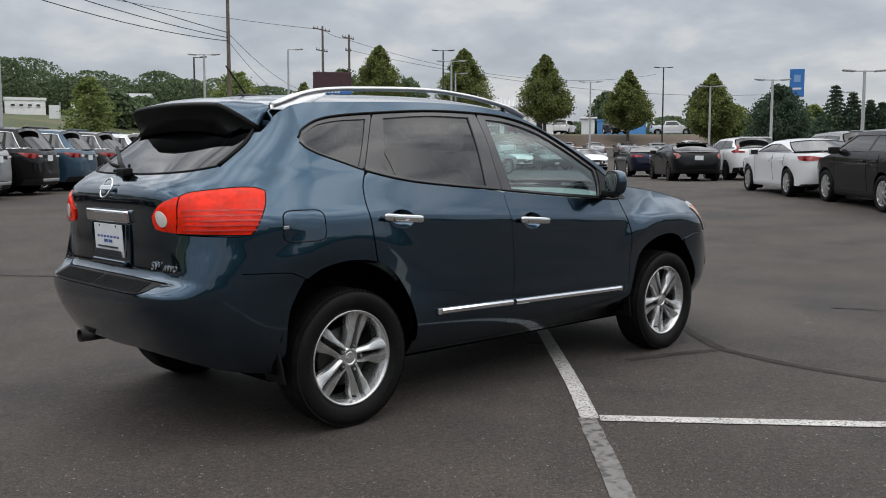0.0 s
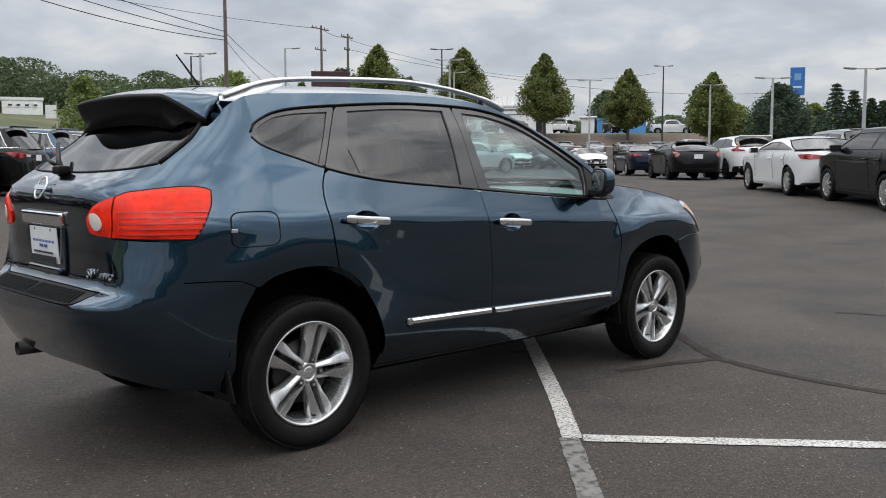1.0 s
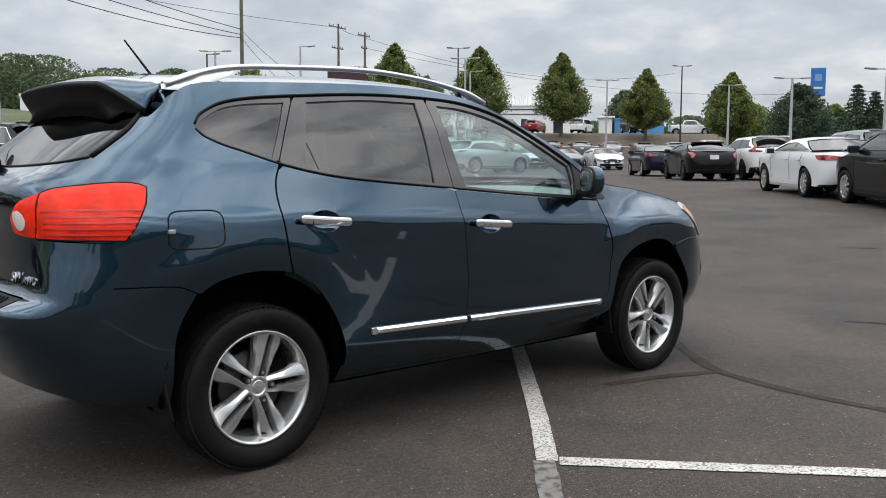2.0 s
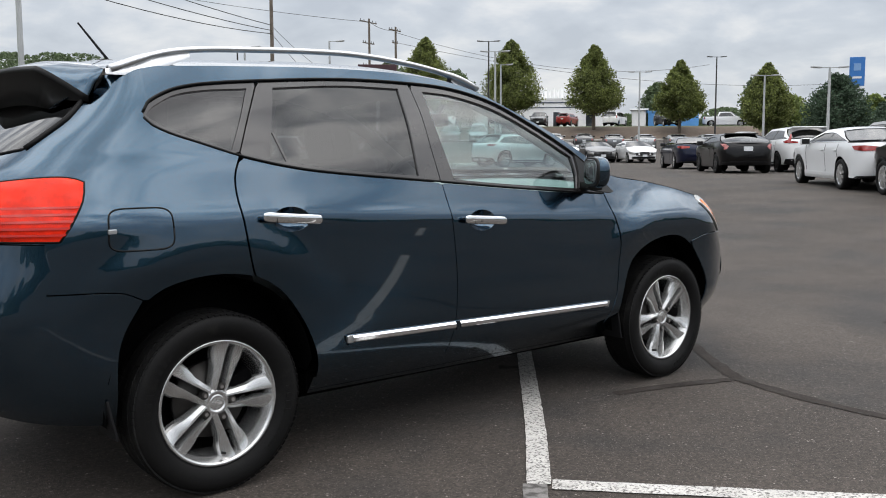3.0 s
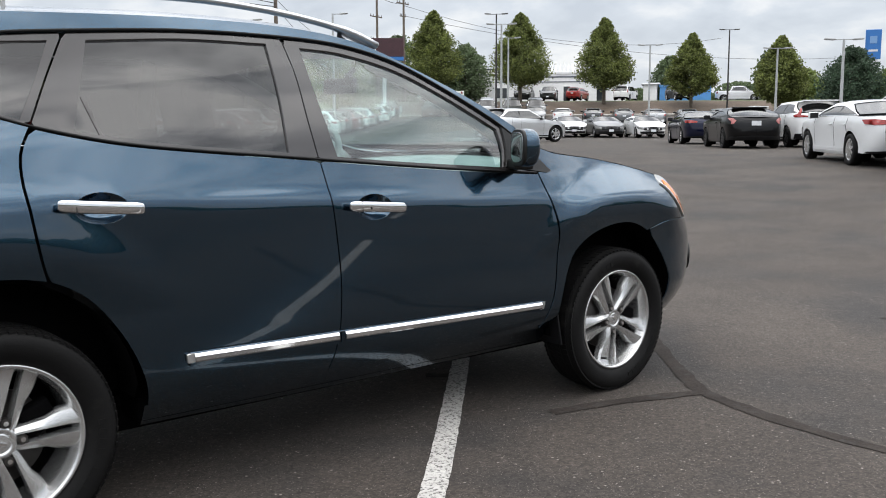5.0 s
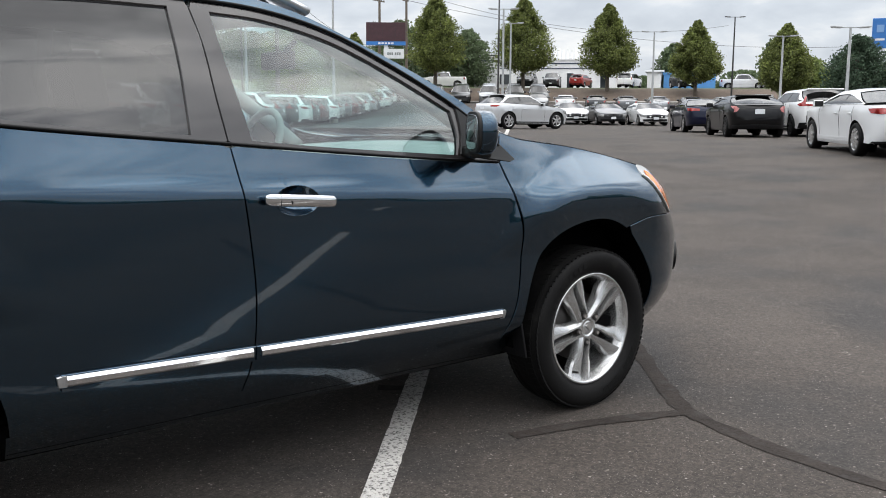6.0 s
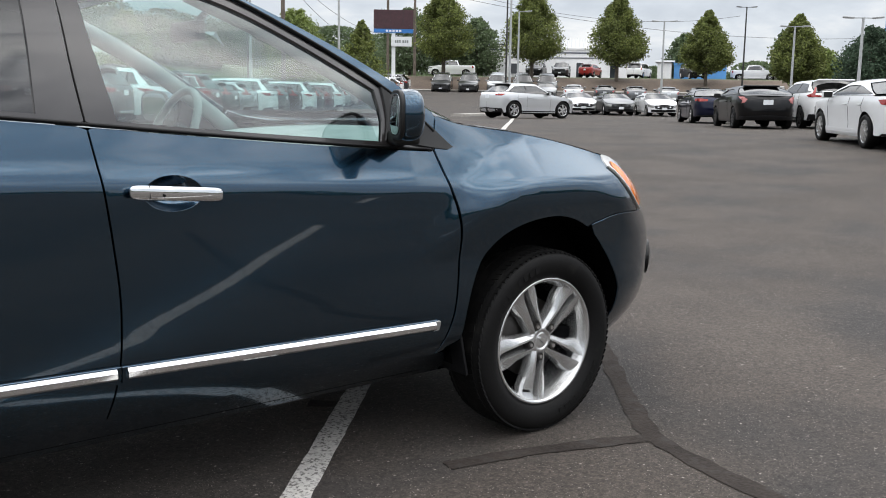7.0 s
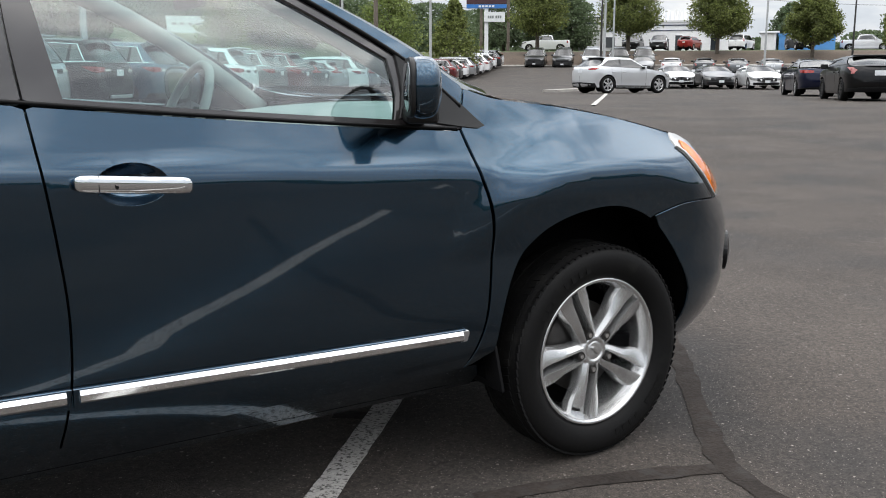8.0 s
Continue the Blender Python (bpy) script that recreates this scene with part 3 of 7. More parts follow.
def grip(S, u, z, ang, half, side, n=28, m=16):
    """A pull handle: a bowed bar of rounded section that stands off a shell."""
    verts, faces = [], []
    for i in range(n + 1):
        f = -math.cos(math.pi * i / n)
        taper = max(0.0, 1 - abs(f) ** 14) ** 0.5
        pu, pz = u + f * half * math.cos(ang), z + f * half * math.sin(ang)
        n_out = S.normal(pu, pz)
        mid = S.at(pu, pz) + n_out * (0.024 + 0.007 * (1 - f * f))
        for k in range(m):
            a = 2 * math.pi * k / m
            c, d = math.cos(a), math.sin(a)
            up = 0.0190 * math.copysign(abs(d) ** 0.5, d) * (0.35 + 0.65 * taper)
            away = 0.0105 * math.copysign(abs(c) ** 0.75, c) * (0.2 + 0.8 * taper)
            verts.append((mid + n_out * away + np.array((0, 0, up))) * (1, side, 1))
    for i in range(n):
        for k in range(m):
            q = (k + 1) % m
            f = (i * m + k, i * m + q, (i + 1) * m + q, (i + 1) * m + k)
            faces.append(f if side < 0 else f[::-1])
    faces += [tuple(range(m)), tuple(n * m + k for k in range(m - 1, -1, -1))]
    bm = bmesh.new()
    bm.from_mesh(mesh_of("grip", verts, faces))
    bmesh.ops.recalc_face_normals(bm, faces=bm.faces[:])
    return bm


def rounded(at, size, turn, power=2.8, cut_back=None, seg=28):
    """A pebble-like housing: a superellipsoid, cut flat at the back."""
    verts, faces = [], []
    bend = lambda v: math.copysign(abs(v) ** (2 / power), v)
    for i in range(seg // 2 + 1):
        a = -math.pi / 2 + math.pi * i / (seg // 2)
        for k in range(seg):
            b = 2 * math.pi * k / seg
            x, y, z = bend(math.cos(a)) * bend(math.cos(b)) * size[0], bend(math.cos(a)) * bend(math.sin(b)) * size[1], bend(math.sin(a)) * size[2]
            if cut_back is not None:
                x = max(x, cut_back)
            verts.append(turn @ Vector((x, y, z)) + Vector(at))
    for i in range(seg // 2):
        for k in range(seg):
            j = (k + 1) % seg
            faces.append((i * seg + k, i * seg + j, (i + 1) * seg + j, (i + 1) * seg + k))
    return mesh_of("housing", verts, faces)


def flush(S, z, out):
    """A pose on the middle of the tailgate, local -y pointing out of the surface."""
    n = Vector(S.normal(-2.83, z)).normalized()
    right = Vector((0, -1, 0))
    up = right.cross(-n).normalized()
    return Matrix.Translation(Vector(S.at(-2.835, z)) + n * out) @ Matrix((right, -n, up)).transposed().to_4x4()


def hero_car():
    car = thing("parked_suv", "dark blue-grey metallic compact SUV parked on the asphalt lot", "car")
    S = HERO
    for side in (1, -1):
        far = side < 0
        # body side: quarter, roof rail panel and A-pillar in one stamping
        loop = outline(cut(ROOF_SIDE, 0.886, -1.895), [(-1.90, 1.541), (-1.965, 1.528), (-2.025, 1.428), (-2.03, 1.365), (-2.09, 1.262), (-2.135, 1.158), (-2.245, 0.964)],
                       [(-2.245, 0.964), (-1.935, 0.952)], [(-1.935, 0.952), (-1.925, 0.82), (-1.908, 0.789)], [(-1.908, 0.789), (-1.685, 0.779), (-1.615, 0.748)],
                       cut(ARCH_REAR, -1.60, -1.21), shift(REAR_SHUT[::-1], -0.003)[0:6], cut(BELT, -1.20, -1.57), cut(DLO_TOP, -1.57, 0.855), [(0.862, 1.098), (0.880, 1.140)])
        part("body_side", skin(S, loop, side=side, grid=0.03 if side > 0 else 0.06), PAINT, car)
        # doors
        front = outline(cut_z(B_LINE, 0.355, 1.118), shift(cut(BELT, -0.24, 0.84), 0, -0.003), FRONT_SHUT, [(0.865, 0.352), (0.3, 0.352), (-0.222, 0.352)])
        front = shrunk(front, 0.003)
        bowl_f, bowl_r = oval(-0.045, 0.943, 0.080, 0.047), oval(-1.032, 0.995, 0.082, 0.047)
        door_f = part("front_door", skin(S, front, bowl_f, side=side, grid=0.03 if side > 0 else 0.06), PAINT, car)
        rear = outline(shift(cut_z(REAR_SHUT, 1.225, 0.80), 0.003), cut(ARCH_REAR, -1.195, -0.90), [(-0.90, 0.352), (-0.225, 0.352)], cut_z(B_LINE, 0.355, 1.12), shift(cut(BELT, -0.255, -1.19), 0, -0.003))
        rear = shrunk(rear, 0.003)
        door_r = part("rear_door", skin(S, rear, bowl_r, side=side, grid=0.03 if side > 0 else 0.06), PAINT, car)
        for door, loop in ((door_f, bowl_f), (door_r, bowl_r)):
            part("handle_cup", bowl(S, loop, side, 0.036), PAINT, door)
            u = -0.046 if door is door_f else -1.040
            bar = [(u - 0.125, 0.952), (u + 0.125, 0.935)] if door is door_f else [(u - 0.128, 1.006), (u + 0.128, 0.988)]
            (u0, z0), (u1, z1) = bar
            ang = math.atan2(z1 - z0, u1 - u0)
            handle = part("handle", grip(S, u, (z0 + z1) / 2, ang, abs(u1 - u0) / 2, side), CHROME, door, "chrome pull handle")
            if door is door_f:
                part("key_cylinder", skin(S, oval(u - 0.042, 0.9465, 0.0045, 0.009), side=side, off=0.0405, depth=0.004, grid=0.02), SEAL, handle)
            part("handle_split", skin(S, outline([(u - 0.079, 0.963 + (0.051 if door is door_r else 0) - 0.029), (u - 0.0775, 0.963 + (0.051 if door is door_r else 0) - 0.029)], [(u - 0.0775, 0.963 + (0.051 if door is door_r else 0)), (u - 0.079, 0.963 + (0.051 if door is door_r else 0))], step=0.01), side=side, off=0.0395, depth=0.004, grid=0.02), SEAL, handle)
        for door, a, b in ((door_f, -0.186, 0.822), (door_r, -0.764, -0.214)):
            z_of = lambda u: 0.500 - 0.0195 * (u + 0.764)
            loop = outline([(a, z_of(a) - 0.016), (b, z_of(b) - 0.016)], [(b, z_of(b) - 0.016), (b + 0.006, z_of(b) + 0.014)], [(b + 0.006, z_of(b) + 0.014), (a, z_of(a) + 0.014)], step=0.04)
            part("side_moulding", skin(S, outline([(a - 0.012, z_of(a) - 0.028), (b + 0.008, z_of(b) - 0.028)], [(b + 0.008, z_of(b) - 0.028), (b + 0.012, z_of(b) + 0.017)], [(b + 0.012, z_of(b) + 0.017), (a - 0.012, z_of(a) + 0.017)], step=0.04), side=side, off=0.012, depth=0.014, grid=0.03), PAINT, door)
            us = np.linspace(a, b, 14)
            section = [(-0.0155, 0.012), (-0.0150, 0.019), (-0.010, 0.0235), (0.004, 0.022), (0.0135, 0.014), (0.0145, 0.010)]
            verts, faces = [], []
            for u in us:
                for dz, out in section:
                    q = S.at(u, z_of(u) + dz) * (1, side, 1) + np.array([0, -out * side, 0])
                    verts.append(q)
            n = len(section)
            for q in range(len(us) - 1):
                for r in range(n - 1):
                    f = (q * n + r, (q + 1) * n + r, (q + 1) * n + r + 1, q * n + r + 1)
                    faces.append(f if side > 0 else f[::-1])
            faces += [tuple(range(n)), tuple((len(us) - 1) * n + r for r in range(n - 1, -1, -1))]
            me = mesh_of("strip", verts, faces, smooth=False)
            part("chrome_strip", me, CHROME, door, "chrome strip")
            loop = outline([(b - 0.002, z_of(b) - 0.016), (b + 0.018, z_of(b) - 0.015)], [(b + 0.018, z_of(b) - 0.015), (b + 0.022, z_of(b) + 0.013), (b, z_of(b) + 0.014)], step=0.01) if door is door_f else outline([(a - 0.02, z_of(a) - 0.015), (a + 0.001, z_of(a) - 0.016)], [(a + 0.001, z_of(a) - 0.016), (a + 0.001, z_of(a) + 0.014), (a - 0.024, z_of(a) + 0.012)], step=0.01)
            part("strip_cap", skin(S, loop, side=side, off=0.014, depth=0.012, grid=0.01), SILVER, door)
        # window surrounds and glass
        fg = outline(cut_z([(-0.222, 1.516), (-0.207, 1.363), (-0.165, 1.128)], 1.514, 1.130), [(-0.165, 1.128), (0.052, 1.108), (0.32, 1.088), (0.646, 1.066)], [(0.646, 1.066), (0.66, 1.13), (0.648, 1.222)], [(0.655, 1.218), (0.408, 1.352), (0.189, 1.450), (-0.042, 1.505), (-0.222, 1.518)])
        floop = outline(cut(DLO_TOP, 0.905, -0.28), cut_z(B_LINE, 1.54, 1.122), cut(BELT, -0.245, 0.905))
        part("window_surround", skin(S, shrunk(floop, 0.003), fg, side=side, off=-0.004, depth=0.02, grid=0.05), PILLAR, door_f)
        part("door_glass", skin(S, shrunk(fg, -0.004), side=side, off=-0.014, depth=0, grid=0.08), GLASS_CLEAR, door_f)
        rg = outline([(-0.985, 1.503), (-1.031, 1.36), (-1.072, 1.222)], [(-1.072, 1.222), (-0.8, 1.184), (-0.358, 1.146)], [(-0.358, 1.146), (-0.352, 1.34), (-0.354, 1.526)], [(-0.354, 1.526), (-0.659, 1.526), (-0.985, 1.503)])
        rloop = outline(cut(DLO_TOP, -0.294, -1.045), cut_z(REAR_SHUT, 1.52, 1.24), cut(BELT, -1.19, -0.262), cut_z(B_LINE, 1.122, 1.54))
        part("window_surround", skin(S, shrunk(rloop, 0.003), rg, side=side, off=-0.004, depth=0.02, grid=0.05), PILLAR, door_r)
        part("door_glass", skin(S, shrunk(rg, -0.004), side=side, off=-0.014, depth=0, grid=0.08), GLASS_TINT, door_r)
        part("division_bar", skin(S, outline([(-1.034, 1.328), (-0.995, 1.208)], [(-0.995, 1.208), (-0.985, 1.208)], [(-0.985, 1.208), (-1.027, 1.335)]), side=side, off=-0.011, depth=0.004, grid=0.05), PILLAR, door_r)
        qloop = outline(cut(DLO_TOP, -1.06, -1.57), cut(BELT, -1.57, -1.205), cut_z(REAR_SHUT, 1.245, 1.515))
        qg = shrunk(outline([(-1.098, 1.497), (-1.279, 1.484), (-1.395, 1.462), (-1.47, 1.425), (-1.535, 1.383)], [(-1.535, 1.383), (-1.44, 1.33), (-1.335, 1.292), (-1.218, 1.254)], [(-1.218, 1.254), (-1.15, 1.386), (-1.098, 1.497)]), 0.002)
        quarter = part("quarter_window_surround", skin(S, shrunk(qloop, 0.003), qg, side=side, off=-0.004, depth=0.02, grid=0.05), PILLAR, car)
        part("quarter_glass", skin(S, shrunk(qg, -0.004), side=side, off=-0.012, depth=0, grid=0.08), GLASS_TINT, quarter)
        # black weather strip along the whole window line
        for name, line, lift, r in (("belt_moulding", cut(BELT, -1.562, 0.85), 0.0, 0.005), ("roof_moulding", cut(DLO_TOP, -1.562, 0.86), 0.002, 0.0055)):
            pts = [S.at(u, z + 0.002) + S.normal(u, z) * lift for u, z in line]
            part(name, tube([(p[0], p[1] * side, p[2]) for p in pts], r, 6), SEAL, car)
        # fuel flap with its gap
        flap = oval(-1.62, 0.988, 0.112, 0.068, 36, 5)
        part("fuel_flap", skin(S, flap, side=side, off=0.002, depth=0.01, grid=0.04), PAINT, car) if side > 0 else None
        if side > 0:
            part("fuel_flap_gap", tube([tuple(S.at(u, z) + S.normal(u, z) * 0.0015) for u, z in shrunk(flap, -0.003) + shrunk(flap, -0.003)[:1]], 0.0032, 5), SEAL, car)
            part("fuel_flap_tab", box((0.03, 0.008, 0.016), tuple(S.at(-1.725, 0.985) + S.normal(-1.725, 0.985) * 0.006), None, 0.003), SILVER, car)
        # front fender
        fend = outline(shift(FRONT_SHUT[::-1], 0.006), [(0.853, 1.042), (0.866, 1.082), (0.890, 1.143)], [(0.890, 1.143), (0.989, 1.117), (1.113, 1.102), (1.256, 1.086), (1.42, 1.058), (1.56, 1.026), (1.655, 1.000)], [(1.655, 1.000), (1.651, 0.976), (1.658, 0.956)],
                       [(1.658, 0.956), (1.69, 0.932), (1.74, 0.888), (1.80, 0.838), (1.866, 0.784)], [(1.866, 0.784), (1.679, 0.786), (1.548, 0.756)], cut(ARCH_FRONT, 1.525, 0.957))
        part("front_fender", skin(S, shrunk(fend, 0.002), side=side, grid=0.022 if side > 0 else 0.06), PAINT, car)
        # headlamp wrapping round the corner
        low_edge = [(1.662, 0.958), (1.694, 0.935), (1.744, 0.891), (1.804, 0.841), (1.870, 0.786)]
        head = outline([(1.658, 1.000), (1.654, 0.976), (1.662, 0.958)], low_edge, [(1.870, 0.786), (2.05, 0.786), (2.2, 0.80)], [(2.2, 0.80), (2.16, 0.87), (2.05, 0.91), (1.85, 0.962), (1.74, 0.985), (1.658, 1.000)])
        lamp = part("headlight", skin(S, head, side=side, off=0.003, depth=0.02, grid=0.03), HEAD_GLASS, car, "clear headlight with amber corner")
        amber = outline([(1.690, 0.951), (1.72, 0.926), (1.765, 0.886), (1.82, 0.840), (1.872, 0.799)], [(1.872, 0.799), (1.95, 0.812), (1.98, 0.832)], [(1.98, 0.832), (1.90, 0.888), (1.81, 0.938), (1.74, 0.964), (1.690, 0.973)])
        part("turn_lens", skin(S, amber, side=side, off=0.007, depth=0.003, grid=0.02), AMBER, lamp)
        part("lamp_edge", tube([tuple((S.at(u, z) + S.normal(u, z) * 0.006) * (1, side, 1)) for u, z in curve(low_edge)], 0.0035, 6), SEAL if far else WHITE_LENS, lamp)
        # tail lamp: outer on the body, inner on the tailgate
        lamp = part("tail_light", skin(S, outline(*LAMP), side=side, off=0.006, depth=0.01, grid=0.025, dome=0.010), RED_LENS, car, "large red wraparound tail light")
        for z in (0.980, 1.000, 1.020, 1.040, 1.062):
            part("lens_band", skin(S, outline([(-1.845 - (1.03 - z) * 0.6, z - 0.003), (-2.19, z - 0.003)], [(-2.19, z - 0.003), (-2.19, z + 0.005)], [(-2.19, z + 0.005), (-1.84 - (1.03 - z) * 0.6, z + 0.004)]), side=side, off=0.0165, depth=0.002, grid=0.03), DARK_RED, lamp)
        rim = outline(*LAMP)
        part("lamp_gap", tube([tuple((S.at(u, z) + S.normal(u, z) * 0.004) * (1, side, 1)) for u, z in rim + rim[:1]], 0.0042, 5), SEAL, lamp)
        inner = part("inner_tail_light", skin(S, outline(*LAMP_IN), side=side, off=0.006, depth=0.01, grid=0.025, dome=0.010), RED_LENS, car)
        part("reverse_lens", skin(S, oval(-2.318, 1.027, 0.036, 0.036), side=side, off=0.017, depth=0.004, grid=0.015, dome=0.006), WHITE_LENS, inner)
        # sill, mud flaps, wheel-arch liners
        part("sill", box((1.78, 0.17, 0.09), (-0.02, -side * 0.655, 0.325), None, 0.02), UNDER, car)
        rocker = outline([(-0.905, 0.345), (0.0, 0.345), (0.955, 0.345)], [(0.955, 0.345), (0.945, 0.262)], [(0.945, 0.262), (0.0, 0.255), (-0.895, 0.262)], [(-0.895, 0.262), (-0.905, 0.345)])
        part("rocker_panel", skin(S, rocker, side=side, off=-0.010, depth=0, grid=0.03), PAINT, car)
        for x, back in ((-1.345, -1), (1.345, -1)):
            verts, faces = [], []
            for k in range(25):
                a = radians(-2 + 196 * k / 24)
                for y in (0.795, 0.655):
                    verts.append((x + 0.405 * math.cos(a), -side * (y + (0.045 if y > 0.7 and math.sin(a) > 0.1 else 0.0)), 0.40 + 0.40 * math.sin(a)))
            for k in range(24):
                faces.append((2 * k, 2 * k + 1, 2 * k + 3, 2 * k + 2))
            cap = [2 * k + 1 for k in range(25)]
            faces.append(tuple(cap))
            part("arch_liner", mesh_of("liner", verts, faces), UNDER, car)
            fx = x - 0.385
            bm = box((0.010, 0.16, 0.15), (fx + (0.0 if x < 0 else 0.02), -side * 0.745, 0.335), Matrix.Rotation(radians(-12), 4, "Y"), 0.004)
            part("mud_flap", bm, PLASTIC, car)
        # bumpers
        rear_b = outline([(-1.617, 0.745), (-1.685, 0.774), (-1.906, 0.784)], [(-1.906, 0.784), (-1.92, 0.82), (-1.93, 0.948)], [(-1.93, 0.948), (-2.25, 0.958)], [(-2.25, 0.958), (-2.306, 0.80), (-2.305, 0.74)], [(-2.305, 0.74), (-2.33, 0.705), (-2.39, 0.691), (-2.5, 0.689), (-2.835, 0.689)], [(-2.835, 0.689), (-2.835, 0.40)], [(-2.835, 0.40), (-2.5, 0.41), (-2.27, 0.395), (-2.0, 0.335), (-1.74, 0.30)], [(-1.74, 0.30), (-1.715, 0.46), (-1.685, 0.61), (-1.617, 0.742)])
        part("rear_bumper", skin(S, rear_b, side=side, grid=0.03), PAINT, car)
        front_b = outline([(1.545, 0.75), (1.679, 0.782), (1.87, 0.780)], [(1.87, 0.780), (2.2, 0.79), (2.54, 0.80)], [(2.54, 0.80), (2.54, 0.27)], [(2.54, 0.27), (2.0, 0.26), (1.8, 0.275), (1.725, 0.36)], cut(ARCH_FRONT, 1.735, 1.56))
        part("front_bumper", skin(S, front_b, side=side, grid=0.05), PAINT, car)
        part("fog_light", skin(S, oval(2.10, 0.555, 0.075, 0.07), side=side, off=0.010, depth=0.014, grid=0.03, dome=0.008), TRIM, car)
        # tailgate half, with glass
        gate = outline([(-2.30, 0.745), (-2.309, 0.80), (-2.25, 0.96), (-2.139, 1.155), (-2.094, 1.258)], [(-2.094, 1.258), (-2.243, 1.236), (-2.5, 1.222), (-2.835, 1.218)], [(-2.835, 1.218), (-2.835, 0.750)], [(-2.835, 0.750), (-2.56, 0.750), (-2.30, 0.745)])
        part("tailgate", skin(S, gate, side=side, off=-0.002, grid=0.05), PAINT, car)
        part("rear_glass", skin(S, outline([(-2.096, 1.266), (-2.243, 1.242), (-2.5, 1.229), (-2.835, 1.225)], [(-2.835, 1.225), (-2.835, 1.56)], [(-2.835, 1.56), (-2.3, 1.54), (-2.0, 1.50)], [(-2.0, 1.50), (-2.03, 1.428), (-2.036, 1.365), (-2.096, 1.266)]), side=side, off=-0.006, depth=0.0, grid=0.06), GLASS_BACK, car)
        part("gate_seal", tube([tuple((S.at(u, z) + S.normal(u, z) * 0.001) * (1, side, 1)) for u, z in curve([(-1.965, 1.528), (-2.028, 1.428), (-2.033, 1.365), (-2.093, 1.262)])], 0.010, 6), SEAL, car)
        part("glass_seal", tube([tuple((S.at(u, z) + S.normal(u, z) * -0.002) * (1, side, 1)) for u, z in curve([(-2.094, 1.262), (-2.243, 1.239), (-2.5, 1.2255), (-2.83, 1.2215)])], 0.006, 6), SEAL, car)
        # roof rail: a raised bar with feet at both ends
        rail = curve([(-1.60, 1.545), (-1.53, 1.572), (-1.44, 1.604), (-1.33, 1.628), (-1.14, 1.645), (-0.62, 1.664), (-0.32, 1.648), (-0.09, 1.618), (0.06, 1.585), (0.16, 1.548)], 0.04)
        body = part("roof_rail", tube([(x, -side * (0.578 + 0.01 * math.cos(x)), z) for x, z in rail], [0.020 if -1.45 < x < 0.0 else 0.026 for x, z in rail], 10, 0.62), SILVER, car, "brushed silver roof rail")
        for x0, x1, z0 in ((-1.62, -1.30, 1.548), (0.0, 0.16, 1.545)):
            verts, faces = [], []
            xs = np.linspace(x0, x1, 9)
            tops = np.interp(xs, [p[0] for p in rail], [p[1] for p in rail])
            for x, zt in zip(xs, tops):
                f = (x - x0) / (x1 - x0)
                f = f if x0 < -1 else 1 - f
                low = 1.545 + max(0.0, (zt - 1.545)) * max(0.0, f * 1.25 - 0.35)
                for dy, z in ((-0.017, low - 0.02), (-0.013, zt), (0.013, zt), (0.017, low - 0.02)):
                    verts.append((x, -side * (0.578 + dy * -1), z))
            for i in range(8):
                for k in range(3):
                    faces.append((i * 4 + k, i * 4 + k + 1, i * 4 + k + 5, i * 4 + k + 4))
            bm = bmesh.new()
            bm.from_mesh(mesh_of("foot", verts, faces))
            bmesh.ops.recalc_face_normals(bm, faces=bm.faces[:])
            part("rail_foot", bm, SILVER, body)
        # door mirror
        yaw = Matrix.Rotation(radians(-24 * side), 4, "Z")
        spot = Vector((0.648, -side * 0.935, 1.148))
        mirror = part("mirror_housing", rounded(spot, (0.046, 0.086, 0.076), yaw, 2.8, -0.030), PAINT, car, "blue-grey mirror housing with black rim")
        part("mirror_rim", rounded(spot + yaw @ Vector((-0.030, 0, 0)), (0.012, 0.083, 0.074), yaw, 3.2, -0.007), TRIM, mirror)
        part("mirror_glass", rounded(spot + yaw @ Vector((-0.038, 0, 0.001)), (0.004, 0.072, 0.061), yaw, 3.4), MIRROR, mirror)
        part("mirror_arm", box((0.085, 0.12, 0.042), (0.690, -side * 0.858, 1.078), yaw, 0.016, 3), TRIM, mirror)
        sail = outline([(0.655, 1.066), (0.86, 1.036), (0.925, 1.031), (0.937, 1.041)], [(0.937, 1.041), (0.849, 1.117), (0.786, 1.162), (0.668, 1.238)], [(0.668, 1.238), (0.672, 1.14), (0.655, 1.066)])
        part("mirror_sail", skin(S, shrunk(sail, 0.004), side=side, off=0.004, depth=0.02, grid=0.04), TRIM, car)
        # wheels
        wheel(car, -1.345, -side * 0.768, 16, face=side)
        wheel(car, 1.345, -side * 0.768, 45, face=side)

    # roof, windshield and bonnet
    edge = [S.at(u, z) for u, z in curve([(-1.90, 1.541), (-1.70, 1.551), (-1.507, 1.560), (-1.168, 1.578), (-0.647, 1.596), (-0.222, 1.587), (0.06, 1.545), (0.16, 1.507)], 0.06)]
    part("roof", bridge(edge, np.interp([e[0] for e in edge], [-1.7, -1.2, -0.2, 0.2], [0.052, 0.058, 0.062, 0.055]), np.interp([e[0] for e in edge], [-1.65, -1.45, -0.2, 0.2], [-0.05, 0, 0.02, 0.16]), 24, 2.6), PAINT, car)
    edge = [S.at(u, z) for u, z in curve([(0.165, 1.505), (0.30, 1.449), (0.55, 1.336), (0.74, 1.234), (0.876, 1.149), (0.97, 1.112)], 0.06)]
    edge = [(p[0], p[1] + 0.012, p[2]) for p in edge]
    part("windshield", bridge(edge, 0.045, np.linspace(0.16, 0.28, len(edge)), 20, 2.2), GLASS_CLEAR, car)
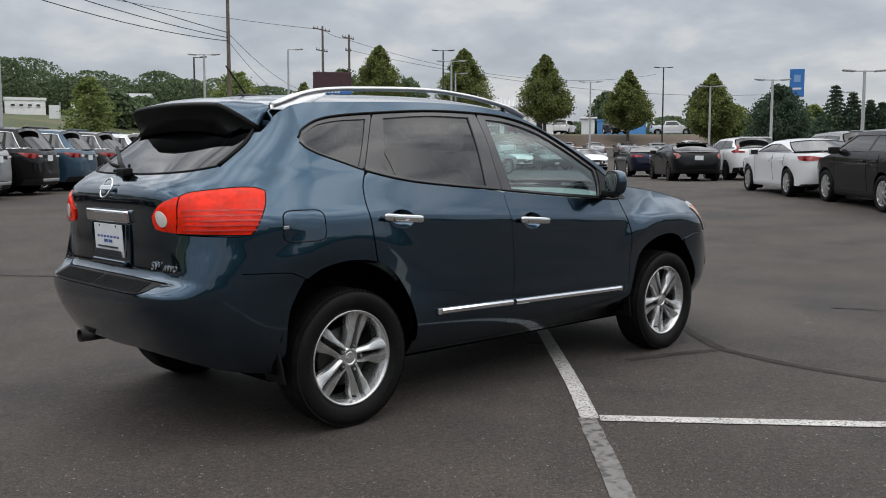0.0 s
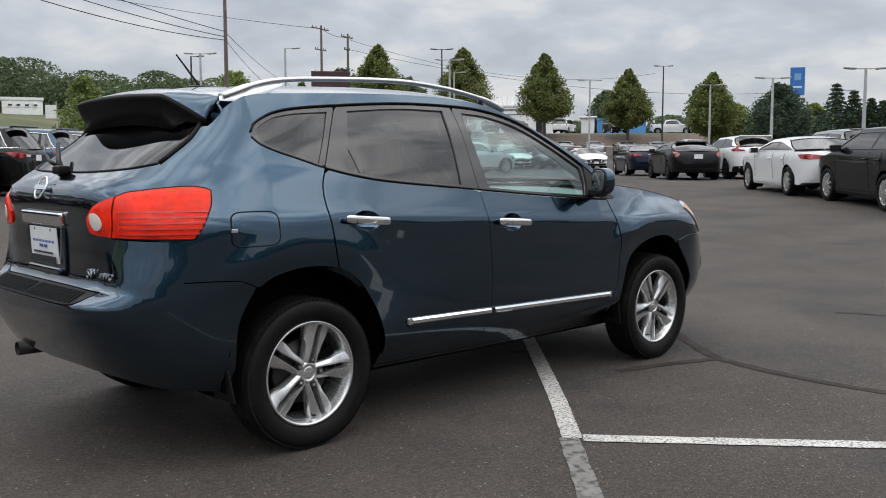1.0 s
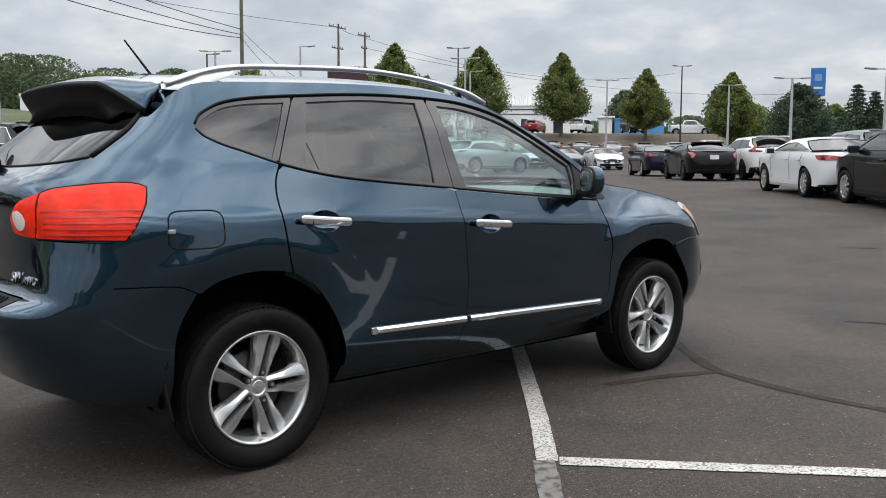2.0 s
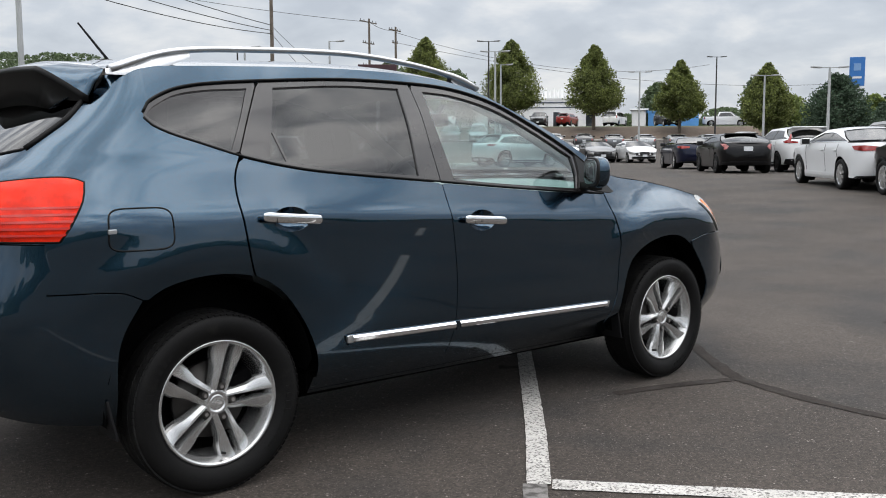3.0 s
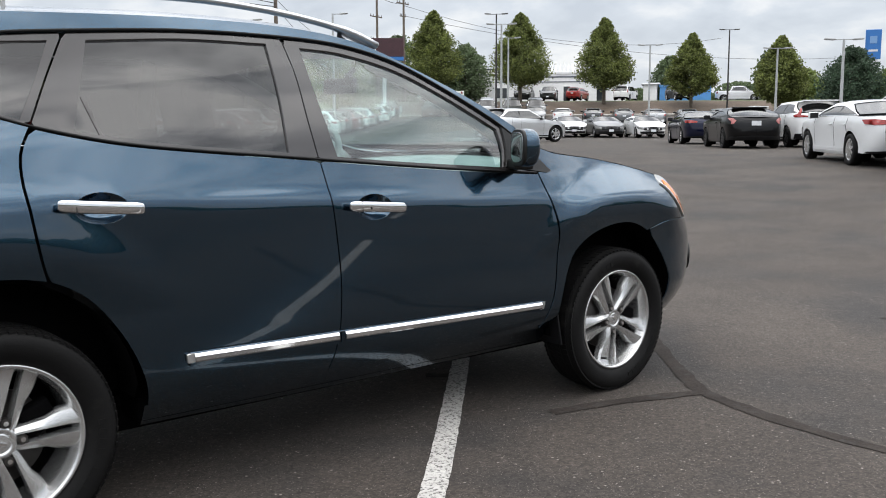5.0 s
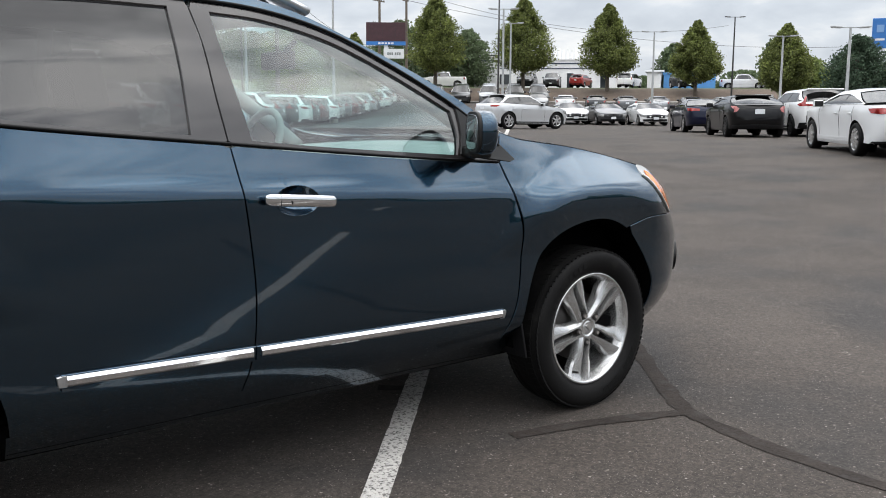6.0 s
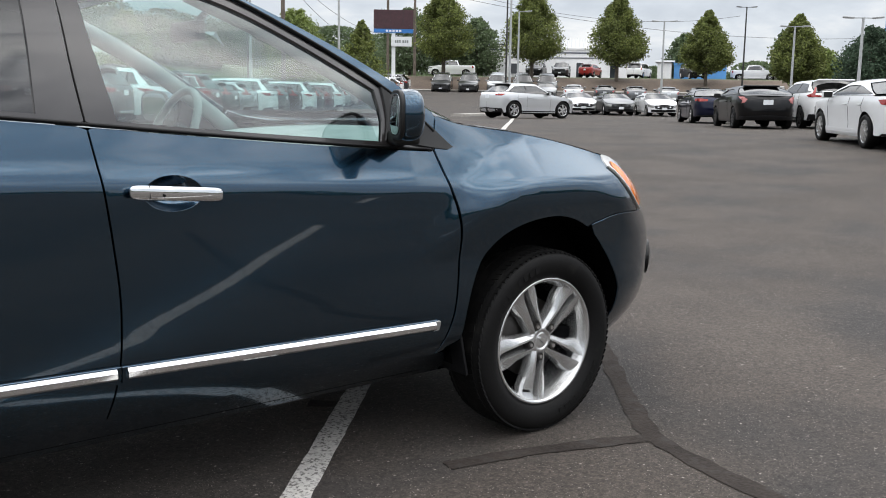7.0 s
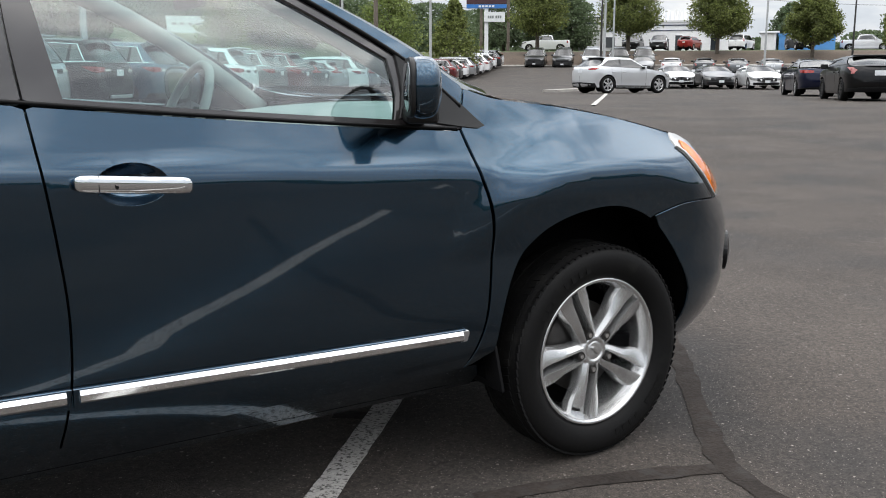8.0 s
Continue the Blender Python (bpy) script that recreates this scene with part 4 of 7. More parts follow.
    edge = [tuple(S.at(u, z + 0.002)) for u, z in curve([(0.90, 1.139), (0.989, 1.117), (1.113, 1.102), (1.256, 1.086), (1.42, 1.058), (1.56, 1.026), (1.655, 1.001), (1.74, 0.986), (1.86, 0.962), (2.05, 0.908), (2.16, 0.868)], 0.06)]
    part("bonnet", bridge(edge, np.interp([e[0] for e in edge], [0.9, 1.1, 1.25, 1.5, 2.0], [0.0, 0.006, 0.012, 0.020, 0.004]), np.interp([e[0] for e in edge], [0.95, 1.3, 1.7, 2.0], [0.26, 0.16, 0.1, 0.05]), 24, 2.4), PAINT, car)
    part("cowl", bridge([(0.90, -0.70, 1.09), (1.05, -0.70, 1.08)], 0.02, 0.22, 12), TRIM, car)
    part("grille", skin(S, outline([(2.2, 0.80), (2.54, 0.81)], [(2.54, 0.81), (2.54, 0.62)], [(2.54, 0.62), (2.3, 0.62), (2.2, 0.80)]), off=0.004, depth=0.01, grid=0.05), TRIM, car)

    # spoiler over the rear glass
    verts, faces = [], []
    ys = np.linspace(-0.60, 0.60, 49)
    for y in ys:
        f = abs(y) / 0.60
        leg = max(0.0, (f - 0.70) / 0.30) ** 1.5
        tip_x, tip_z = -1.83 + 0.03 * f ** 2 + 0.115 * leg, 1.566 - 0.026 * f ** 2 - 0.105 * leg
        front_x, front_z = -1.60 - 0.03 * f, 1.601 - 0.062 * f ** 2.6
        under_z = tip_z - 0.022
        root_z, root_y = 1.432 - 0.030 * f ** 2, y * 0.78
        us = np.linspace(-2.835, -1.9, 90)
        near = S.at(us, np.full(90, root_z))
        root_x = float(near[np.argmin(np.abs(near[:, 1] + abs(root_y))), 0]) - 0.008
        verts += [(front_x, y, front_z), ((front_x + tip_x) / 2, y, (front_z + tip_z) / 2 + 0.012), (tip_x + 0.012, y, tip_z + 0.003), (tip_x, y, tip_z - 0.010), (tip_x + 0.008, y, under_z), (min(root_x + 0.02, tip_x + 0.05), root_y, (under_z + root_z) / 2 + 0.012), (root_x, root_y, root_z), (root_x + 0.07, root_y, root_z + 0.03)]
    for i in range(48):
        for k in range(7):
            faces.append((i * 8 + k, i * 8 + k + 1, i * 8 + k + 9, i * 8 + k + 8))
    faces += [tuple(range(8)), tuple(48 * 8 + k for k in range(7, -1, -1))]
    bm = bmesh.new()
    bm.from_mesh(mesh_of("spoiler", verts, faces))
    bmesh.ops.recalc_face_normals(bm, faces=bm.faces[:])
    spoiler = part("spoiler", bm, [PAINT, SEAL], car, "roof spoiler with glossy black underside")
    for f in spoiler.data.polygons:
        f.material_index = 1 if f.index < 48 * 7 and f.index % 7 >= 2 else 0
    # antenna
    antenna = part("antenna_base", box((0.13, 0.045, 0.03), (-1.365, 0, 1.622), None, 0.012, 3), TRIM, car)
    part("antenna_mast", rod((-1.38, 0, 1.63), (-1.503, 0, 1.778), 0.0065, 0.004, 8), TRIM, antenna)
    # rear details
    for side in (1, -1):
        pad = outline([(-2.312, 0.739), (-2.56, 0.745), (-2.835, 0.745)], [(-2.835, 0.745), (-2.835, 0.694)], [(-2.835, 0.694), (-2.5, 0.694), (-2.39, 0.696), (-2.335, 0.71), (-2.312, 0.739)])
        step = part("bumper_step", skin(S, pad, side=side, off=0.002, depth=0.01, grid=0.03), PLASTIC, car, "ribbed black bumper step pad")
        for k in range(16):
            u = -2.81 + 0.42 * k / 15
            a, b = S.at(u, 0.737) + S.normal(u, 0.737) * 0.004, S.at(u, 0.702) + S.normal(u, 0.702) * 0.004
            part("rib", rod(a * (1, side, 1), b * (1, side, 1), 0.004, 0.004, 6), PLASTIC, step)
    bar = part("plate_garnish", box((0.03, 0.45, 0.062), (-2.160, 0.0, 1.022), Matrix.Rotation(radians(-8), 4, "Y"), 0.014, 3), CHROME, car, "chrome garnish bar over the plate")
    part("plate_recess", box((0.012, 0.42, 0.19), (-2.148, 0.0, 0.895), None, 0.004), PAINT, car)
    plate = part("licence_plate", box((0.006, 0.305, 0.155), (-2.160, 0.0, 0.905), Matrix.Rotation(radians(-3), 4, "Y"), 0.002), PLATE_WHITE, car, "white dealer plate with blue print")
    for z, wdt, hgt, mat in ((0.932, 0.25, 0.034, INK_BLUE), (0.900, 0.10, 0.014, INK_BLUE), (0.872, 0.22, 0.008, INK_DARK), (0.844, 0.29, 0.028, INK_DARK)):
        n = max(1, int(wdt / 0.034)) if mat is INK_BLUE else 1
        for k in range(n):
            part("print_bar", box((0.002, wdt / n * (0.74 if n > 1 else 1), hgt), (-2.1645 + (0.905 - z) * -0.052, -wdt / 2 + wdt * (k + 0.5) / n, z)), mat, plate)
    for y in (-0.09, 0.09):
        part("plate_screw", box((0.006, 0.014, 0.014), (-2.165, y, 0.972), None, 0.004), TRIM, plate)
    part("lower_handle", box((0.03, 0.36, 0.03), (-2.156, 0, 0.798), None, 0.012, 3), PAINT, car)
    ring = lathe([(0.052, -0.004), (0.056, -0.008), (0.050, -0.012), (0.044, -0.008)], 36, True)
    badge = part("rear_emblem", ring, CHROME, car, "round chrome emblem", flush(S, 1.150, 0.001))
    part("emblem_bar", box((0.13, 0.008, 0.024), (0, -0.01, 0), None, 0.003), CHROME, badge)
    for text, y, z, size in (("SV", -0.400, 0.792, 0.056), ("AWD", -0.495, 0.792, 0.040)):
        font = bpy.data.curves.new("badge_text", "FONT")
        font.body, font.size, font.extrude, font.shear = text, size, 0.003, 0.25
        made = new("badge_text", font)
        dg = bpy.context.evaluated_depsgraph_get()
        me = bpy.data.meshes.new_from_object(made.evaluated_get(dg))
        bpy.data.objects.remove(made)
        us = np.linspace(-2.8, -2.25, 60)
        u = float(us[np.argmin(np.abs(S.at(us, np.full(60, z))[:, 1] - y))])
        n = Vector(S.normal(u, z + size * 0.35))
        right = Vector(S.at(u + 0.02, z) - S.at(u - 0.02, z)).normalized()
        up = n.cross(right).normalized()
        spot = Vector(S.at(u, z)) + n * 0.004
        part("badge_letters", me, CHROME, car, "chrome %s trim badge" % text, Matrix.Translation(spot) @ Matrix((right, up, right.cross(up))).transposed().to_4x4())
    wiper = part("wiper_arm", tube([(-2.085, -0.03, 1.232), (-2.045, 0.10, 1.272), (-1.955, 0.33, 1.352)], [0.016, 0.012, 0.008], 8), SEAL, car, "black rear wiper")
    part("wiper_blade", tube([(-2.065, 0.08, 1.252), (-2.045, 0.2, 1.266), (-2.00, 0.36, 1.296)], 0.009, 6), SEAL, wiper)
    part("wiper_pivot", box((0.05, 0.09, 0.04), (-2.085, -0.03, 1.230), None, 0.014, 3), SEAL, wiper)
    part("exhaust_tip", joined(lathe([(0.030, 0), (0.033, -0.002), (0.034, 0.16), (0.029, 0.15), (0.028, 0.01), (0.030, 0)], 24)), DISC, car, "dark steel exhaust tip", pose(-2.17, 0.37, 0.385, 0, -12, -90))
    # under body and engine mass
    part("floor_pan", box((3.5, 1.20, 0.14), (0.1, 0, 0.28), None, 0.04), UNDER, car)
    part("rear_axle", box((0.5, 1.1, 0.14), (-1.345, 0, 0.30), None, 0.05), UNDER, car)
    part("engine_mass", box((0.85, 1.15, 0.55), (1.45, 0, 0.62), None, 0.05), UNDER, car)
    part("cabin_tub", box((2.55, 1.26, 0.06), (-0.55, 0, 0.62), None, 0.02), CABIN_DARK, car)
    for side in (1, -1):
        part("door_card", box((1.66, 0.03, 0.62), (0.0, -side * 0.735, 0.74), None, 0.01), CABIN_DARK, car)
    part("load_floor", box((0.9, 1.1, 0.42), (-1.6, 0, 0.78), None, 0.04), CABIN_DARK, car)
    # cabin: dashboard, wheel, seats, pillars' inner trim, mirror
    dash = bridge([(0.50, -0.70, 0.93), (0.56, -0.70, 1.00), (0.70, -0.70, 1.035), (0.92, -0.70, 1.06), (1.06, -0.69, 1.075)], [0.035, 0.035, 0.035, 0.03, 0.02], [0.04, 0.05, 0.08, 0.18, 0.25], 14, 2.5)
    part("dashboard", dash, CABIN, car, "grey dashboard top")
    part("dashboard_face", box((0.10, 1.38, 0.40), (0.52, 0, 0.78), Matrix.Rotation(radians(8), 4, "Y"), 0.03), CABIN_DARK, car)
    for y in (-0.56, -0.46):
        part("air_vent", lathe([(0.044, 0.0), (0.046, -0.012), (0.034, -0.012), (0.033, 0.0)], 24, True), SILVER, car, "silver ringed air vent", pose(0.475, y, 0.985, 0, 0, -90))
    ringm = lathe([(0.185 + 0.016 * math.cos(a), 0.016 * math.sin(a)) for a in np.linspace(0, 2 * math.pi, 10)[:-1]], 36, True)
    # the rim takes the pale trim colour in place of a reflection on it
    wheel_ob = part("steering_wheel", ringm, CABIN, car, "", pose(0.46, 0.36, 1.05, 0, 0, -90) @ pose(0, 0, 0, -24))
    part("wheel_spoke", box((0.34, 0.02, 0.07), (0, 0.02, 0), None, 0.01), CABIN_DARK, wheel_ob)
    part("steering_column", rod((0.46, 0.36, 1.05), (0.64, 0.36, 0.96), 0.05, 0.06, 12), CABIN_DARK, car)
    for y in (-0.36, 0.36):
        seat = part("front_seat", box((0.14, 0.48, 0.62), (-0.42, y, 0.92), Matrix.Rotation(radians(-16), 4, "Y"), 0.05, 4), SEAT, car)
        part("seat_cushion", box((0.52, 0.50, 0.16), (-0.15, y, 0.70), None, 0.05, 4), SEAT, seat)
        part("head_rest", box((0.10, 0.27, 0.19), (-0.535, y, 1.30), Matrix.Rotation(radians(-12), 4, "Y"), 0.04, 4), SEAT, seat)
    bench = part("rear_seat", box((0.16, 1.22, 0.58), (-1.20, 0, 0.92), Matrix.Rotation(radians(-20), 4, "Y"), 0.05, 4), SEAT, car)
    for y in (-0.38, 0.38):
        part("head_rest", box((0.10, 0.26, 0.16), (-1.32, y, 1.26), None, 0.04, 4), SEAT, bench)
    for side in (1, -1):
        pts = [S.at(u, z) for u, z in curve([(0.14, 1.50), (0.40, 1.385), (0.70, 1.215), (0.92, 1.06)], 0.06)]
        part("pillar_trim", tube([(p[0] - 0.02, (p[1] + 0.055) * side, p[2] - 0.01) for p in pts], 0.036, 8), CABIN, car, "pale grey pillar trim")
        part("pillar_trim", tube([tuple(np.array(S.at(-0.27 + 0.0 * k, 1.12 + 0.1 * k)) * (1, side, 1) + (0, 0.05 * side, 0)) for k in range(5)], 0.035, 8), CABIN, car)
    edge = [S.at(u, z - 0.03) for u, z in curve([(-1.6, 1.535), (-1.1, 1.56), (-0.6, 1.575), (-0.2, 1.565), (0.10, 1.50)], 0.1)]
    part("headliner", bridge([(p[0], p[1] + 0.03, p[2]) for p in edge], 0.05, 0.0, 12, 2.6), CABIN, car)
    rear_mirror = part("inside_mirror", box((0.03, 0.24, 0.07), (0.38, 0.0, 1.42), None, 0.012, 3), CABIN_DARK, car)
    part("mirror_stalk", rod((0.40, 0, 1.44), (0.46, 0, 1.50), 0.012), CABIN_DARK, rear_mirror)
    return car


hero_car()


# ---- ground, lines, bank ----
ALONG, ACROSS = Vector((math.cos(radians(47)), math.sin(radians(47)))), Vector((-math.sin(radians(47)), math.cos(radians(47))))
rise = spline([0, 5, 11, 18, 30, 45, 56, 68, 80, 93, 100, 4000], [0, 0, 0.16, 0.42, 0.55, 0.56, 0.62, 1.0, 1.55, 2.45, 2.6, 2.6])


def ground_z(x, y):
    """Height of the ground: nearly level round the car, rising gently to the rim of the lot and then up the banks."""
    r = math.hypot(x, y)
    a, b = x * ALONG.x + y * ALONG.y, x * ACROSS.x + y * ACROSS.y
    soft = 1 - 0.24 * min(max((b - 4) / 8, 0), 1) * min(max((60 - r) / 25, 0), 1)
    z = float(rise(r)) * soft if a < 94 else min(float(rise(r)), 2.6)
    far = 1.50 * min(max((a - 94.0) / 5.0, 0), 1) + 0.45 * min(max((a - 99.0) / 12.0, 0), 1)
    left = 0
    if b > 17.2:
        left = (min((b - 17.2) * 0.2, 3.2) + min(max(b - 40, 0) * 0.07, 4.0)) * min(max((a + 40) / 25, 0), 1)
    return z + max(far, left)


def on_ground(x, y, turn=0.0, lift=0.0):
    """A pose on the ground, tipped with its slope, heading turn degrees from +x."""
    e = 1.2
    n = Vector((ground_z(x - e, y) - ground_z(x + e, y), ground_z(x, y - e) - ground_z(x, y + e), 2 * e)).normalized()
    head = Vector((math.cos(radians(turn)), math.sin(radians(turn)), 0))
    head = (head - n * head.dot(n)).normalized()
    side = n.cross(head)
    return Matrix.Translation((x, y, ground_z(x, y) + lift)) @ Matrix((head, side, n)).transposed().to_4x4()


def asphalt():
    """Worn asphalt: stones of mixed tone, brown and dark patches, and a few pale chips."""
    m = shader("weathered_asphalt", (0.0520, 0.0430, 0.0365), 0.84, spec=0.35, vary=0.20, scale=0.45, fine=0.28, fine_scale=60, bump=0.5, bump_scale=170, dirt=(0.036, 0.0325, 0.0305), dirt_at=0.56, dirt_scale=0.7)
    nodes, links = m.node_tree.nodes, m.node_tree.links
    p = nodes["Principled BSDF"]
    colour = p.inputs["Base Color"].links[0].from_socket
    where = nodes.new("ShaderNodeTexCoord").outputs["Object"]

    def mapped(socket, lo, hi, a, b):
        r = nodes.new("ShaderNodeMapRange")
        for k, v in zip(("From Min", "From Max", "To Min", "To Max"), (lo, hi, a, b)):
            r.inputs[k].default_value = v
        links.new(socket, r.inputs["Value"])
        return r.outputs[0]

    def noise(size, detail):
        n = nodes.new("ShaderNodeTexNoise")
        n.inputs["Scale"].default_value, n.inputs["Detail"].default_value, n.inputs["Roughness"].default_value = size, detail, 0.62
        links.new(where, n.inputs["Vector"])
        return n.outputs["Fac"]

    def blend(factor, other):
        mix = nodes.new("ShaderNodeMix")
        mix.data_type = "RGBA"
        links.new(factor, mix.inputs["Factor"])
        links.new(colour, mix.inputs["A"])
        mix.inputs["B"].default_value = (*other, 1)
        return mix.outputs["Result"]

    colour = blend(mapped(noise(0.9, 8.0), 0.46, 0.68, 0.0, 0.5), (0.076, 0.0630, 0.0530))
    for size, lo, hi in ((75, 0.76, 1.26), (210, 0.66, 1.38)):
        cells = nodes.new("ShaderNodeTexVoronoi")
        cells.inputs["Scale"].default_value = size
        links.new(where, cells.inputs["Vector"])
        sep = nodes.new("ShaderNodeSeparateColor")
        links.new(cells.outputs["Color"], sep.inputs[0])
        mul = nodes.new("ShaderNodeVectorMath")
        mul.operation = "SCALE"
        links.new(colour, mul.inputs[0])
        links.new(mapped(sep.outputs[0], 0, 1, lo, hi), mul.inputs["Scale"])
        colour = mul.outputs[0]
        # pale chips, rarer among the large stones
        pick, near, both = (nodes.new("ShaderNodeMath") for _ in range(3))
        pick.operation, near.operation, both.operation = "GREATER_THAN", "LESS_THAN", "MULTIPLY"
        pick.inputs[1].default_value, near.inputs[1].default_value = (0.984, 0.36) if size < 100 else (0.955, 0.42)
        links.new(sep.outputs[1], pick.inputs[0])
        links.new(cells.outputs["Distance"], near.inputs[0])
        links.new(pick.outputs[0], both.inputs[0])
        links.new(near.outputs[0], both.inputs[1])
        colour = blend(both.outputs[0], (0.24, 0.215, 0.19))
    links.new(colour, p.inputs["Base Color"])
    return m


ASPHALT = asphalt()
MULCH = shader("brown_mulch_bank", (0.105, 0.078, 0.058), 0.95, vary=0.25, scale=0.4, fine=0.3, fine_scale=9, bump=0.8, bump_scale=14)
GRASS = shader("mown_grass", (0.072, 0.088, 0.033), 0.95, vary=0.25, scale=0.12, fine=0.25, fine_scale=6, bump=0.6, bump_scale=20, dirt=(0.12, 0.105, 0.058), dirt_at=0.62, dirt_scale=0.2)
CONCRETE = shader("pale_concrete", (0.36, 0.34, 0.31), 0.9, vary=0.15, scale=1.0, fine=0.15, fine_scale=30, bump=0.3, bump_scale=60)

avals = [-3000, -800, -250, -120, -80, -60] + list(range(-48, -8, 8)) + list(np.arange(-8, 12, 0.8)) + list(range(12, 92, 4)) + [92, 94, 95, 96.5, 98, 99, 101, 104, 108, 114, 125, 140, 180, 260, 500, 1200, 3000]
bvals = [-3000, -800, -250, -120, -90, -70, -56, -44, -34] + list(range(-26, -6, 4)) + list(np.arange(-6, 6, 0.8)) + list(range(6, 15, 2)) + [15, 16.4, 17.2, 19, 22, 26, 30, 36, 40, 50, 70, 100, 160, 300, 800, 3000]
verts, faces, zone = [], [], []
for a in avals:
    for b in bvals:
        p = ALONG * a + ACROSS * b
        verts.append((p.x, p.y, ground_z(p.x, p.y)))
nb = len(bvals)
for i in range(len(avals) - 1):
    for j in range(nb - 1):
        faces.append((i * nb + j, (i + 1) * nb + j, (i + 1) * nb + j + 1, i * nb + j + 1))
        a, b = (avals[i] + avals[i + 1]) / 2, (bvals[j] + bvals[j + 1]) / 2
        if b > 17.2 and a > -40:
            zone.append(2)
        elif a < 94:
            zone.append(0)
        elif a < 99:
            zone.append(1)
        elif a < 108:
            zone.append(2)
        elif a < 125:
            zone.append(0)
        else:
            zone.append(2)
me = mesh_of("ground", verts, faces)
me.polygons.foreach_set("material_index", zone)
tagged(part("ground", me, [ASPHALT, MULCH, GRASS]), "worn grey asphalt car lot with brown bank and grass", "ground", kind="structure")


def strip(name, pts, wide, material, lift, label, ragged=0.0, seed=1):
    """A flat band on the ground along points."""
    rnd = random.Random(seed)
    line = curve(pts, 0.06 if ragged else 0.25)
    verts, faces = [], []
    for i, p in enumerate(line):
        q = np.array(line[min(i + 1, len(line) - 1)]) - np.array(line[max(i - 1, 0)])
        q = q / np.linalg.norm(q)
        w = wide / 2 * (1 + ragged * (rnd.random() - 0.5) * 2)
        o = ragged * wide * 0.35 * (rnd.random() - 0.5)
        for s in (-1, 1):
            x, y = p[0] - q[1] * (w * s + o), p[1] + q[0] * (w * s + o)
            verts.append((x, y, ground_z(x, y) + lift))
    for i in range(len(line) - 1):
        faces.append((2 * i, 2 * i + 1, 2 * i + 3, 2 * i + 2))
    ob = part(name, mesh_of(name, verts, [f[::-1] for f in faces]), material)
    return tagged(ob, label, "road marking" if "line" in name else "crack", kind="structure")


strip("parking_line", [(3.0, 1.98), (1.31, 0.215), (0.11, -1.045), (-0.41, -1.565)], 0.092, LINE_PAINT, 0.005, "worn white painted parking line on asphalt", 0.05, 3)
strip("parking_line", [(-0.42, -1.555), (-1.19, -2.315), (-3.4, -4.4)], 0.095, shader("faded_line_paint", (0.20, 0.19, 0.18), 0.85, vary=0.15, scale=3, fine=0.15, fine_scale=80, bump=0.4, bump_scale=160, dirt=(0.07, 0.065, 0.06), dirt_at=0.55, dirt_scale=20), 0.0045, "faded grey-white parking line on asphalt", 0.08, 4)
strip("parking_line", [(-0.375, -1.60), (0.54, -2.63), (2.4, -4.7), (6.2, -8.95)], 0.10, LINE_PAINT, 0.005, "worn white painted parking line on asphalt", 0.05, 5)
strip("parking_line", [(0.80, -0.09), (0.93, -0.2)], 0.07, SEALANT, 0.0045, "short dark remnant of a removed line", 0.3, 6)
strip("parking_line", [(16.0, 15.4), (20.1, 19.6), (23, 22.6), (27.4, 27.2)], 0.14, LINE_PAINT, 0.02, "white painted line on the far asphalt")
strip("sealed_crack", [(3.4, 1.3), (2.9, 0.45), (2.29, -0.33), (1.84, -0.85), (1.62, -1.14), (1.53, -1.42), (1.48, -1.72), (1.47, -2.05), (1.52, -2.6), (1.7, -4.0), (2.2, -6.0)], 0.085, SEALANT, 0.003, "dark sealed crack in the asphalt", 0.2, 7)
strip("sealed_crack", [(1.60, -1.15), (1.33, -1.045), (1.08, -0.965), (0.84, -0.91)], 0.075, SEALANT, 0.0035, "dark sealed crack in the asphalt", 0.16, 8)
strip("sealed_crack", [(-3.0, 8.5), (-0.62, 6.38), (-0.17, 5.95), (1.6, 4.3)], 0.05, SEALANT, 0.006, "dark sealed crack in the asphalt", 0.4, 9)
for k, (x, y, w) in enumerate(((3.9, -0.9, 0.05), (5.2, -1.5, 0.05), (9.0, 1.5, 0.06))):
    strip("hairline_crack", [(x, y), (x + 0.10, y - 0.16), (x + 0.13, y - 0.32), (x + 0.26, y - 0.45)], w * 0.5, SEALANT, 0.006, "thin dark crack in the asphalt", 0.6, 20 + k)
# kerb along the grass and at the island by the silver crossover
for name, pts in (("kerb", [tuple(ALONG * a + ACROSS * 17.2) for a in range(-40, 95, 5)]), ("kerb", [tuple(ALONG * 94 + ACROSS * b) for b in range(17, -80, -6)])):
    path3 = [(p[0], p[1], ground_z(p[0], p[1]) + 0.05) for p in pts]
    tagged(part(name, tube(path3, 0.11, 4), CONCRETE), "pale concrete kerb at the rim of the lot", "kerb", kind="structure")
isl = [(29.3, 32.8), (31.9, 34.6), (34.5, 36.5), (34.2, 37.2), (31.2, 35.2), (28.9, 33.4)]
me = mesh_of("island", [(x, y, ground_z(x, y) - 0.1) for x, y in isl] + [(x, y, ground_z(x, y) + 0.12) for x, y in isl], [(i, (i + 1) % 6, 6 + (i + 1) % 6, 6 + i) for i in range(6)] + [tuple(range(6, 12))], smooth=False)
tagged(part("traffic_island", me, CONCRETE), "low pale concrete island on the lot", "kerb", kind="structure")


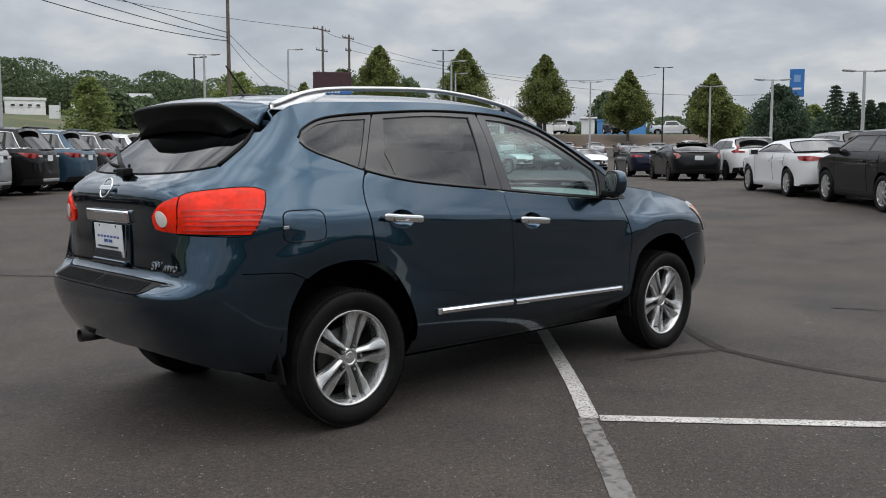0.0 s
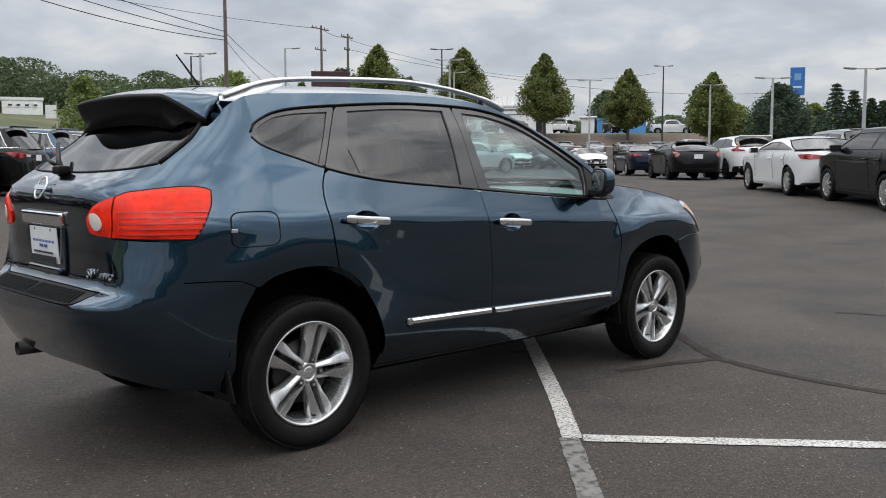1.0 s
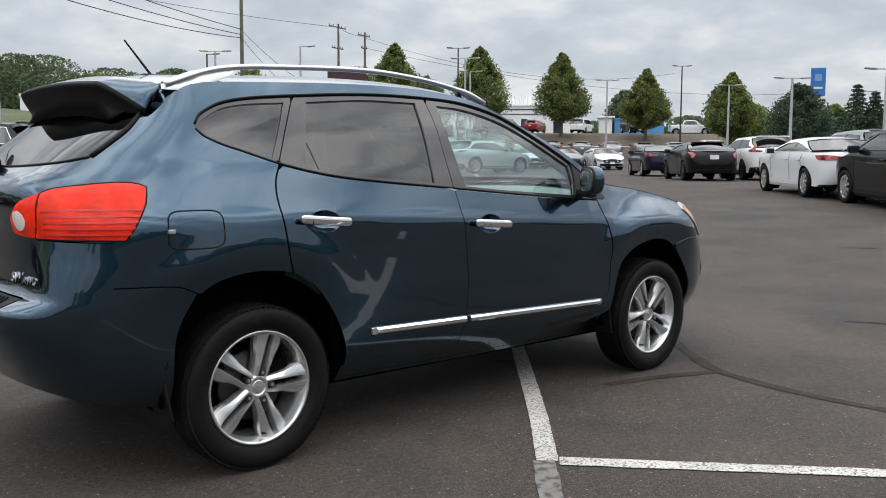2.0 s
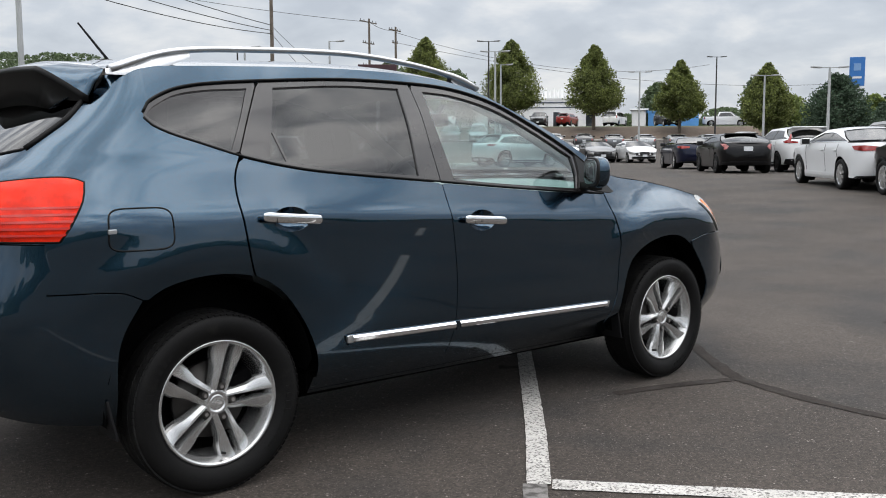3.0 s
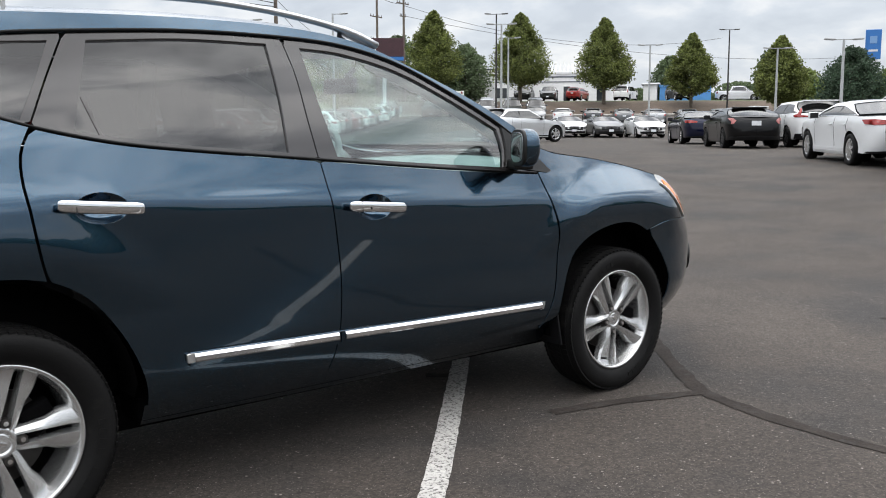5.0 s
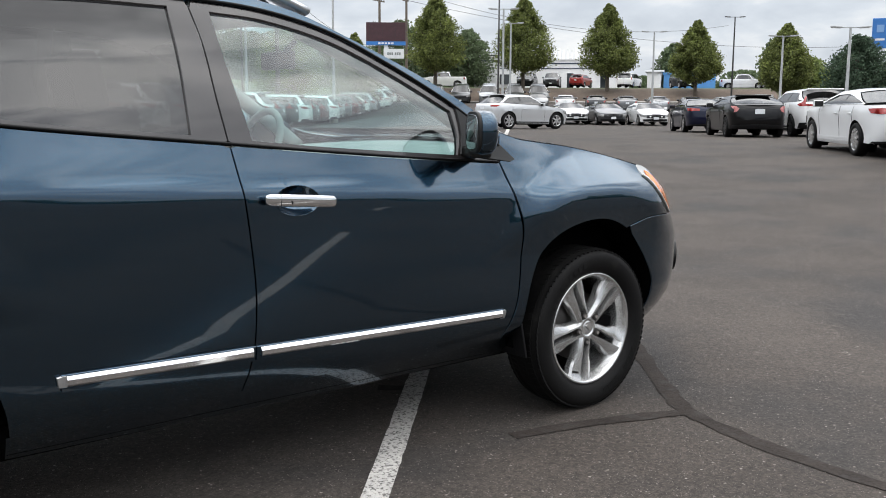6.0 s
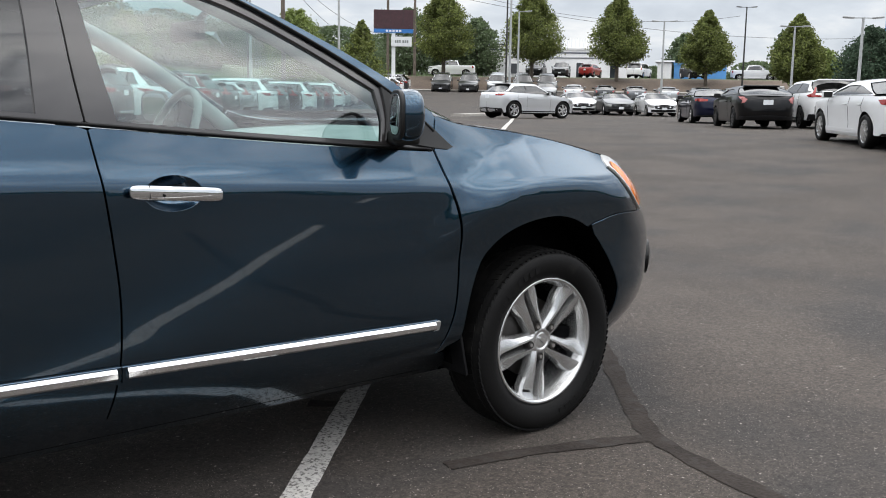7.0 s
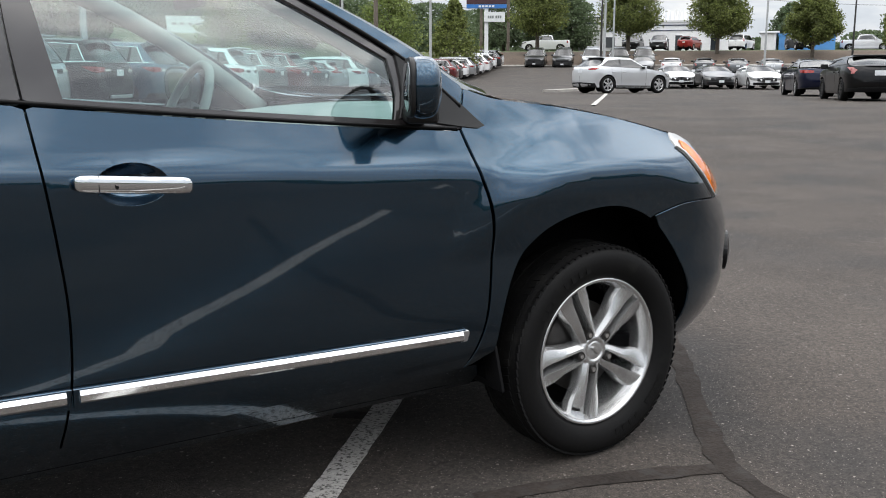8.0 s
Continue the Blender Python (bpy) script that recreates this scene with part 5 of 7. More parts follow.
# ---- trees ----
def leafy(name, base, each=0.35):
    """Leaves: dull green with light passing through the blades."""
    m = shader(name, base, 0.65, vary=0.2, scale=0.5, each=each)
    nodes, links = m.node_tree.nodes, m.node_tree.links
    p = nodes["Principled BSDF"]
    thin, mix = nodes.new("ShaderNodeBsdfTranslucent"), nodes.new("ShaderNodeMixShader")
    links.new(p.inputs["Base Color"].links[0].from_socket, thin.inputs["Color"])
    mix.inputs["Fac"].default_value = 0.4
    links.new(p.outputs[0], mix.inputs[1])
    links.new(thin.outputs[0], mix.inputs[2])
    links.new(mix.outputs[0], nodes["Material Output"].inputs["Surface"])
    return m


BARK = shader("grey_bark", (0.10, 0.082, 0.065), 0.95, vary=0.3, scale=3, bump=0.8, bump_scale=18)
LEAF = leafy("linden_leaves", (0.165, 0.194, 0.056), 0.6)
LEAF_PALE = leafy("pale_green_leaves", (0.195, 0.245, 0.075))
NEEDLE = leafy("spruce_needles", (0.062, 0.100, 0.060))
WOODS = leafy("distant_foliage", (0.115, 0.155, 0.078))


def leaves(spots, size, rnd, material_scale=1.0):
    """Many small leaf clumps, each a folded pair of blades, round the spots (place, outward)."""
    verts, faces = [], []
    for p, out in spots:
        s = size * rnd.uniform(0.6, 1.4)
        a = Vector((rnd.gauss(0, 1), rnd.gauss(0, 1), rnd.gauss(0, 0.6)))
        a = (a + out * 0.5).normalized()
        b = a.cross(Vector((rnd.gauss(0, 1), rnd.gauss(0, 1), rnd.gauss(0, 1)))).normalized()
        c = a.cross(b) * s * 0.25
        k = len(verts)
        verts += [p - a * s * 0.5, p + b * s * 0.42 + c, p + a * s * 0.62, p - b * s * 0.42 + c]
        faces += [(k, k + 1, k + 2), (k, k + 2, k + 3)]
    return mesh_of("leaves", verts, faces, smooth=False)


def round_tree(height, spread, seed, low=0.16, count=7000, shape=None, size=0.20):
    """Crown spots of a broadleaf tree: boughs in tiers, clumps round their ends, gaps between."""
    rnd = random.Random(seed)
    limbs, spots = [], []
    shape = shape or spline([0, 0.07, 0.18, 0.4, 0.62, 0.84, 1.0], [0.60, 0.94, 1.0, 0.84, 0.60, 0.30, 0.06])
    n = 170
    for k in range(n):
        f = (k + rnd.random()) / n
        z = height * (low + (1 - low) * f * 0.98)
        ang = rnd.uniform(0, 2 * math.pi)
        reach = spread * float(shape(f)) * rnd.uniform(0.84, 1.03)
        tip = Vector((math.cos(ang) * reach, math.sin(ang) * reach, z))
        root = Vector((0, 0, max(height * 0.14, z - reach * 0.5)))
        limbs.append((root, tip))
        for _ in range(count // n):
            t = rnd.betavariate(2.6, 1.1)
            p = root.lerp(tip, t)
            r = (0.10 + 0.30 * float(shape(f))) * spread * 0.62
            d = Vector((rnd.gauss(0, 1), rnd.gauss(0, 1), rnd.gauss(0, 0.75))).normalized() * r * rnd.random() ** 0.5
            spots.append((p + d, d.normalized()))
    return limbs, spots, rnd


def tree(name, label, m, height, spread, seed, foliage, count=7000, size=0.20, low=0.16, shape=None):
    limbs, spots, rnd = round_tree(height, spread, seed, low, count, shape, size)
    ob = thing(name, label, "tree", m)
    bm = rod((0, 0, -0.15), (0, 0, height * 0.30), height * 0.024, height * 0.018, 10)
    rod((0, 0, height * 0.30), (0.05, 0.02, height * 0.92), height * 0.018, 0.02, 8, bm)
    for root, tip in limbs[::3]:
        rod(root, root.lerp(tip, 0.85), height * 0.007, 0.012, 5, bm)
    part("trunk", bm, BARK, ob)
    part("crown", leaves(spots, size, rnd), foliage, ob)
    return ob


def spruce(label, m, height, spread, seed):
    rnd = random.Random(seed)
    ob = thing("spruce_tree", label, "tree", m)
    spots = []
    tiers = 20
    for k in range(tiers):
        f = k / tiers
        z, reach = height * (0.06 + 0.92 * f), spread * (1 - f) ** 1.05 + 0.06
        for q in range(12):
            ang = q * 2 * math.pi / 12 + rnd.uniform(-0.3, 0.3) + k
            long = reach * rnd.uniform(0.7, 1.1)
            for _ in range(20):
                t = rnd.random() ** 0.6
                p = Vector((math.cos(ang) * long * t, math.sin(ang) * long * t, z - 0.30 * long * t + rnd.uniform(-0.06, 0.08)))
                spots.append((p + Vector((rnd.gauss(0, 0.08), rnd.gauss(0, 0.08), 0)), Vector((math.cos(ang), math.sin(ang), -0.3))))
    part("trunk", rod((0, 0, -0.1), (0, 0, height * 0.97), height * 0.02, 0.01, 8), BARK, ob)
    part("crown", leaves(spots, 0.15, rnd), NEEDLE, ob)
    return ob


def at_ground(x, y, turn=0.0):
    return pose(x, y, ground_z(x, y), 0, 0, turn)


LINDEN = "dense green pyramidal linden tree on the mulched bank"
for k, (x, y, h, s) in enumerate(((63.5, 77.1, 10.0, 3.5), (70.7, 70.7, 9.6, 3.7), (76.0, 63.2, 9.1, 3.2), (81.65, 56.0, 7.7, 2.85), (78.0, 43.6, 7.4, 2.75))):
    tree("linden_tree", LINDEN, at_ground(x, y, 70 * k), h, s * 0.95, 11 + k, LEAF, 30000, 0.175, 0.275)
low_round = spline([0, 0.2, 0.5, 0.8, 1.0], [0.75, 1.0, 0.95, 0.6, 0.15])
tree("pine_tree", "broad dark green pine beside the lot", at_ground(77, 36.2, 20), 6.2, 3.0, 31, NEEDLE, 14000, 0.19, 0.05, low_round)
tree("shrub_tree", "pale green bushy tree beside the lot", at_ground(83.5, 44.2, 0), 4.4, 2.6, 32, LEAF_PALE, 5000, 0.26, 0.03, low_round)
tree("shrub_tree", "pale green bushy tree beside the lot", at_ground(82.5, 35.5, 50), 4.2, 2.4, 33, LEAF_PALE, 5000, 0.26, 0.03, low_round)
for k, (x, y, h, s) in enumerate(((64.6, 25.6, 6.0, 3.0), (65.0, 24.45, 5.4, 2.6), (65.5, 23.4, 4.8, 2.2), (65.8, 22.7, 4.6, 2.0), (69, 28.6, 3.9, 2.4))):
    spruce("dark green spruce tree beside the lot", at_ground(x, y, 33 * k), h, s, 41 + k)
tree("young_tree", "young pale green tree on the grass verge", at_ground(16.4, 44.2, 0), 5.0, 1.5, 51, LEAF_PALE, 9000, 0.13, 0.04, low_round)
tree("young_tree", "green tree on the grass verge", at_ground(43.0, 62.5, 20), 6.6, 2.2, 52, LEAF, 6000, 0.2, 0.14)
tree("young_tree", "green tree on the grass verge", at_ground(44.5, 76.0, 140), 7.4, 3.4, 54, LEAF_PALE, 6000, 0.24, 0.1, low_round)
for k, (x, y, h, s) in enumerate(((70, 92, 8.5, 3.6), (76, 92, 8.0, 3.4), (79.5, 90.0, 7.6, 3.4), (85.5, 97.0, 8.6, 3.6), (100, 72.5, 6.0, 2.6), (104, 60, 6.5, 2.4), (108, 52, 5.0, 3.0), (102, 40, 2.6, 3.0))):
    tree("background_tree", "green broadleaf tree behind the far lot", at_ground(x, y, 47 * k), h, s, 61 + k, WOODS, 4500, 0.34, 0.08, low_round)


def woods(label, spots, seed, leaf=0.62):
    """A far belt of trees, one mass of clumps with an uneven top."""
    rnd = random.Random(seed)
    pts = []
    for x, y, h, w in spots:
        base = ground_z(x, y)
        for _ in range(round(1400 * (0.62 / leaf) ** 1.6)):
            a = rnd.uniform(0, 2 * math.pi)
            f = rnd.random()
            r = w * math.sqrt(max(0.02, 1 - (2 * f - 0.75) ** 2 / 1.6)) * rnd.random() ** 0.4
            p = Vector((x + math.cos(a) * r, y + math.sin(a) * r, base + h * f))
            pts.append((p, Vector((math.cos(a), math.sin(a), 0.4))))
    ob = part("far_woods", leaves(pts, leaf, rnd), WOODS)
    return tagged(ob, label, "woods", kind="stuff")


rnd = random.Random(5)
belt = []
for k in range(70):
    ang, d = radians(54 + 36 * k / 69), rnd.uniform(150, 190)
    belt.append((math.cos(ang) * d, math.sin(ang) * d, rnd.uniform(6.0, 9.5), rnd.uniform(6, 9)))
woods("distant belt of dark green trees beyond the grass", belt, 6, 0.42)
belt = []
for k in range(40):
    ang, d = radians(14 + 42 * k / 39), rnd.uniform(190, 230)
    belt.append((math.cos(ang) * d, math.sin(ang) * d, rnd.uniform(3, 6), rnd.uniform(5, 8)))
woods("distant low belt of green trees behind the buildings", belt, 7)
belt = [(12, 68, 2.4, 1.8), (15, 69, 2.9, 2.0), (33, 79, 3.2, 2.4), (37, 81, 2.8, 2.2)]
woods("rough green bushes on the grass verge", belt, 8)
# unseen trees behind the viewpoint, added to darken reflections in the paint
belt = []
for k in range(90):
    ang, d = radians(104 + 244 * k / 89), rnd.uniform(90, 120)
    belt.append((math.cos(ang) * d, math.sin(ang) * d, rnd.uniform(4, 7.5), rnd.uniform(4, 6.5)))
woods("unseen belt of green trees added behind to darken reflections", belt, 9)

# ---- poles, wires and signs ----
POLE_PALE = shader("pale_painted_steel", (0.42, 0.43, 0.43), 0.5, 0.3, vary=0.1, scale=2)
POLE_DARK = shader("dark_bronze_steel", (0.045, 0.043, 0.042), 0.5, 0.3, vary=0.1, scale=2)
POLE_WOOD = shader("weathered_pole_timber", (0.14, 0.115, 0.095), 0.95, vary=0.25, scale=1.5, bump=0.5, bump_scale=25)
LAMP_FACE = shader("lamp_diffuser", (0.6, 0.6, 0.58), 0.3, vary=0.05, scale=10)


def light_pole(x, y, top, dark=False, heads=2, turn=-43, base=None):
    z0 = ground_z(x, y)
    h = top - z0
    steel = POLE_DARK if dark else POLE_PALE
    ob = thing("lot_light_pole", "tall dark parking lot light pole with two flat lamp heads" if dark else "tall pale steel parking lot light pole with flat lamp heads", "lamp post", pose(x, y, z0, 0, 0, turn), "parking lot lights")
    part("foundation", rod((0, 0, -0.2), (0, 0, 0.6), 0.26, 0.25, 14), CONCRETE, ob)
    part("pole", rod((0, 0, 0.58), (0, 0, h), 0.095, 0.06, 10), steel, ob)
    part("cross_arm", box((1.3 if heads > 1 else 0.7, 0.045, 0.045), (0 if heads > 1 else 0.3, 0, h - 0.03)), steel, ob)
    for s in ((-1, 1) if heads > 1 else (1,)):
        head = part("lamp_head", box((0.55, 0.26, 0.075), (s * 0.72, 0, h), Matrix.Rotation(radians(-4 * s), 4, "Y"), 0.03, 2), steel, ob)
        part("diffuser", box((0.45, 0.2, 0.016), (s * 0.72, 0, h - 0.046), Matrix.Rotation(radians(-4 * s), 4, "Y")), LAMP_FACE, head)
    return ob


for x, y, top, dark, heads in ((59.2, 44.05, 7.85, False, 2), (79.85, 50.4, 10.9, True, 2), (58.2, 32.2, 6.75, False, 2), (45.16, 20.7, 5.75, False, 2), (38.76, 13.07, 5.3, False, 2), (65.0, 25.4, 6.3, False, 1),
                               (52.3, 54.8, 10.8, True, 2), (40.3, 41.4, 8.0, False, 2), (49.6, 50.5, 8.35, False, 1), (31.9, 61.3, 9.2, True, 1), (25.25, 47.9, 7.8, False, 2), (5.3, 24.2, 10.5, False, 2), (31.4, 47.8, 8.6, False, 1)):
    light_pole(x, y, top, dark, heads)


def utility_pole(x, y, top, arms):
    z0 = ground_z(x, y)
    ob = thing("utility_pole", "tall weathered wooden utility pole carrying wires", "utility pole", pose(x, y, z0, 0, 0, 20), "utility poles")
    h = top - z0
    part("pole", rod((0, 0, -0.3), (0, 0, h), 0.19, 0.12, 10), POLE_WOOD, ob)
    for dz, w in arms:
        arm = part("cross_arm", box((w, 0.10, 0.12), (0, 0.12, h - dz)), POLE_WOOD, ob)
        for s in (-0.46, -0.25, 0.25, 0.46):
            part("insulator", rod((s * w, 0.12, h - dz + 0.06), (s * w, 0.12, h - dz + 0.28), 0.05, 0.035, 6), POLE_DARK, arm)
    return ob


utility_pole(34.6, 60.7, 15.5, [(0.5, 2.0)])
utility_pole(63.85, 88.1, 17.4, [(0.4, 3.6), (2.9, 2.4), (5.6, 2.4)])
utility_pole(66.4, 86.2, 16.45, [(0.4, 2.6), (1.9, 1.2)])


def wire(a, b, sag, r=0.028):
    pts = []
    for k in range(17):
        t = k / 16
        p = Vector(a).lerp(Vector(b), t)
        pts.append((p.x, p.y, p.z - sag * 4 * t * (1 - t)))
    tagged(part("overhead_wire", tube(pts, r, 5), POLE_DARK), "sagging black overhead cable between poles", "cable", "overhead wires")


hub = (34.6, 60.7, 0)
for z0, x1, y1, z1, sag in ((11.25, 2, 40, 12.9, 0.5), (10.85, 2, 40, 11.9, 0.6), (10.6, 2, 40, 11.3, 0.9)):
    wire((hub[0], hub[1], z0), (x1, y1, z1), sag, 0.03)
for z0, x1, y1, z1, sag in ((11.2, 63.85, 88.1, 9.2, 1.2), (10.6, 58.0, 84.0, 7.6, 1.0)):
    wire((hub[0], hub[1], z0), (x1, y1, z1), sag, 0.02)
wire((63.9, 88.1, 17.0), (66.4, 86.2, 16.0), 0.3)
wire((63.9, 88.1, 17.0), (20, 118, 26), 1.2)
wire((66.4, 86.2, 15.8), (120, 78, 14.5), 2.5, 0.025)
wire((66.4, 86.2, 14.6), (130, 62, 11.2), 2.0, 0.025)

SCREEN = shader("unlit_led_screen", (0.055, 0.020, 0.026), 0.5, vary=0.15, scale=3, fine=0.2, fine_scale=30)
SIGN_BLUE = shader("blue_sign_panel", (0.035, 0.17, 0.48), 0.4, vary=0.06, scale=3)
SIGN_WHITE = shader("white_sign_panel", (0.74, 0.75, 0.75), 0.5, vary=0.06, scale=3)
z0 = ground_z(51.5, 69.8)
sign = thing("message_sign", "dark led message board on a white post", "sign", pose(51.5, 69.8, z0, 0, 0, -36))
part("post", box((0.36, 0.36, 9.3 - z0), (0, 0, (9.3 - z0) / 2)), SIGN_WHITE, sign)
board = part("screen", box((3.75, 0.45, 1.75), (0, -0.1, 9.0 - z0), None, 0.03), SCREEN, sign)
for k in range(6):
    part("module_seam", box((0.012, 0.01, 1.7), (-1.55 + k * 0.62, -0.33, 9.0 - z0)), POLE_DARK, board)
name_strip = part("name_strip", box((3.75, 0.42, 0.36), (0, -0.1, 7.93 - z0), None, 0.02), SIGN_BLUE, sign)
for k in range(5):
    part("lettering_bar", box((0.22, 0.02, 0.17), (-0.62 + k * 0.31, -0.32, 7.93 - z0)), SIGN_WHITE, name_strip)
lower = part("lower_panel", box((1.95, 0.2, 0.9), (0.75, -0.3, 6.95 - z0), None, 0.02), SIGN_WHITE, sign)
FADED = shader("faded_grey_lettering", (0.22, 0.24, 0.23), 0.6, vary=0.1, scale=5)
for k in range(6):
    part("lettering_bar", box((0.15, 0.02, 0.24), (0.75 - 0.55 + k * 0.20 + 0.12 * (k > 2), -0.41, 6.95 - z0)), FADED, lower)
z0 = ground_z(90.6, 41.1)
sign = thing("pylon_sign", "tall blue dealership pylon sign with a white emblem shape", "sign", pose(90.6, 41.1, z0, 0, 0, -60))
for s in (-0.32, 0.32):
    part("post", rod((s, 0, 0), (s, 0, 8.1 - z0), 0.09, 0.09, 8), SIGN_WHITE, sign)
board = part("panel", box((1.45, 0.35, 2.9), (0, 0, 9.35 - z0), None, 0.06, 3), SIGN_BLUE, sign)
part("emblem_shape", box((0.66, 0.02, 0.72), (0, -0.19, 9.80 - z0), None, 0.008), shader("pale_blue_sign_shape", (0.20, 0.36, 0.62), 0.4, vary=0.05, scale=3), board)
part("lettering_bar", box((0.85, 0.02, 0.2), (0, -0.19, 8.75 - z0)), SIGN_WHITE, board)

# ---- buildings ----
WALL_WHITE = shader("white_painted_wall", (0.84, 0.84, 0.83), 0.8, vary=0.07, scale=0.3, fine=0.05, fine_scale=4, bump=0.2, bump_scale=6)
WALL_GREY = shader("grey_metal_siding", (0.36, 0.37, 0.38), 0.6, vary=0.08, scale=0.4)
BAND = shader("dark_blue_roof_band", (0.030, 0.040, 0.075), 0.5, vary=0.1, scale=0.5)
WINDOW = shader("dark_window_glass", (0.03, 0.035, 0.04), 0.08, coat=0.5, vary=0.1, scale=1)
BLUE_WALL = shader("bright_blue_shed_wall", (0.10, 0.30, 0.62), 0.6, vary=0.1, scale=0.5)


def house(name, label, x, y, turn, sx, sy, h, wall, windows=(), bands=(), roof=None):
    z0 = ground_z(x, y)
    ob = thing(name, label, "building", pose(x, y, z0, 0, 0, turn))
    part("wall", box((sx, sy, h + 0.5), (0, 0, h / 2 - 0.25)), wall, ob)
    if roof:
        verts = [(-sx / 2 - 0.3, -sy / 2 - 0.3, h), (sx / 2 + 0.3, -sy / 2 - 0.3, h), (sx / 2 + 0.3, sy / 2 + 0.3, h), (-sx / 2 - 0.3, sy / 2 + 0.3, h), (-sx / 2 - 0.3, 0, h + roof), (sx / 2 + 0.3, 0, h + roof)]
        part("roof", mesh_of("roof", verts, [(0, 1, 5, 4), (2, 3, 4, 5), (0, 4, 3), (1, 2, 5), (3, 2, 1, 0)], smooth=False), WALL_GREY, ob)
    else:
        part("roof", box((sx + 0.2, sy + 0.2, 0.25), (0, 0, h + 0.12)), wall, ob)
    for z, t in bands:
        part("band", box((sx + 0.12, sy + 0.12, t), (0, 0, z)), BAND, ob)
    for wx, wz, ww, wh in windows:
        win = part("window", box((ww, 0.12, wh), (wx, -sy / 2 - 0.02, wz)), WALL_WHITE, ob)
        part("pane", box((ww - 0.16, 0.06, wh - 0.16), (wx, -sy / 2 - 0.07, wz)), WINDOW, win)
    return ob


main = house("dealership_building", "long white flat-roofed building with dark roof bands", 93.6, 88.45, -46.5, 20.6, 12, 3.9, WALL_WHITE, [(-8.6, 1.4, 1.5, 1.5), (-6.2, 1.4, 1.5, 1.5), (2.5, 1.2, 1.0, 2.2), (6.9, 1.2, 1.0, 2.2)], [(3.5, 0.14), (2.85, 0.10)])
part("entrance_block", box((3.4, 12.5, 5.0), (-8.6, -0.1, 2.25), None, 0.03), WALL_WHITE, main)
for z in (4.55, 3.85):
    part("band", box((3.5, 12.62, 0.16), (-8.6, -0.1, z)), BAND, main)
for k in range(6):
    part("roof_vent", rod((0.5 + k * 0.55, -4.5, 3.9), (0.5 + k * 0.55, -4.5, 5.3 + 0.25 * (k % 2)), 0.16, 0.16, 8), WALL_WHITE, main)
house("blue_shed", "low bright blue and white shed behind the bank", 97.2, 68.0, -54, 6.2, 4, 1.75, BLUE_WALL)
house("white_annex", "small white annex beside the blue shed", 94.9, 71.6, -54, 1.7, 4.5, 2.1, WALL_WHITE, (), (), 0.3)
house("grey_barn", "grey metal barn with a row of small windows", 48.0, 109.8, -42, 7.4, 6.5, 2.3, WALL_GREY, [(-2.6 + k * 0.95, 1.75, 0.5, 0.6) for k in range(6)], (), 1.6)
house("white_trailer", "long white trailer beyond the grass verge", 29.2, 89.8, -18, 3.6, 2.4, 1.35, WALL_WHITE, [(-1.1 + k * 0.75, 0.85, 0.5, 0.35) for k in range(4)])
house("white_trailer", "long white trailer beyond the grass verge", 35.0, 88.5, -18, 3.0, 2.2, 1.0, WALL_WHITE, [(-0.7 + k * 1.4, 0.6, 0.5, 0.35) for k in range(2)])
post = thing("verge_sign", "small beige sign board on a post on the grass verge", "sign", pose(23.2, 66.5, ground_z(23.2, 66.5), 0, 0, -25))
part("post", rod((0.3, 0, -0.1), (0.3, 0, 2.3), 0.05, 0.05, 8), POLE_PALE, post)
part("board", box((0.75, 0.06, 1.0), (-0.1, -0.05, 1.55), None, 0.01), SIGN_WHITE, post)


# ---- the other cars ----
BODY_COLOURS = {}


def car_paint(colour):
    base, metal = {"white": ((0.82, 0.82, 0.82), 0.0), "pearl": ((0.76, 0.77, 0.78), 0.0), "platinum": ((0.58, 0.59, 0.60), 0.4), "silver": ((0.42, 0.43, 0.44), 0.7), "grey": ((0.055, 0.057, 0.060), 0.6), "steel": ((0.16, 0.165, 0.17), 0.7), "black": ((0.0032, 0.0032, 0.0038), 0.1),
                   "blue": ((0.004, 0.0065, 0.026), 0.4), "teal": ((0.03, 0.075, 0.12), 0.5), "red": ((0.30, 0.018, 0.014), 0.2), "maroon": ((0.11, 0.012, 0.014), 0.3)}[colour]
    if colour not in BODY_COLOURS:
        BODY_COLOURS[colour] = shader(colour + "_car_paint", base, 0.3, metal, 0.6 if colour == "black" else 0.9, 0.12 if colour in ("black", "blue") else 0.5, vary=0.04, scale=1.0, fine=0.04, fine_scale=300)
    return BODY_COLOURS[colour]


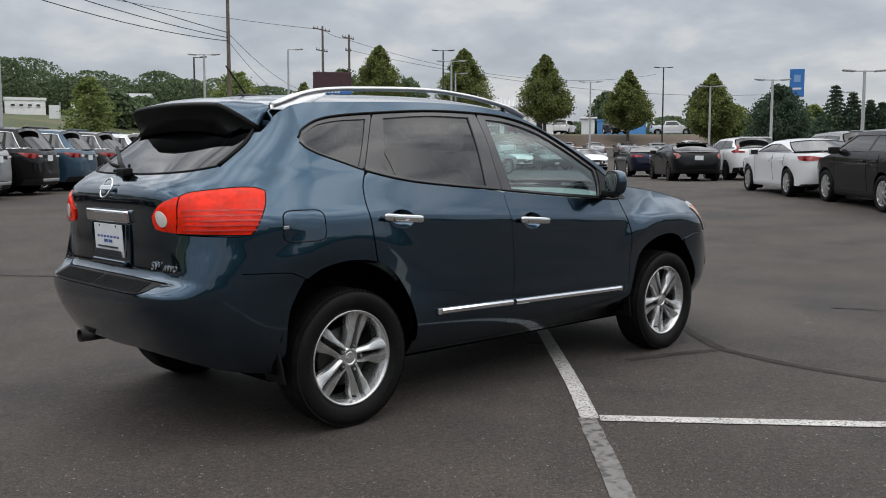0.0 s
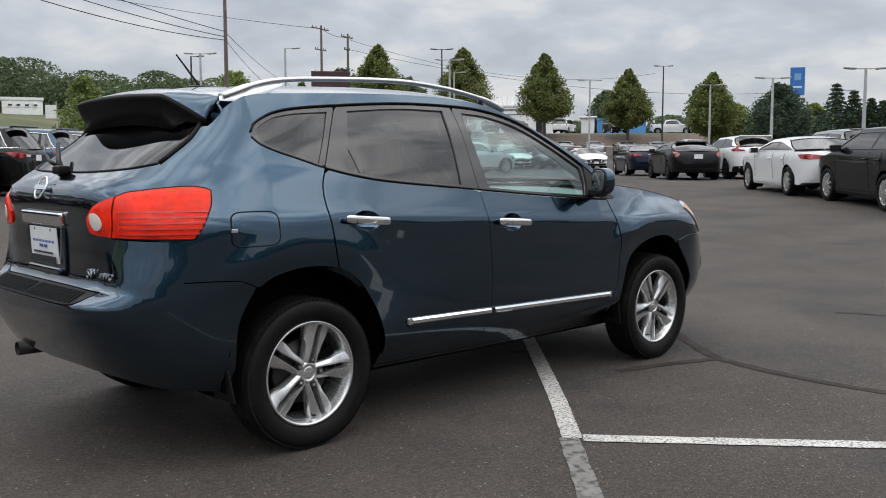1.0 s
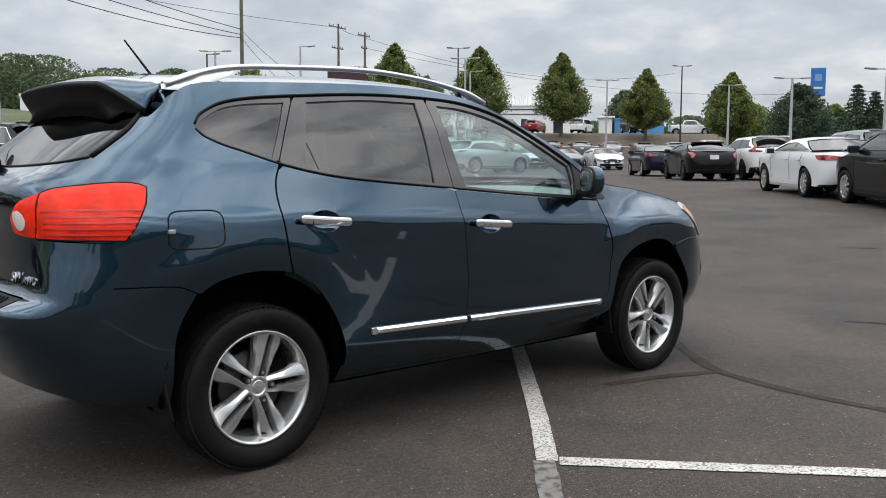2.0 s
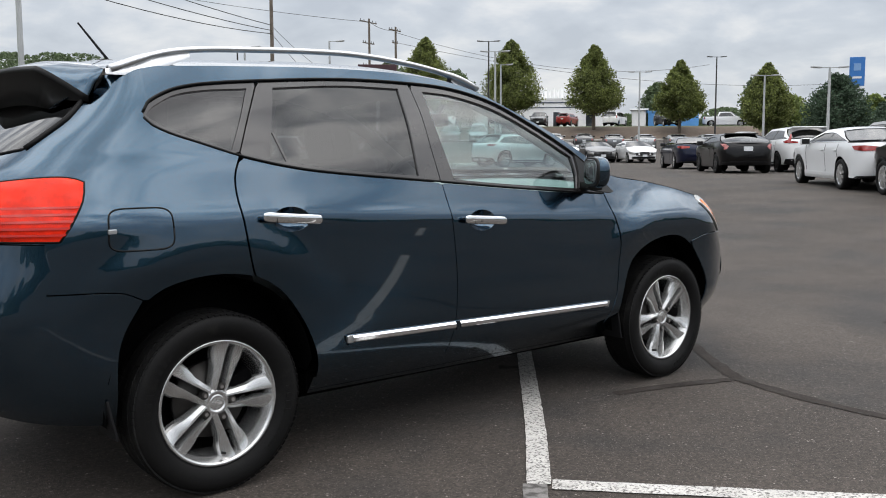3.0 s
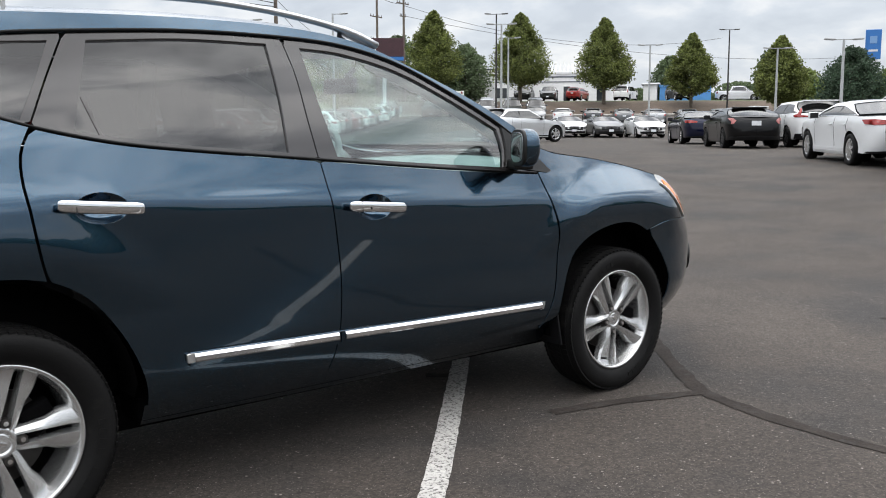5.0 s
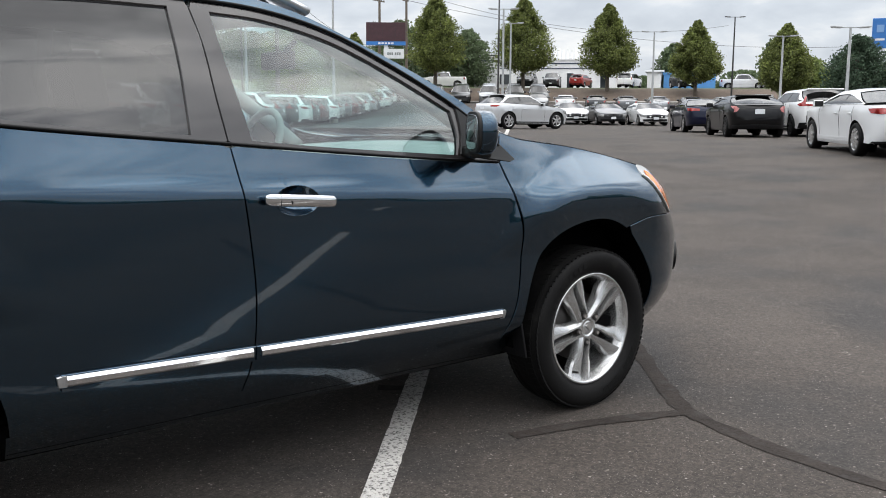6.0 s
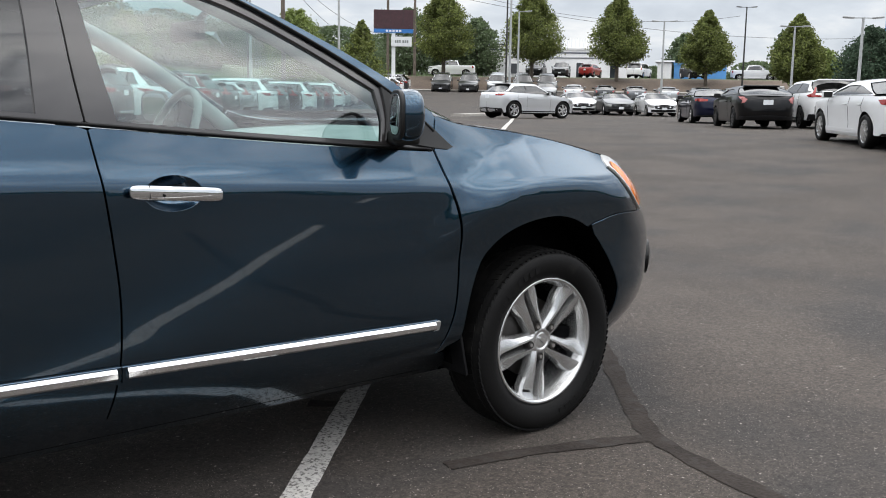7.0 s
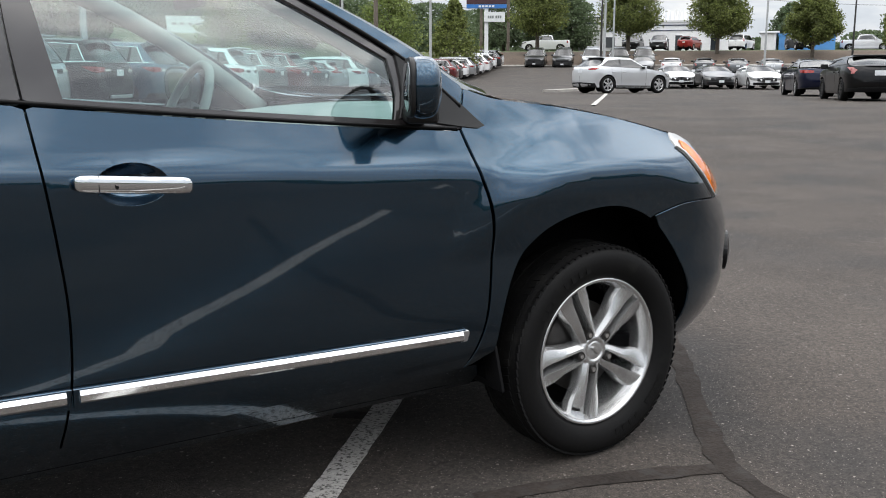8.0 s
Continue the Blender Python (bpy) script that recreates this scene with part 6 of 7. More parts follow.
KINDS = {
    # tail, nose, rear axle, front axle, half width, bonnet z at cowl, nose z, belt front, belt rear, roof z, cowl x, roof front x, roof rear x, rear glass base x, its z, tyre radius, tail z, lamp low, lamp high
    "sedan": dict(tail=-2.48, nose=2.38, ra=-1.415, fa=1.415, w=0.925, hood=0.98, nosez=0.74, bf=0.98, br=1.02, roof=1.37, cowl=0.98, rf=0.18, rr=-0.92, gx=-1.72, gz=1.06, tyre=0.335, tz=1.02, lamp=(0.85, 0.975)),
    "hatch": dict(tail=-2.20, nose=2.30, ra=-1.35, fa=1.35, w=0.90, hood=0.97, nosez=0.72, bf=0.97, br=1.05, roof=1.36, cowl=1.0, rf=0.2, rr=-1.05, gx=-1.92, gz=1.05, tyre=0.33, tz=1.0, lamp=(0.80, 0.95)),
    "crossover": dict(tail=-2.30, nose=2.30, ra=-1.33, fa=1.33, w=0.925, hood=1.05, nosez=0.86, bf=1.08, br=1.13, roof=1.58, cowl=0.98, rf=0.25, rr=-1.72, gx=-2.12, gz=1.16, tyre=0.355, tz=1.14, lamp=(0.98, 1.17)),
    "suv": dict(tail=-2.46, nose=2.46, ra=-1.41, fa=1.41, w=0.985, hood=1.12, nosez=0.96, bf=1.14, br=1.18, roof=1.78, cowl=1.06, rf=0.35, rr=-2.0, gx=-2.32, gz=1.17, tyre=0.37, tz=1.15, lamp=(0.955, 1.09)),
    "coupe_suv": dict(tail=-2.36, nose=2.44, ra=-1.4425, fa=1.4425, w=0.955, hood=1.06, nosez=0.86, bf=1.08, br=1.20, roof=1.64, cowl=0.78, rf=-0.05, rr=-1.45, gx=-2.08, gz=1.19, tyre=0.395, tz=1.17, lamp=(0.98, 1.14)),
    "van": dict(tail=-2.45, nose=2.55, ra=-1.5, fa=1.5, w=0.98, hood=1.08, nosez=0.86, bf=1.05, br=1.12, roof=1.75, cowl=1.35, rf=0.6, rr=-2.05, gx=-2.32, gz=1.12, tyre=0.35, tz=1.1, lamp=(0.9, 1.3)),
    "pickup": dict(tail=-2.95, nose=2.75, ra=-1.8, fa=1.8, w=1.0, hood=1.2, nosez=1.05, bf=1.22, br=1.25, roof=1.88, cowl=1.2, rf=0.55, rr=-0.85, gx=-1.05, gz=1.27, tyre=0.40, tz=1.26, lamp=(0.95, 1.2)),
}
# outlines of the tail lamps: along the shell from the rear axle's line, and height
TAIL_SHAPES = {
    "sedan": [(-0.32, 0.955), (-0.62, 0.968), (-0.92, 0.935), (-0.92, 0.868), (-0.62, 0.852), (-0.42, 0.868)],
    "hatch": [(-0.36, 0.985), (-0.62, 0.975), (-0.74, 0.90), (-0.66, 0.80), (-0.56, 0.79), (-0.58, 0.87)],
    "crossover": [(-0.34, 1.05), (-0.56, 1.13), (-0.60, 1.30), (-0.65, 1.30), (-0.66, 1.075), (-0.88, 1.05), (-0.88, 1.00), (-0.46, 0.995)],
    "suv": [(-0.34, 1.105), (-0.66, 1.095), (-0.82, 1.075), (-0.82, 0.985), (-0.64, 0.955), (-0.52, 0.99)],
    "coupe_suv": [(-0.30, 1.12), (-0.62, 1.13), (-0.80, 1.10), (-0.78, 1.04), (-0.50, 1.03)],
    "van": [(-0.40, 0.95), (-0.42, 1.30), (-0.54, 1.32), (-0.58, 0.93)],
    "pickup": [(-0.42, 0.95), (-0.44, 1.20), (-0.56, 1.20), (-0.60, 0.95)],
}
TYPE_SHELLS = {}


def shell_of(kind):
    if kind in TYPE_SHELLS:
        return TYPE_SHELLS[kind]
    k = KINDS[kind]
    w, belt, roof = k["w"], (k["bf"] + k["br"]) / 2, k["roof"]
    boxy = kind in ("suv", "crossover", "van", "coupe_suv")
    zs = [0.15, 0.3, 0.5, 0.7, k["tz"] - 0.04, k["tz"] + 0.03]
    xs = [k["tail"] + 0.22, k["tail"] + 0.07, k["tail"], k["tail"] + 0.01, k["tail"] + 0.06, k["tail"] + 0.10]
    if boxy:
        zs += [roof - 0.08, roof + 0.1]
        xs += [k["rr"] - 0.06, k["rr"]]
    else:
        zs += [roof + 0.1]
        xs += [k["tail"] + 0.12]
    s = Shell(half=([0.12, 0.25, 0.45, 0.62, belt - 0.16, belt, belt + 0.12, roof - 0.06, roof + 0.1], [w * 0.88, w * 0.955, w * 0.962, w * 0.985, w, w * 0.96, w * 0.90, w * 0.70, w * 0.6]),
              rear=(zs, xs), front=([0.15, 0.3, 0.55, k["nosez"], k["hood"], roof], [k["nose"] - 0.15, k["nose"] - 0.03, k["nose"], k["nose"] - 0.07, k["nose"] - 0.45, k["nose"] - 0.5]),
              back_at=k["ra"] - 0.18, front_at=k["fa"] + 0.30, bumps=[(k["ra"], 0.35, 0.46, 0.02), (k["fa"], 0.35, 0.46, 0.02)])
    TYPE_SHELLS[kind] = s
    return s


def arc(cx, cz, r, a0, a1, n=10):
    return [(cx + r * math.cos(radians(a0 + (a1 - a0) * i / n)), cz + r * math.sin(radians(a0 + (a1 - a0) * i / n))) for i in range(n + 1)]


MESHES = {}


def kept(key, make):
    """The same mesh for alike parts of alike cars; the material is set on the object."""
    if key not in MESHES:
        got = make()
        if isinstance(got, bmesh.types.BMesh):
            me = bpy.data.meshes.new("shared")
            got.to_mesh(me)
            got.free()
            got = me
        got.materials.append(None)
        MESHES[key] = got
    return MESHES[key]


def shared_part(name, key, make, material, parent, m=None, label=""):
    ob = new(name, kept(key, make))
    ob.material_slots[0].link = "OBJECT"
    ob.material_slots[0].material = material
    ob.parent = parent
    if m is not None:
        ob.matrix_basis = m
    if label:
        ob["label"] = label
    return ob


def spokes_mesh(n, r):
    bm = bmesh.new()
    wide = 0.092 if n < 8 else 0.055
    for k in range(n):
        box((wide, 0.03, r - 0.03), bm=bm, turn=Matrix.Rotation(2 * math.pi * k / n, 4, "Y") @ Matrix.Translation((0, -0.085, r / 2)), at=(0, 0, 0))
    bmesh.ops.create_cone(bm, cap_ends=True, segments=14, radius1=0.07, radius2=0.06, depth=0.04, matrix=Matrix.Translation((0, -0.085, 0)) @ Matrix.Rotation(radians(90), 4, "X"))
    return bm


def road_car(kind, colour, label, x, y, turn, dark_rim=False, category="car", plates=True, group=""):
    k, S = KINDS[kind], shell_of(kind)
    car = thing({"sedan": "sedan", "hatch": "hatchback", "crossover": "crossover", "suv": "suv", "coupe_suv": "crossover", "van": "minivan", "pickup": "pickup_truck"}[kind], label, category, on_ground(x, y, turn), group)
    paint = car_paint(colour)
    tyre, roof = k["tyre"], k["roof"]
    st = 0.10
    front_u, back_u = S.xb + S.kb * math.pi / 2 - 0.005, S.xa - S.ka + 0.005
    belt = [(k["cowl"], k["bf"]), ((k["cowl"] + k["gx"]) / 2, (k["bf"] + k["br"]) / 2), (max(k["gx"], back_u), k["br"])]
    tail_line = [(max(k["gx"], back_u), k["br"]), (min(k["gx"] - 0.2, (k["gx"] + back_u) / 2), k["tz"]), (back_u, k["tz"])] if kind in ("sedan", "hatch", "pickup") else [(max(k["gx"], back_u + 0.3), k["br"]), (back_u, k["gz"])]

    def body_mesh():
        ra, fa, R = k["ra"], k["fa"], tyre + 0.055
        low = [(back_u, 0.30), (ra - R - 0.12, 0.27), (ra - R, 0.28)], arc(ra, tyre, R, 188, -8), [(ra + R, 0.28), (fa - R, 0.26)], arc(fa, tyre, R, 188, -8), [(fa + R, 0.28), (fa + R + 0.15, 0.24), (front_u, 0.26)]
        top = [(front_u, 0.26), (front_u, k["nosez"] - 0.06)], [(front_u, k["nosez"] - 0.06), (S.xb + 0.25, k["nosez"] + 0.06), (S.xb - 0.2, k["hood"] - 0.08), (k["cowl"], k["bf"])], belt, tail_line, [(back_u, tail_line[-1][1]), (back_u, 0.30)]
        loop = outline(*low, *top, step=st)
        pieces = [skin(S, loop, side=s, depth=0, grid=0.16) for s in (1, -1)]
        # cabin frame with window openings
        cab = outline([(k["cowl"], k["bf"]), (k["rf"], roof - 0.07)], [(k["rf"], roof - 0.07), ((k["rf"] + k["rr"]) / 2, roof - 0.045), (k["rr"], roof - 0.09)], [(k["rr"], roof - 0.09), (k["gx"], k["gz"])], belt[::-1], step=st)
        for s in (1, -1):
            pieces.append(skin(S, cab, side_glass(), side=s, depth=0, grid=0.2))
        edge = [S.at(u, z) for u, z in curve([(k["rf"], roof - 0.07), ((k["rf"] + k["rr"]) / 2, roof - 0.045), (k["rr"], roof - 0.09)], 0.2)]
        pieces.append(bridge(edge, 0.05, np.linspace(0.10, -0.08, len(edge)), 10, 2.6))
        edge = [S.at(u, z) for u, z in curve([(k["cowl"], k["bf"]), (S.xb - 0.2, k["hood"] - 0.08), (S.xb + 0.25, k["nosez"] + 0.06), (S.xb + 0.62, k["nosez"] - 0.03)], 0.15)]
        pieces.append(bridge(edge, np.linspace(0.07, 0.02, len(edge)), np.linspace(0.2, 0.05, len(edge)), 10, 2.4))
        if kind in ("sedan", "hatch", "pickup"):
            edge = [S.at(u, z) for u, z in curve(tail_line, 0.12)][:-1]
            pieces.append(bridge(edge, 0.02, np.linspace(-0.08, -0.02, len(edge)), 10, 2.4))
        return joined(*pieces)

    def side_glass():
        loop = outline([(k["cowl"] - 0.10, k["bf"] + 0.035), (k["rf"] + 0.02, roof - 0.13)], [(k["rf"] + 0.02, roof - 0.13), ((k["rf"] + k["rr"]) / 2, roof - 0.115), (k["rr"] + 0.10, roof - 0.16)], [(k["rr"] + 0.10, roof - 0.16), (k["gx"] + (0.30 if kind != "pickup" else 0.14), k["gz"] + 0.06)], shift(belt[::-1], 0, 0.03)[0:1] + shift(belt[::-1], -0.04, 0.03)[1:], step=st)
        return shrunk(loop, 0.01)

    shared_part("body", (kind, "body"), body_mesh, paint, car)
    for s in (1, -1):
        glass_ob = shared_part("side_glass", (kind, "glass", s), lambda: skin(S, shrunk(side_glass(), -0.006), side=s, off=-0.01, depth=0, grid=0.3), CAR_GLASS, car)
        if kind != "pickup":
            mid_x = (k["cowl"] + k["gx"]) / 2 - 0.1
            for px in ((mid_x, mid_x - 0.95) if kind in ("suv", "van", "crossover") else (mid_x,)):
                shared_part("pillar", (kind, "pillar", s, round(px, 2)), lambda: skin(S, outline([(px, k["bf"] + 0.02), (px + 0.09, k["bf"] + 0.02)], [(px + 0.07, roof - 0.12), (px - 0.01, roof - 0.12)], step=st), side=s, off=-0.004, depth=0.01, grid=0.3), TRIM, glass_ob)
        shared_part("window_trim", (kind, "trim", s), lambda: tube([tuple(S.at(u, z + 0.028) * (1, s, 1)) for u, z in curve(belt, 0.2)], 0.011, 5), CHROME if kind in ("suv", "sedan") else TRIM, glass_ob)
        mirror_ob = shared_part("door_mirror", (kind, "mirror", s), lambda: box((0.12, 0.22, 0.15), (k["cowl"] - 0.28, -s * (k["w"] + 0.08), k["bf"] + 0.06), None, 0.04, 3), paint, car)
        shared_part("mirror_glass", (kind, "mirror_glass", s), lambda: box((0.012, 0.185, 0.12), (k["cowl"] - 0.341, -s * (k["w"] + 0.08), k["bf"] + 0.06), None, 0.004), TRIM, mirror_ob)
        shared_part("tail_light", (kind, "tail", s), lambda: skin(S, outline(*[[(S.xa + a, b), (S.xa + c, d)] for (a, b), (c, d) in zip(TAIL_SHAPES[kind], TAIL_SHAPES[kind][1:] + TAIL_SHAPES[kind][:1])], step=0.06), side=s, off=0.008, depth=0.012, grid=0.08, dome=0.012), HATCH_RED if kind == "hatch" else CAR_RED, car)
        shared_part("headlight", (kind, "head", s), lambda: skin(S, outline([(S.xb + 0.02, k["nosez"] + 0.02), (S.xb + 0.55, k["nosez"] - 0.06)], [(S.xb + 0.55, k["nosez"] - 0.06), (S.xb + 0.52, k["nosez"] - 0.19)], [(S.xb + 0.52, k["nosez"] - 0.19), (S.xb + 0.15, k["nosez"] - 0.13), (S.xb + 0.02, k["nosez"] + 0.02)], step=0.08), side=s, off=0.008, depth=0.012, grid=0.1), HEAD_GLASS, car)
        shared_part("sill", (kind, "sill", s), lambda: skin(S, outline([(k["ra"] + tyre + 0.05, 0.36), (k["fa"] - tyre - 0.05, 0.34)], [(k["fa"] - tyre - 0.05, 0.34), (k["fa"] - tyre - 0.05, 0.20)], [(k["fa"] - tyre - 0.05, 0.20), (k["ra"] + tyre + 0.05, 0.21)], step=st), side=s, off=0.006, depth=0.02, grid=0.2), PLASTIC if kind in ("crossover", "suv", "coupe_suv") else paint, car)
        if kind != "pickup":
            doors = (k["cowl"] - 0.10, (k["cowl"] + k["gx"]) / 2 - 0.06, max((k["cowl"] + k["gx"]) / 2 - 1.0, k["ra"] + 0.16))
            for q, dx in enumerate(doors):
                low = 0.36 if q < 2 else tyre + 0.36
                shared_part("door_seam", (kind, "seam", s, q), lambda: tube([tuple(S.at(dx + (0.06 * (z - 0.5) if q == 2 else 0.0), z) * (1, s, 1)) for z in np.linspace(low, k["bf"] + 0.01, 7)], 0.0045, 4), SEAL, car)
            for q, dx in enumerate((doors[1] + 0.16, doors[2] + 0.14)):
                z = k["bf"] - 0.13
                shared_part("door_handle", (kind, "handle", s, q), lambda: box((0.19, 0.035, 0.032), tuple(S.at(dx, z) * (1, s, 1) + np.array((0, -0.014 * s, 0))), None, 0.012, 2), CHROME if kind == "suv" else paint, car)
        for ax in (k["ra"], k["fa"]):
            shared_part("arch_liner", (kind, "liner"), lambda: box((tyre * 2.25, 0.28, tyre * 1.9), (0, 0, 0), None, 0.2, 3), UNDER, car, pose(ax, -s * (k["w"] - 0.26), tyre + 0.06))
            w = new("wheel")
            w.parent = car
            w.matrix_basis = pose(ax, -s * (k["w"] - 0.115), tyre - 0.004, 0, 0, 0 if s > 0 else 180)
            shared_part("tyre", (tyre, "tyre"), lambda: lathe([(tyre * 0.66, -0.085), (tyre * 0.74, -0.108), (tyre * 0.92, -0.110), (tyre * 0.985, -0.09), (tyre, -0.05), (tyre, 0.05), (tyre * 0.98, 0.1), (tyre * 0.6, 0.1)], 28), RUBBER, w)
            shared_part("rim", (tyre, "rim"), lambda: lathe([(tyre * 0.56, 0.02), (tyre * 0.60, -0.06), (tyre * 0.68, -0.088), (tyre * 0.69, -0.094), (tyre * 0.66, -0.094), (tyre * 0.61, -0.075)], 28), TRIM if dark_rim else ALLOY, w)
            shared_part("spokes", (tyre, "spokes"), lambda: spokes_mesh(6 if tyre > 0.36 else 10, tyre * 0.66), TRIM if dark_rim else ALLOY, w)
            shared_part("wheel_back", (tyre, "back"), lambda: lathe([(0.0, -0.03), (tyre * 0.6, -0.03)], 20), UNDER, w)
        if kind == "suv":
            ring = side_glass()
            shared_part("chrome_surround", (kind, "surround", s), lambda: tube([tuple(S.at(u, z) * (1, s, 1)) for u, z in ring + ring[:1]], 0.013, 5), CHROME, glass_ob)
            shared_part("reverse_light", (kind, "reverse", s), lambda: box((0.03, 0.20, 0.055), (float(S.rear(1.02)) + 0.016, -s * 0.50, 1.015), None, 0.008), WHITE_LENS, car)
    if kind == "suv":
        shared_part("tailgate_bar", (kind, "bar"), lambda: box((0.03, 0.78, 0.10), (float(S.rear(1.0)) + 0.012, 0, 1.0), None, 0.01), TRIM, car)
        shared_part("skid_plate", (kind, "skid"), lambda: box((0.05, 0.95, 0.085), (float(S.rear(0.40)) + 0.006, 0, 0.40), None, 0.02), SILVER, car)
    # screens
    def front_screen():
        edge = [S.at(u, z) for u, z in curve([(k["rf"], roof - 0.075), (k["cowl"], k["bf"] + 0.005)], 0.2)]
        return bridge([(p[0], p[1] + 0.03, p[2]) for p in edge], 0.04, np.linspace(0.10, 0.2, len(edge)), 10, 2.4)

    def rear_screen():
        edge = [S.at(u, z) for u, z in curve([(k["rr"], roof - 0.095), (k["gx"], k["gz"] + 0.005)], 0.2)]
        return bridge([(p[0], p[1] + 0.03, p[2]) for p in edge], np.linspace(0.045, 0.02, len(edge)), np.linspace(-0.08, -0.10, len(edge)), 10, 2.4)

    shared_part("windscreen", (kind, "front_screen"), front_screen, CAR_GLASS, car)
    shared_part("rear_window", (kind, "rear_screen"), rear_screen, CAR_GLASS, car)
    if kind in ("suv", "crossover", "hatch", "van", "coupe_suv"):
        shared_part("spoiler", (kind, "spoiler"), lambda: box((0.18, k["w"] * 1.24, 0.045), (k["rr"] - 0.10, 0, roof - 0.035), Matrix.Rotation(radians(4), 4, "Y"), 0.018), paint, car)
    shared_part("cabin", (kind, "cabin"), lambda: box((k["cowl"] - k["gx"] - 0.5, k["w"] * 1.3, 0.30), ((k["cowl"] + k["gx"]) / 2, 0, k["bf"] - 0.10), None, 0.05), CABIN_DARK, car)
    shared_part("under_body", (kind, "under"), lambda: box((k["nose"] - k["tail"] - 0.7, k["w"] * 1.3, 0.5), ((k["nose"] + k["tail"]) / 2, 0, 0.50), None, 0.05), UNDER, car)
    skirt = {"sedan": 0.355, "coupe_suv": 0.50, "suv": 0.46, "crossover": 0.50}.get(kind, 0.42)
    shared_part("rear_valance", (kind, "rv"), lambda: joined(*[skin(S, outline([(S.xa - 0.45, skirt - 0.04), (back_u, skirt)], [(back_u, skirt), (back_u, 0.27)], [(back_u, 0.27), (S.xa - 0.40, 0.28)], step=st), side=s, off=0.008, depth=0.012, grid=0.2) for s in (1, -1)]), PLASTIC, car)
    shared_part("lower_grille", (kind, "lg"), lambda: joined(*[skin(S, outline([(S.xb + 0.34, 0.41), (front_u, 0.44)], [(front_u, 0.44), (front_u, 0.28)], [(front_u, 0.28), (S.xb + 0.36, 0.28)], step=st), side=s, off=0.008, depth=0.012, grid=0.2) for s in (1, -1)]), PLASTIC, car)
    shared_part("grille", (kind, "grille"), lambda: joined(*[skin(S, outline([(S.xb + 0.48, k["nosez"] - 0.06), (front_u, k["nosez"] - 0.05)], [(front_u, k["nosez"] - 0.05), (front_u, k["nosez"] - 0.27)], [(front_u, k["nosez"] - 0.27), (S.xb + 0.56, k["nosez"] - 0.24)], step=st), side=s, off=0.008, depth=0.012, grid=0.2) for s in (1, -1)]), TRIM, car)
    if plates:
        z = (k["lamp"][0] + k["lamp"][1]) / 2 - 0.06 if kind not in ("crossover",) else 0.88
        shared_part("rear_plate", (kind, "plate"), lambda: box((0.012, 0.30, 0.15), (float(S.rear(z)) - 0.006, 0, z), None, 0.004), PLATE_WHITE, car)
        shared_part("front_plate", (kind, "fplate"), lambda: box((0.012, 0.30, 0.14), (float(S.front(0.45)) + 0.008, 0, 0.47)), PLATE_WHITE, car)
    return car


H = 47
# the near row, tails towards the aisle
def from_left_rear(x, y, kind, turn):
    """Where a car's middle stands when its left rear wheel stands at x, y."""
    k = KINDS[kind]
    f, r = Vector((math.cos(radians(turn)), math.sin(radians(turn)))), Vector((math.sin(radians(turn)), -math.cos(radians(turn))))
    p = Vector((x, y)) - f * k["ra"] + r * (k["w"] - 0.06)
    return p.x, p.y


ROW = "cars parked in the near row"
for kind, colour, label, x, y, dark in (("crossover", "black", "black crossover parked in the row with alloy wheels", 14.15, 2.61, False), ("sedan", "pearl", "pearl white sedan with red tail lights parked in the row", 17.07, 5.95, False), ("hatch", "black", "glossy black hatchback with a rear wing parked in the row", 24.74, 14.13, True),
                                        ("crossover", "white", "white crossover with tall red tail lights parked in the row", 27.08, 13.2, True), ("sedan", "blue", "dark blue sedan with red tail lights parked in the row", 30.04, 19.63, False), ("crossover", "steel", "grey crossover parked behind the white sedan", 20.8, 6.6, False),
                                        ("sedan", "silver", "silver sedan parked in the farther row", 38.5, 20.5, False), ("crossover", "white", "white crossover parked in the farther row", 40.5, 18.8, False), ("crossover", "silver", "silver crossover parked in the farther row", 24.5, 6.0, False)):
    px, py = from_left_rear(x, y, kind, H - 1)
    road_car(kind, colour, label, px, py, H - 1, dark, group=ROW)
# the silver crossover standing across the aisle
mx, my = 30.15, 29.18
road_car("coupe_suv", "platinum", "silver coupe-like crossover standing across the aisle", mx, my, -6.5, group="")
# rows that face the aisle
FACING = "cars facing the aisle"
for kind, colour, label, x, y in (("sedan", "white", "white sedan facing the aisle", 42.23, 37.0), ("sedan", "grey", "dark grey sedan facing the aisle", 43.02, 34.61), ("hatch", "white", "white compact car facing the aisle", 43.87, 32.0)):
    road_car(kind, colour, label, x + 2.3 * 0.68, y + 2.3 * 0.73, H + 186, group=FACING)
BANK = "cars parked along the bank"
for kind, colour, label, x, y in (("hatch", "white", "white compact car parked along the bank", 59.5, 53.7), ("hatch", "grey", "dark grey compact car parked along the bank", 61.0, 51.4), ("hatch", "steel", "grey compact car parked along the bank", 61.6, 48.4), ("hatch", "silver", "silver compact car parked along the bank", 62.4, 45.6), ("hatch", "grey", "dark grey compact car parked along the bank", 63.4, 42.9), ("hatch", "silver", "silver compact car parked along the bank", 64.3, 40.3), ("crossover", "white", "white crossover parked along the bank", 65.5, 37.6), ("sedan", "steel", "grey sedan parked along the bank", 66.5, 35.0)):
    road_car(kind, colour, label, x + 1.6, y + 1.6, H - 4, group=BANK)
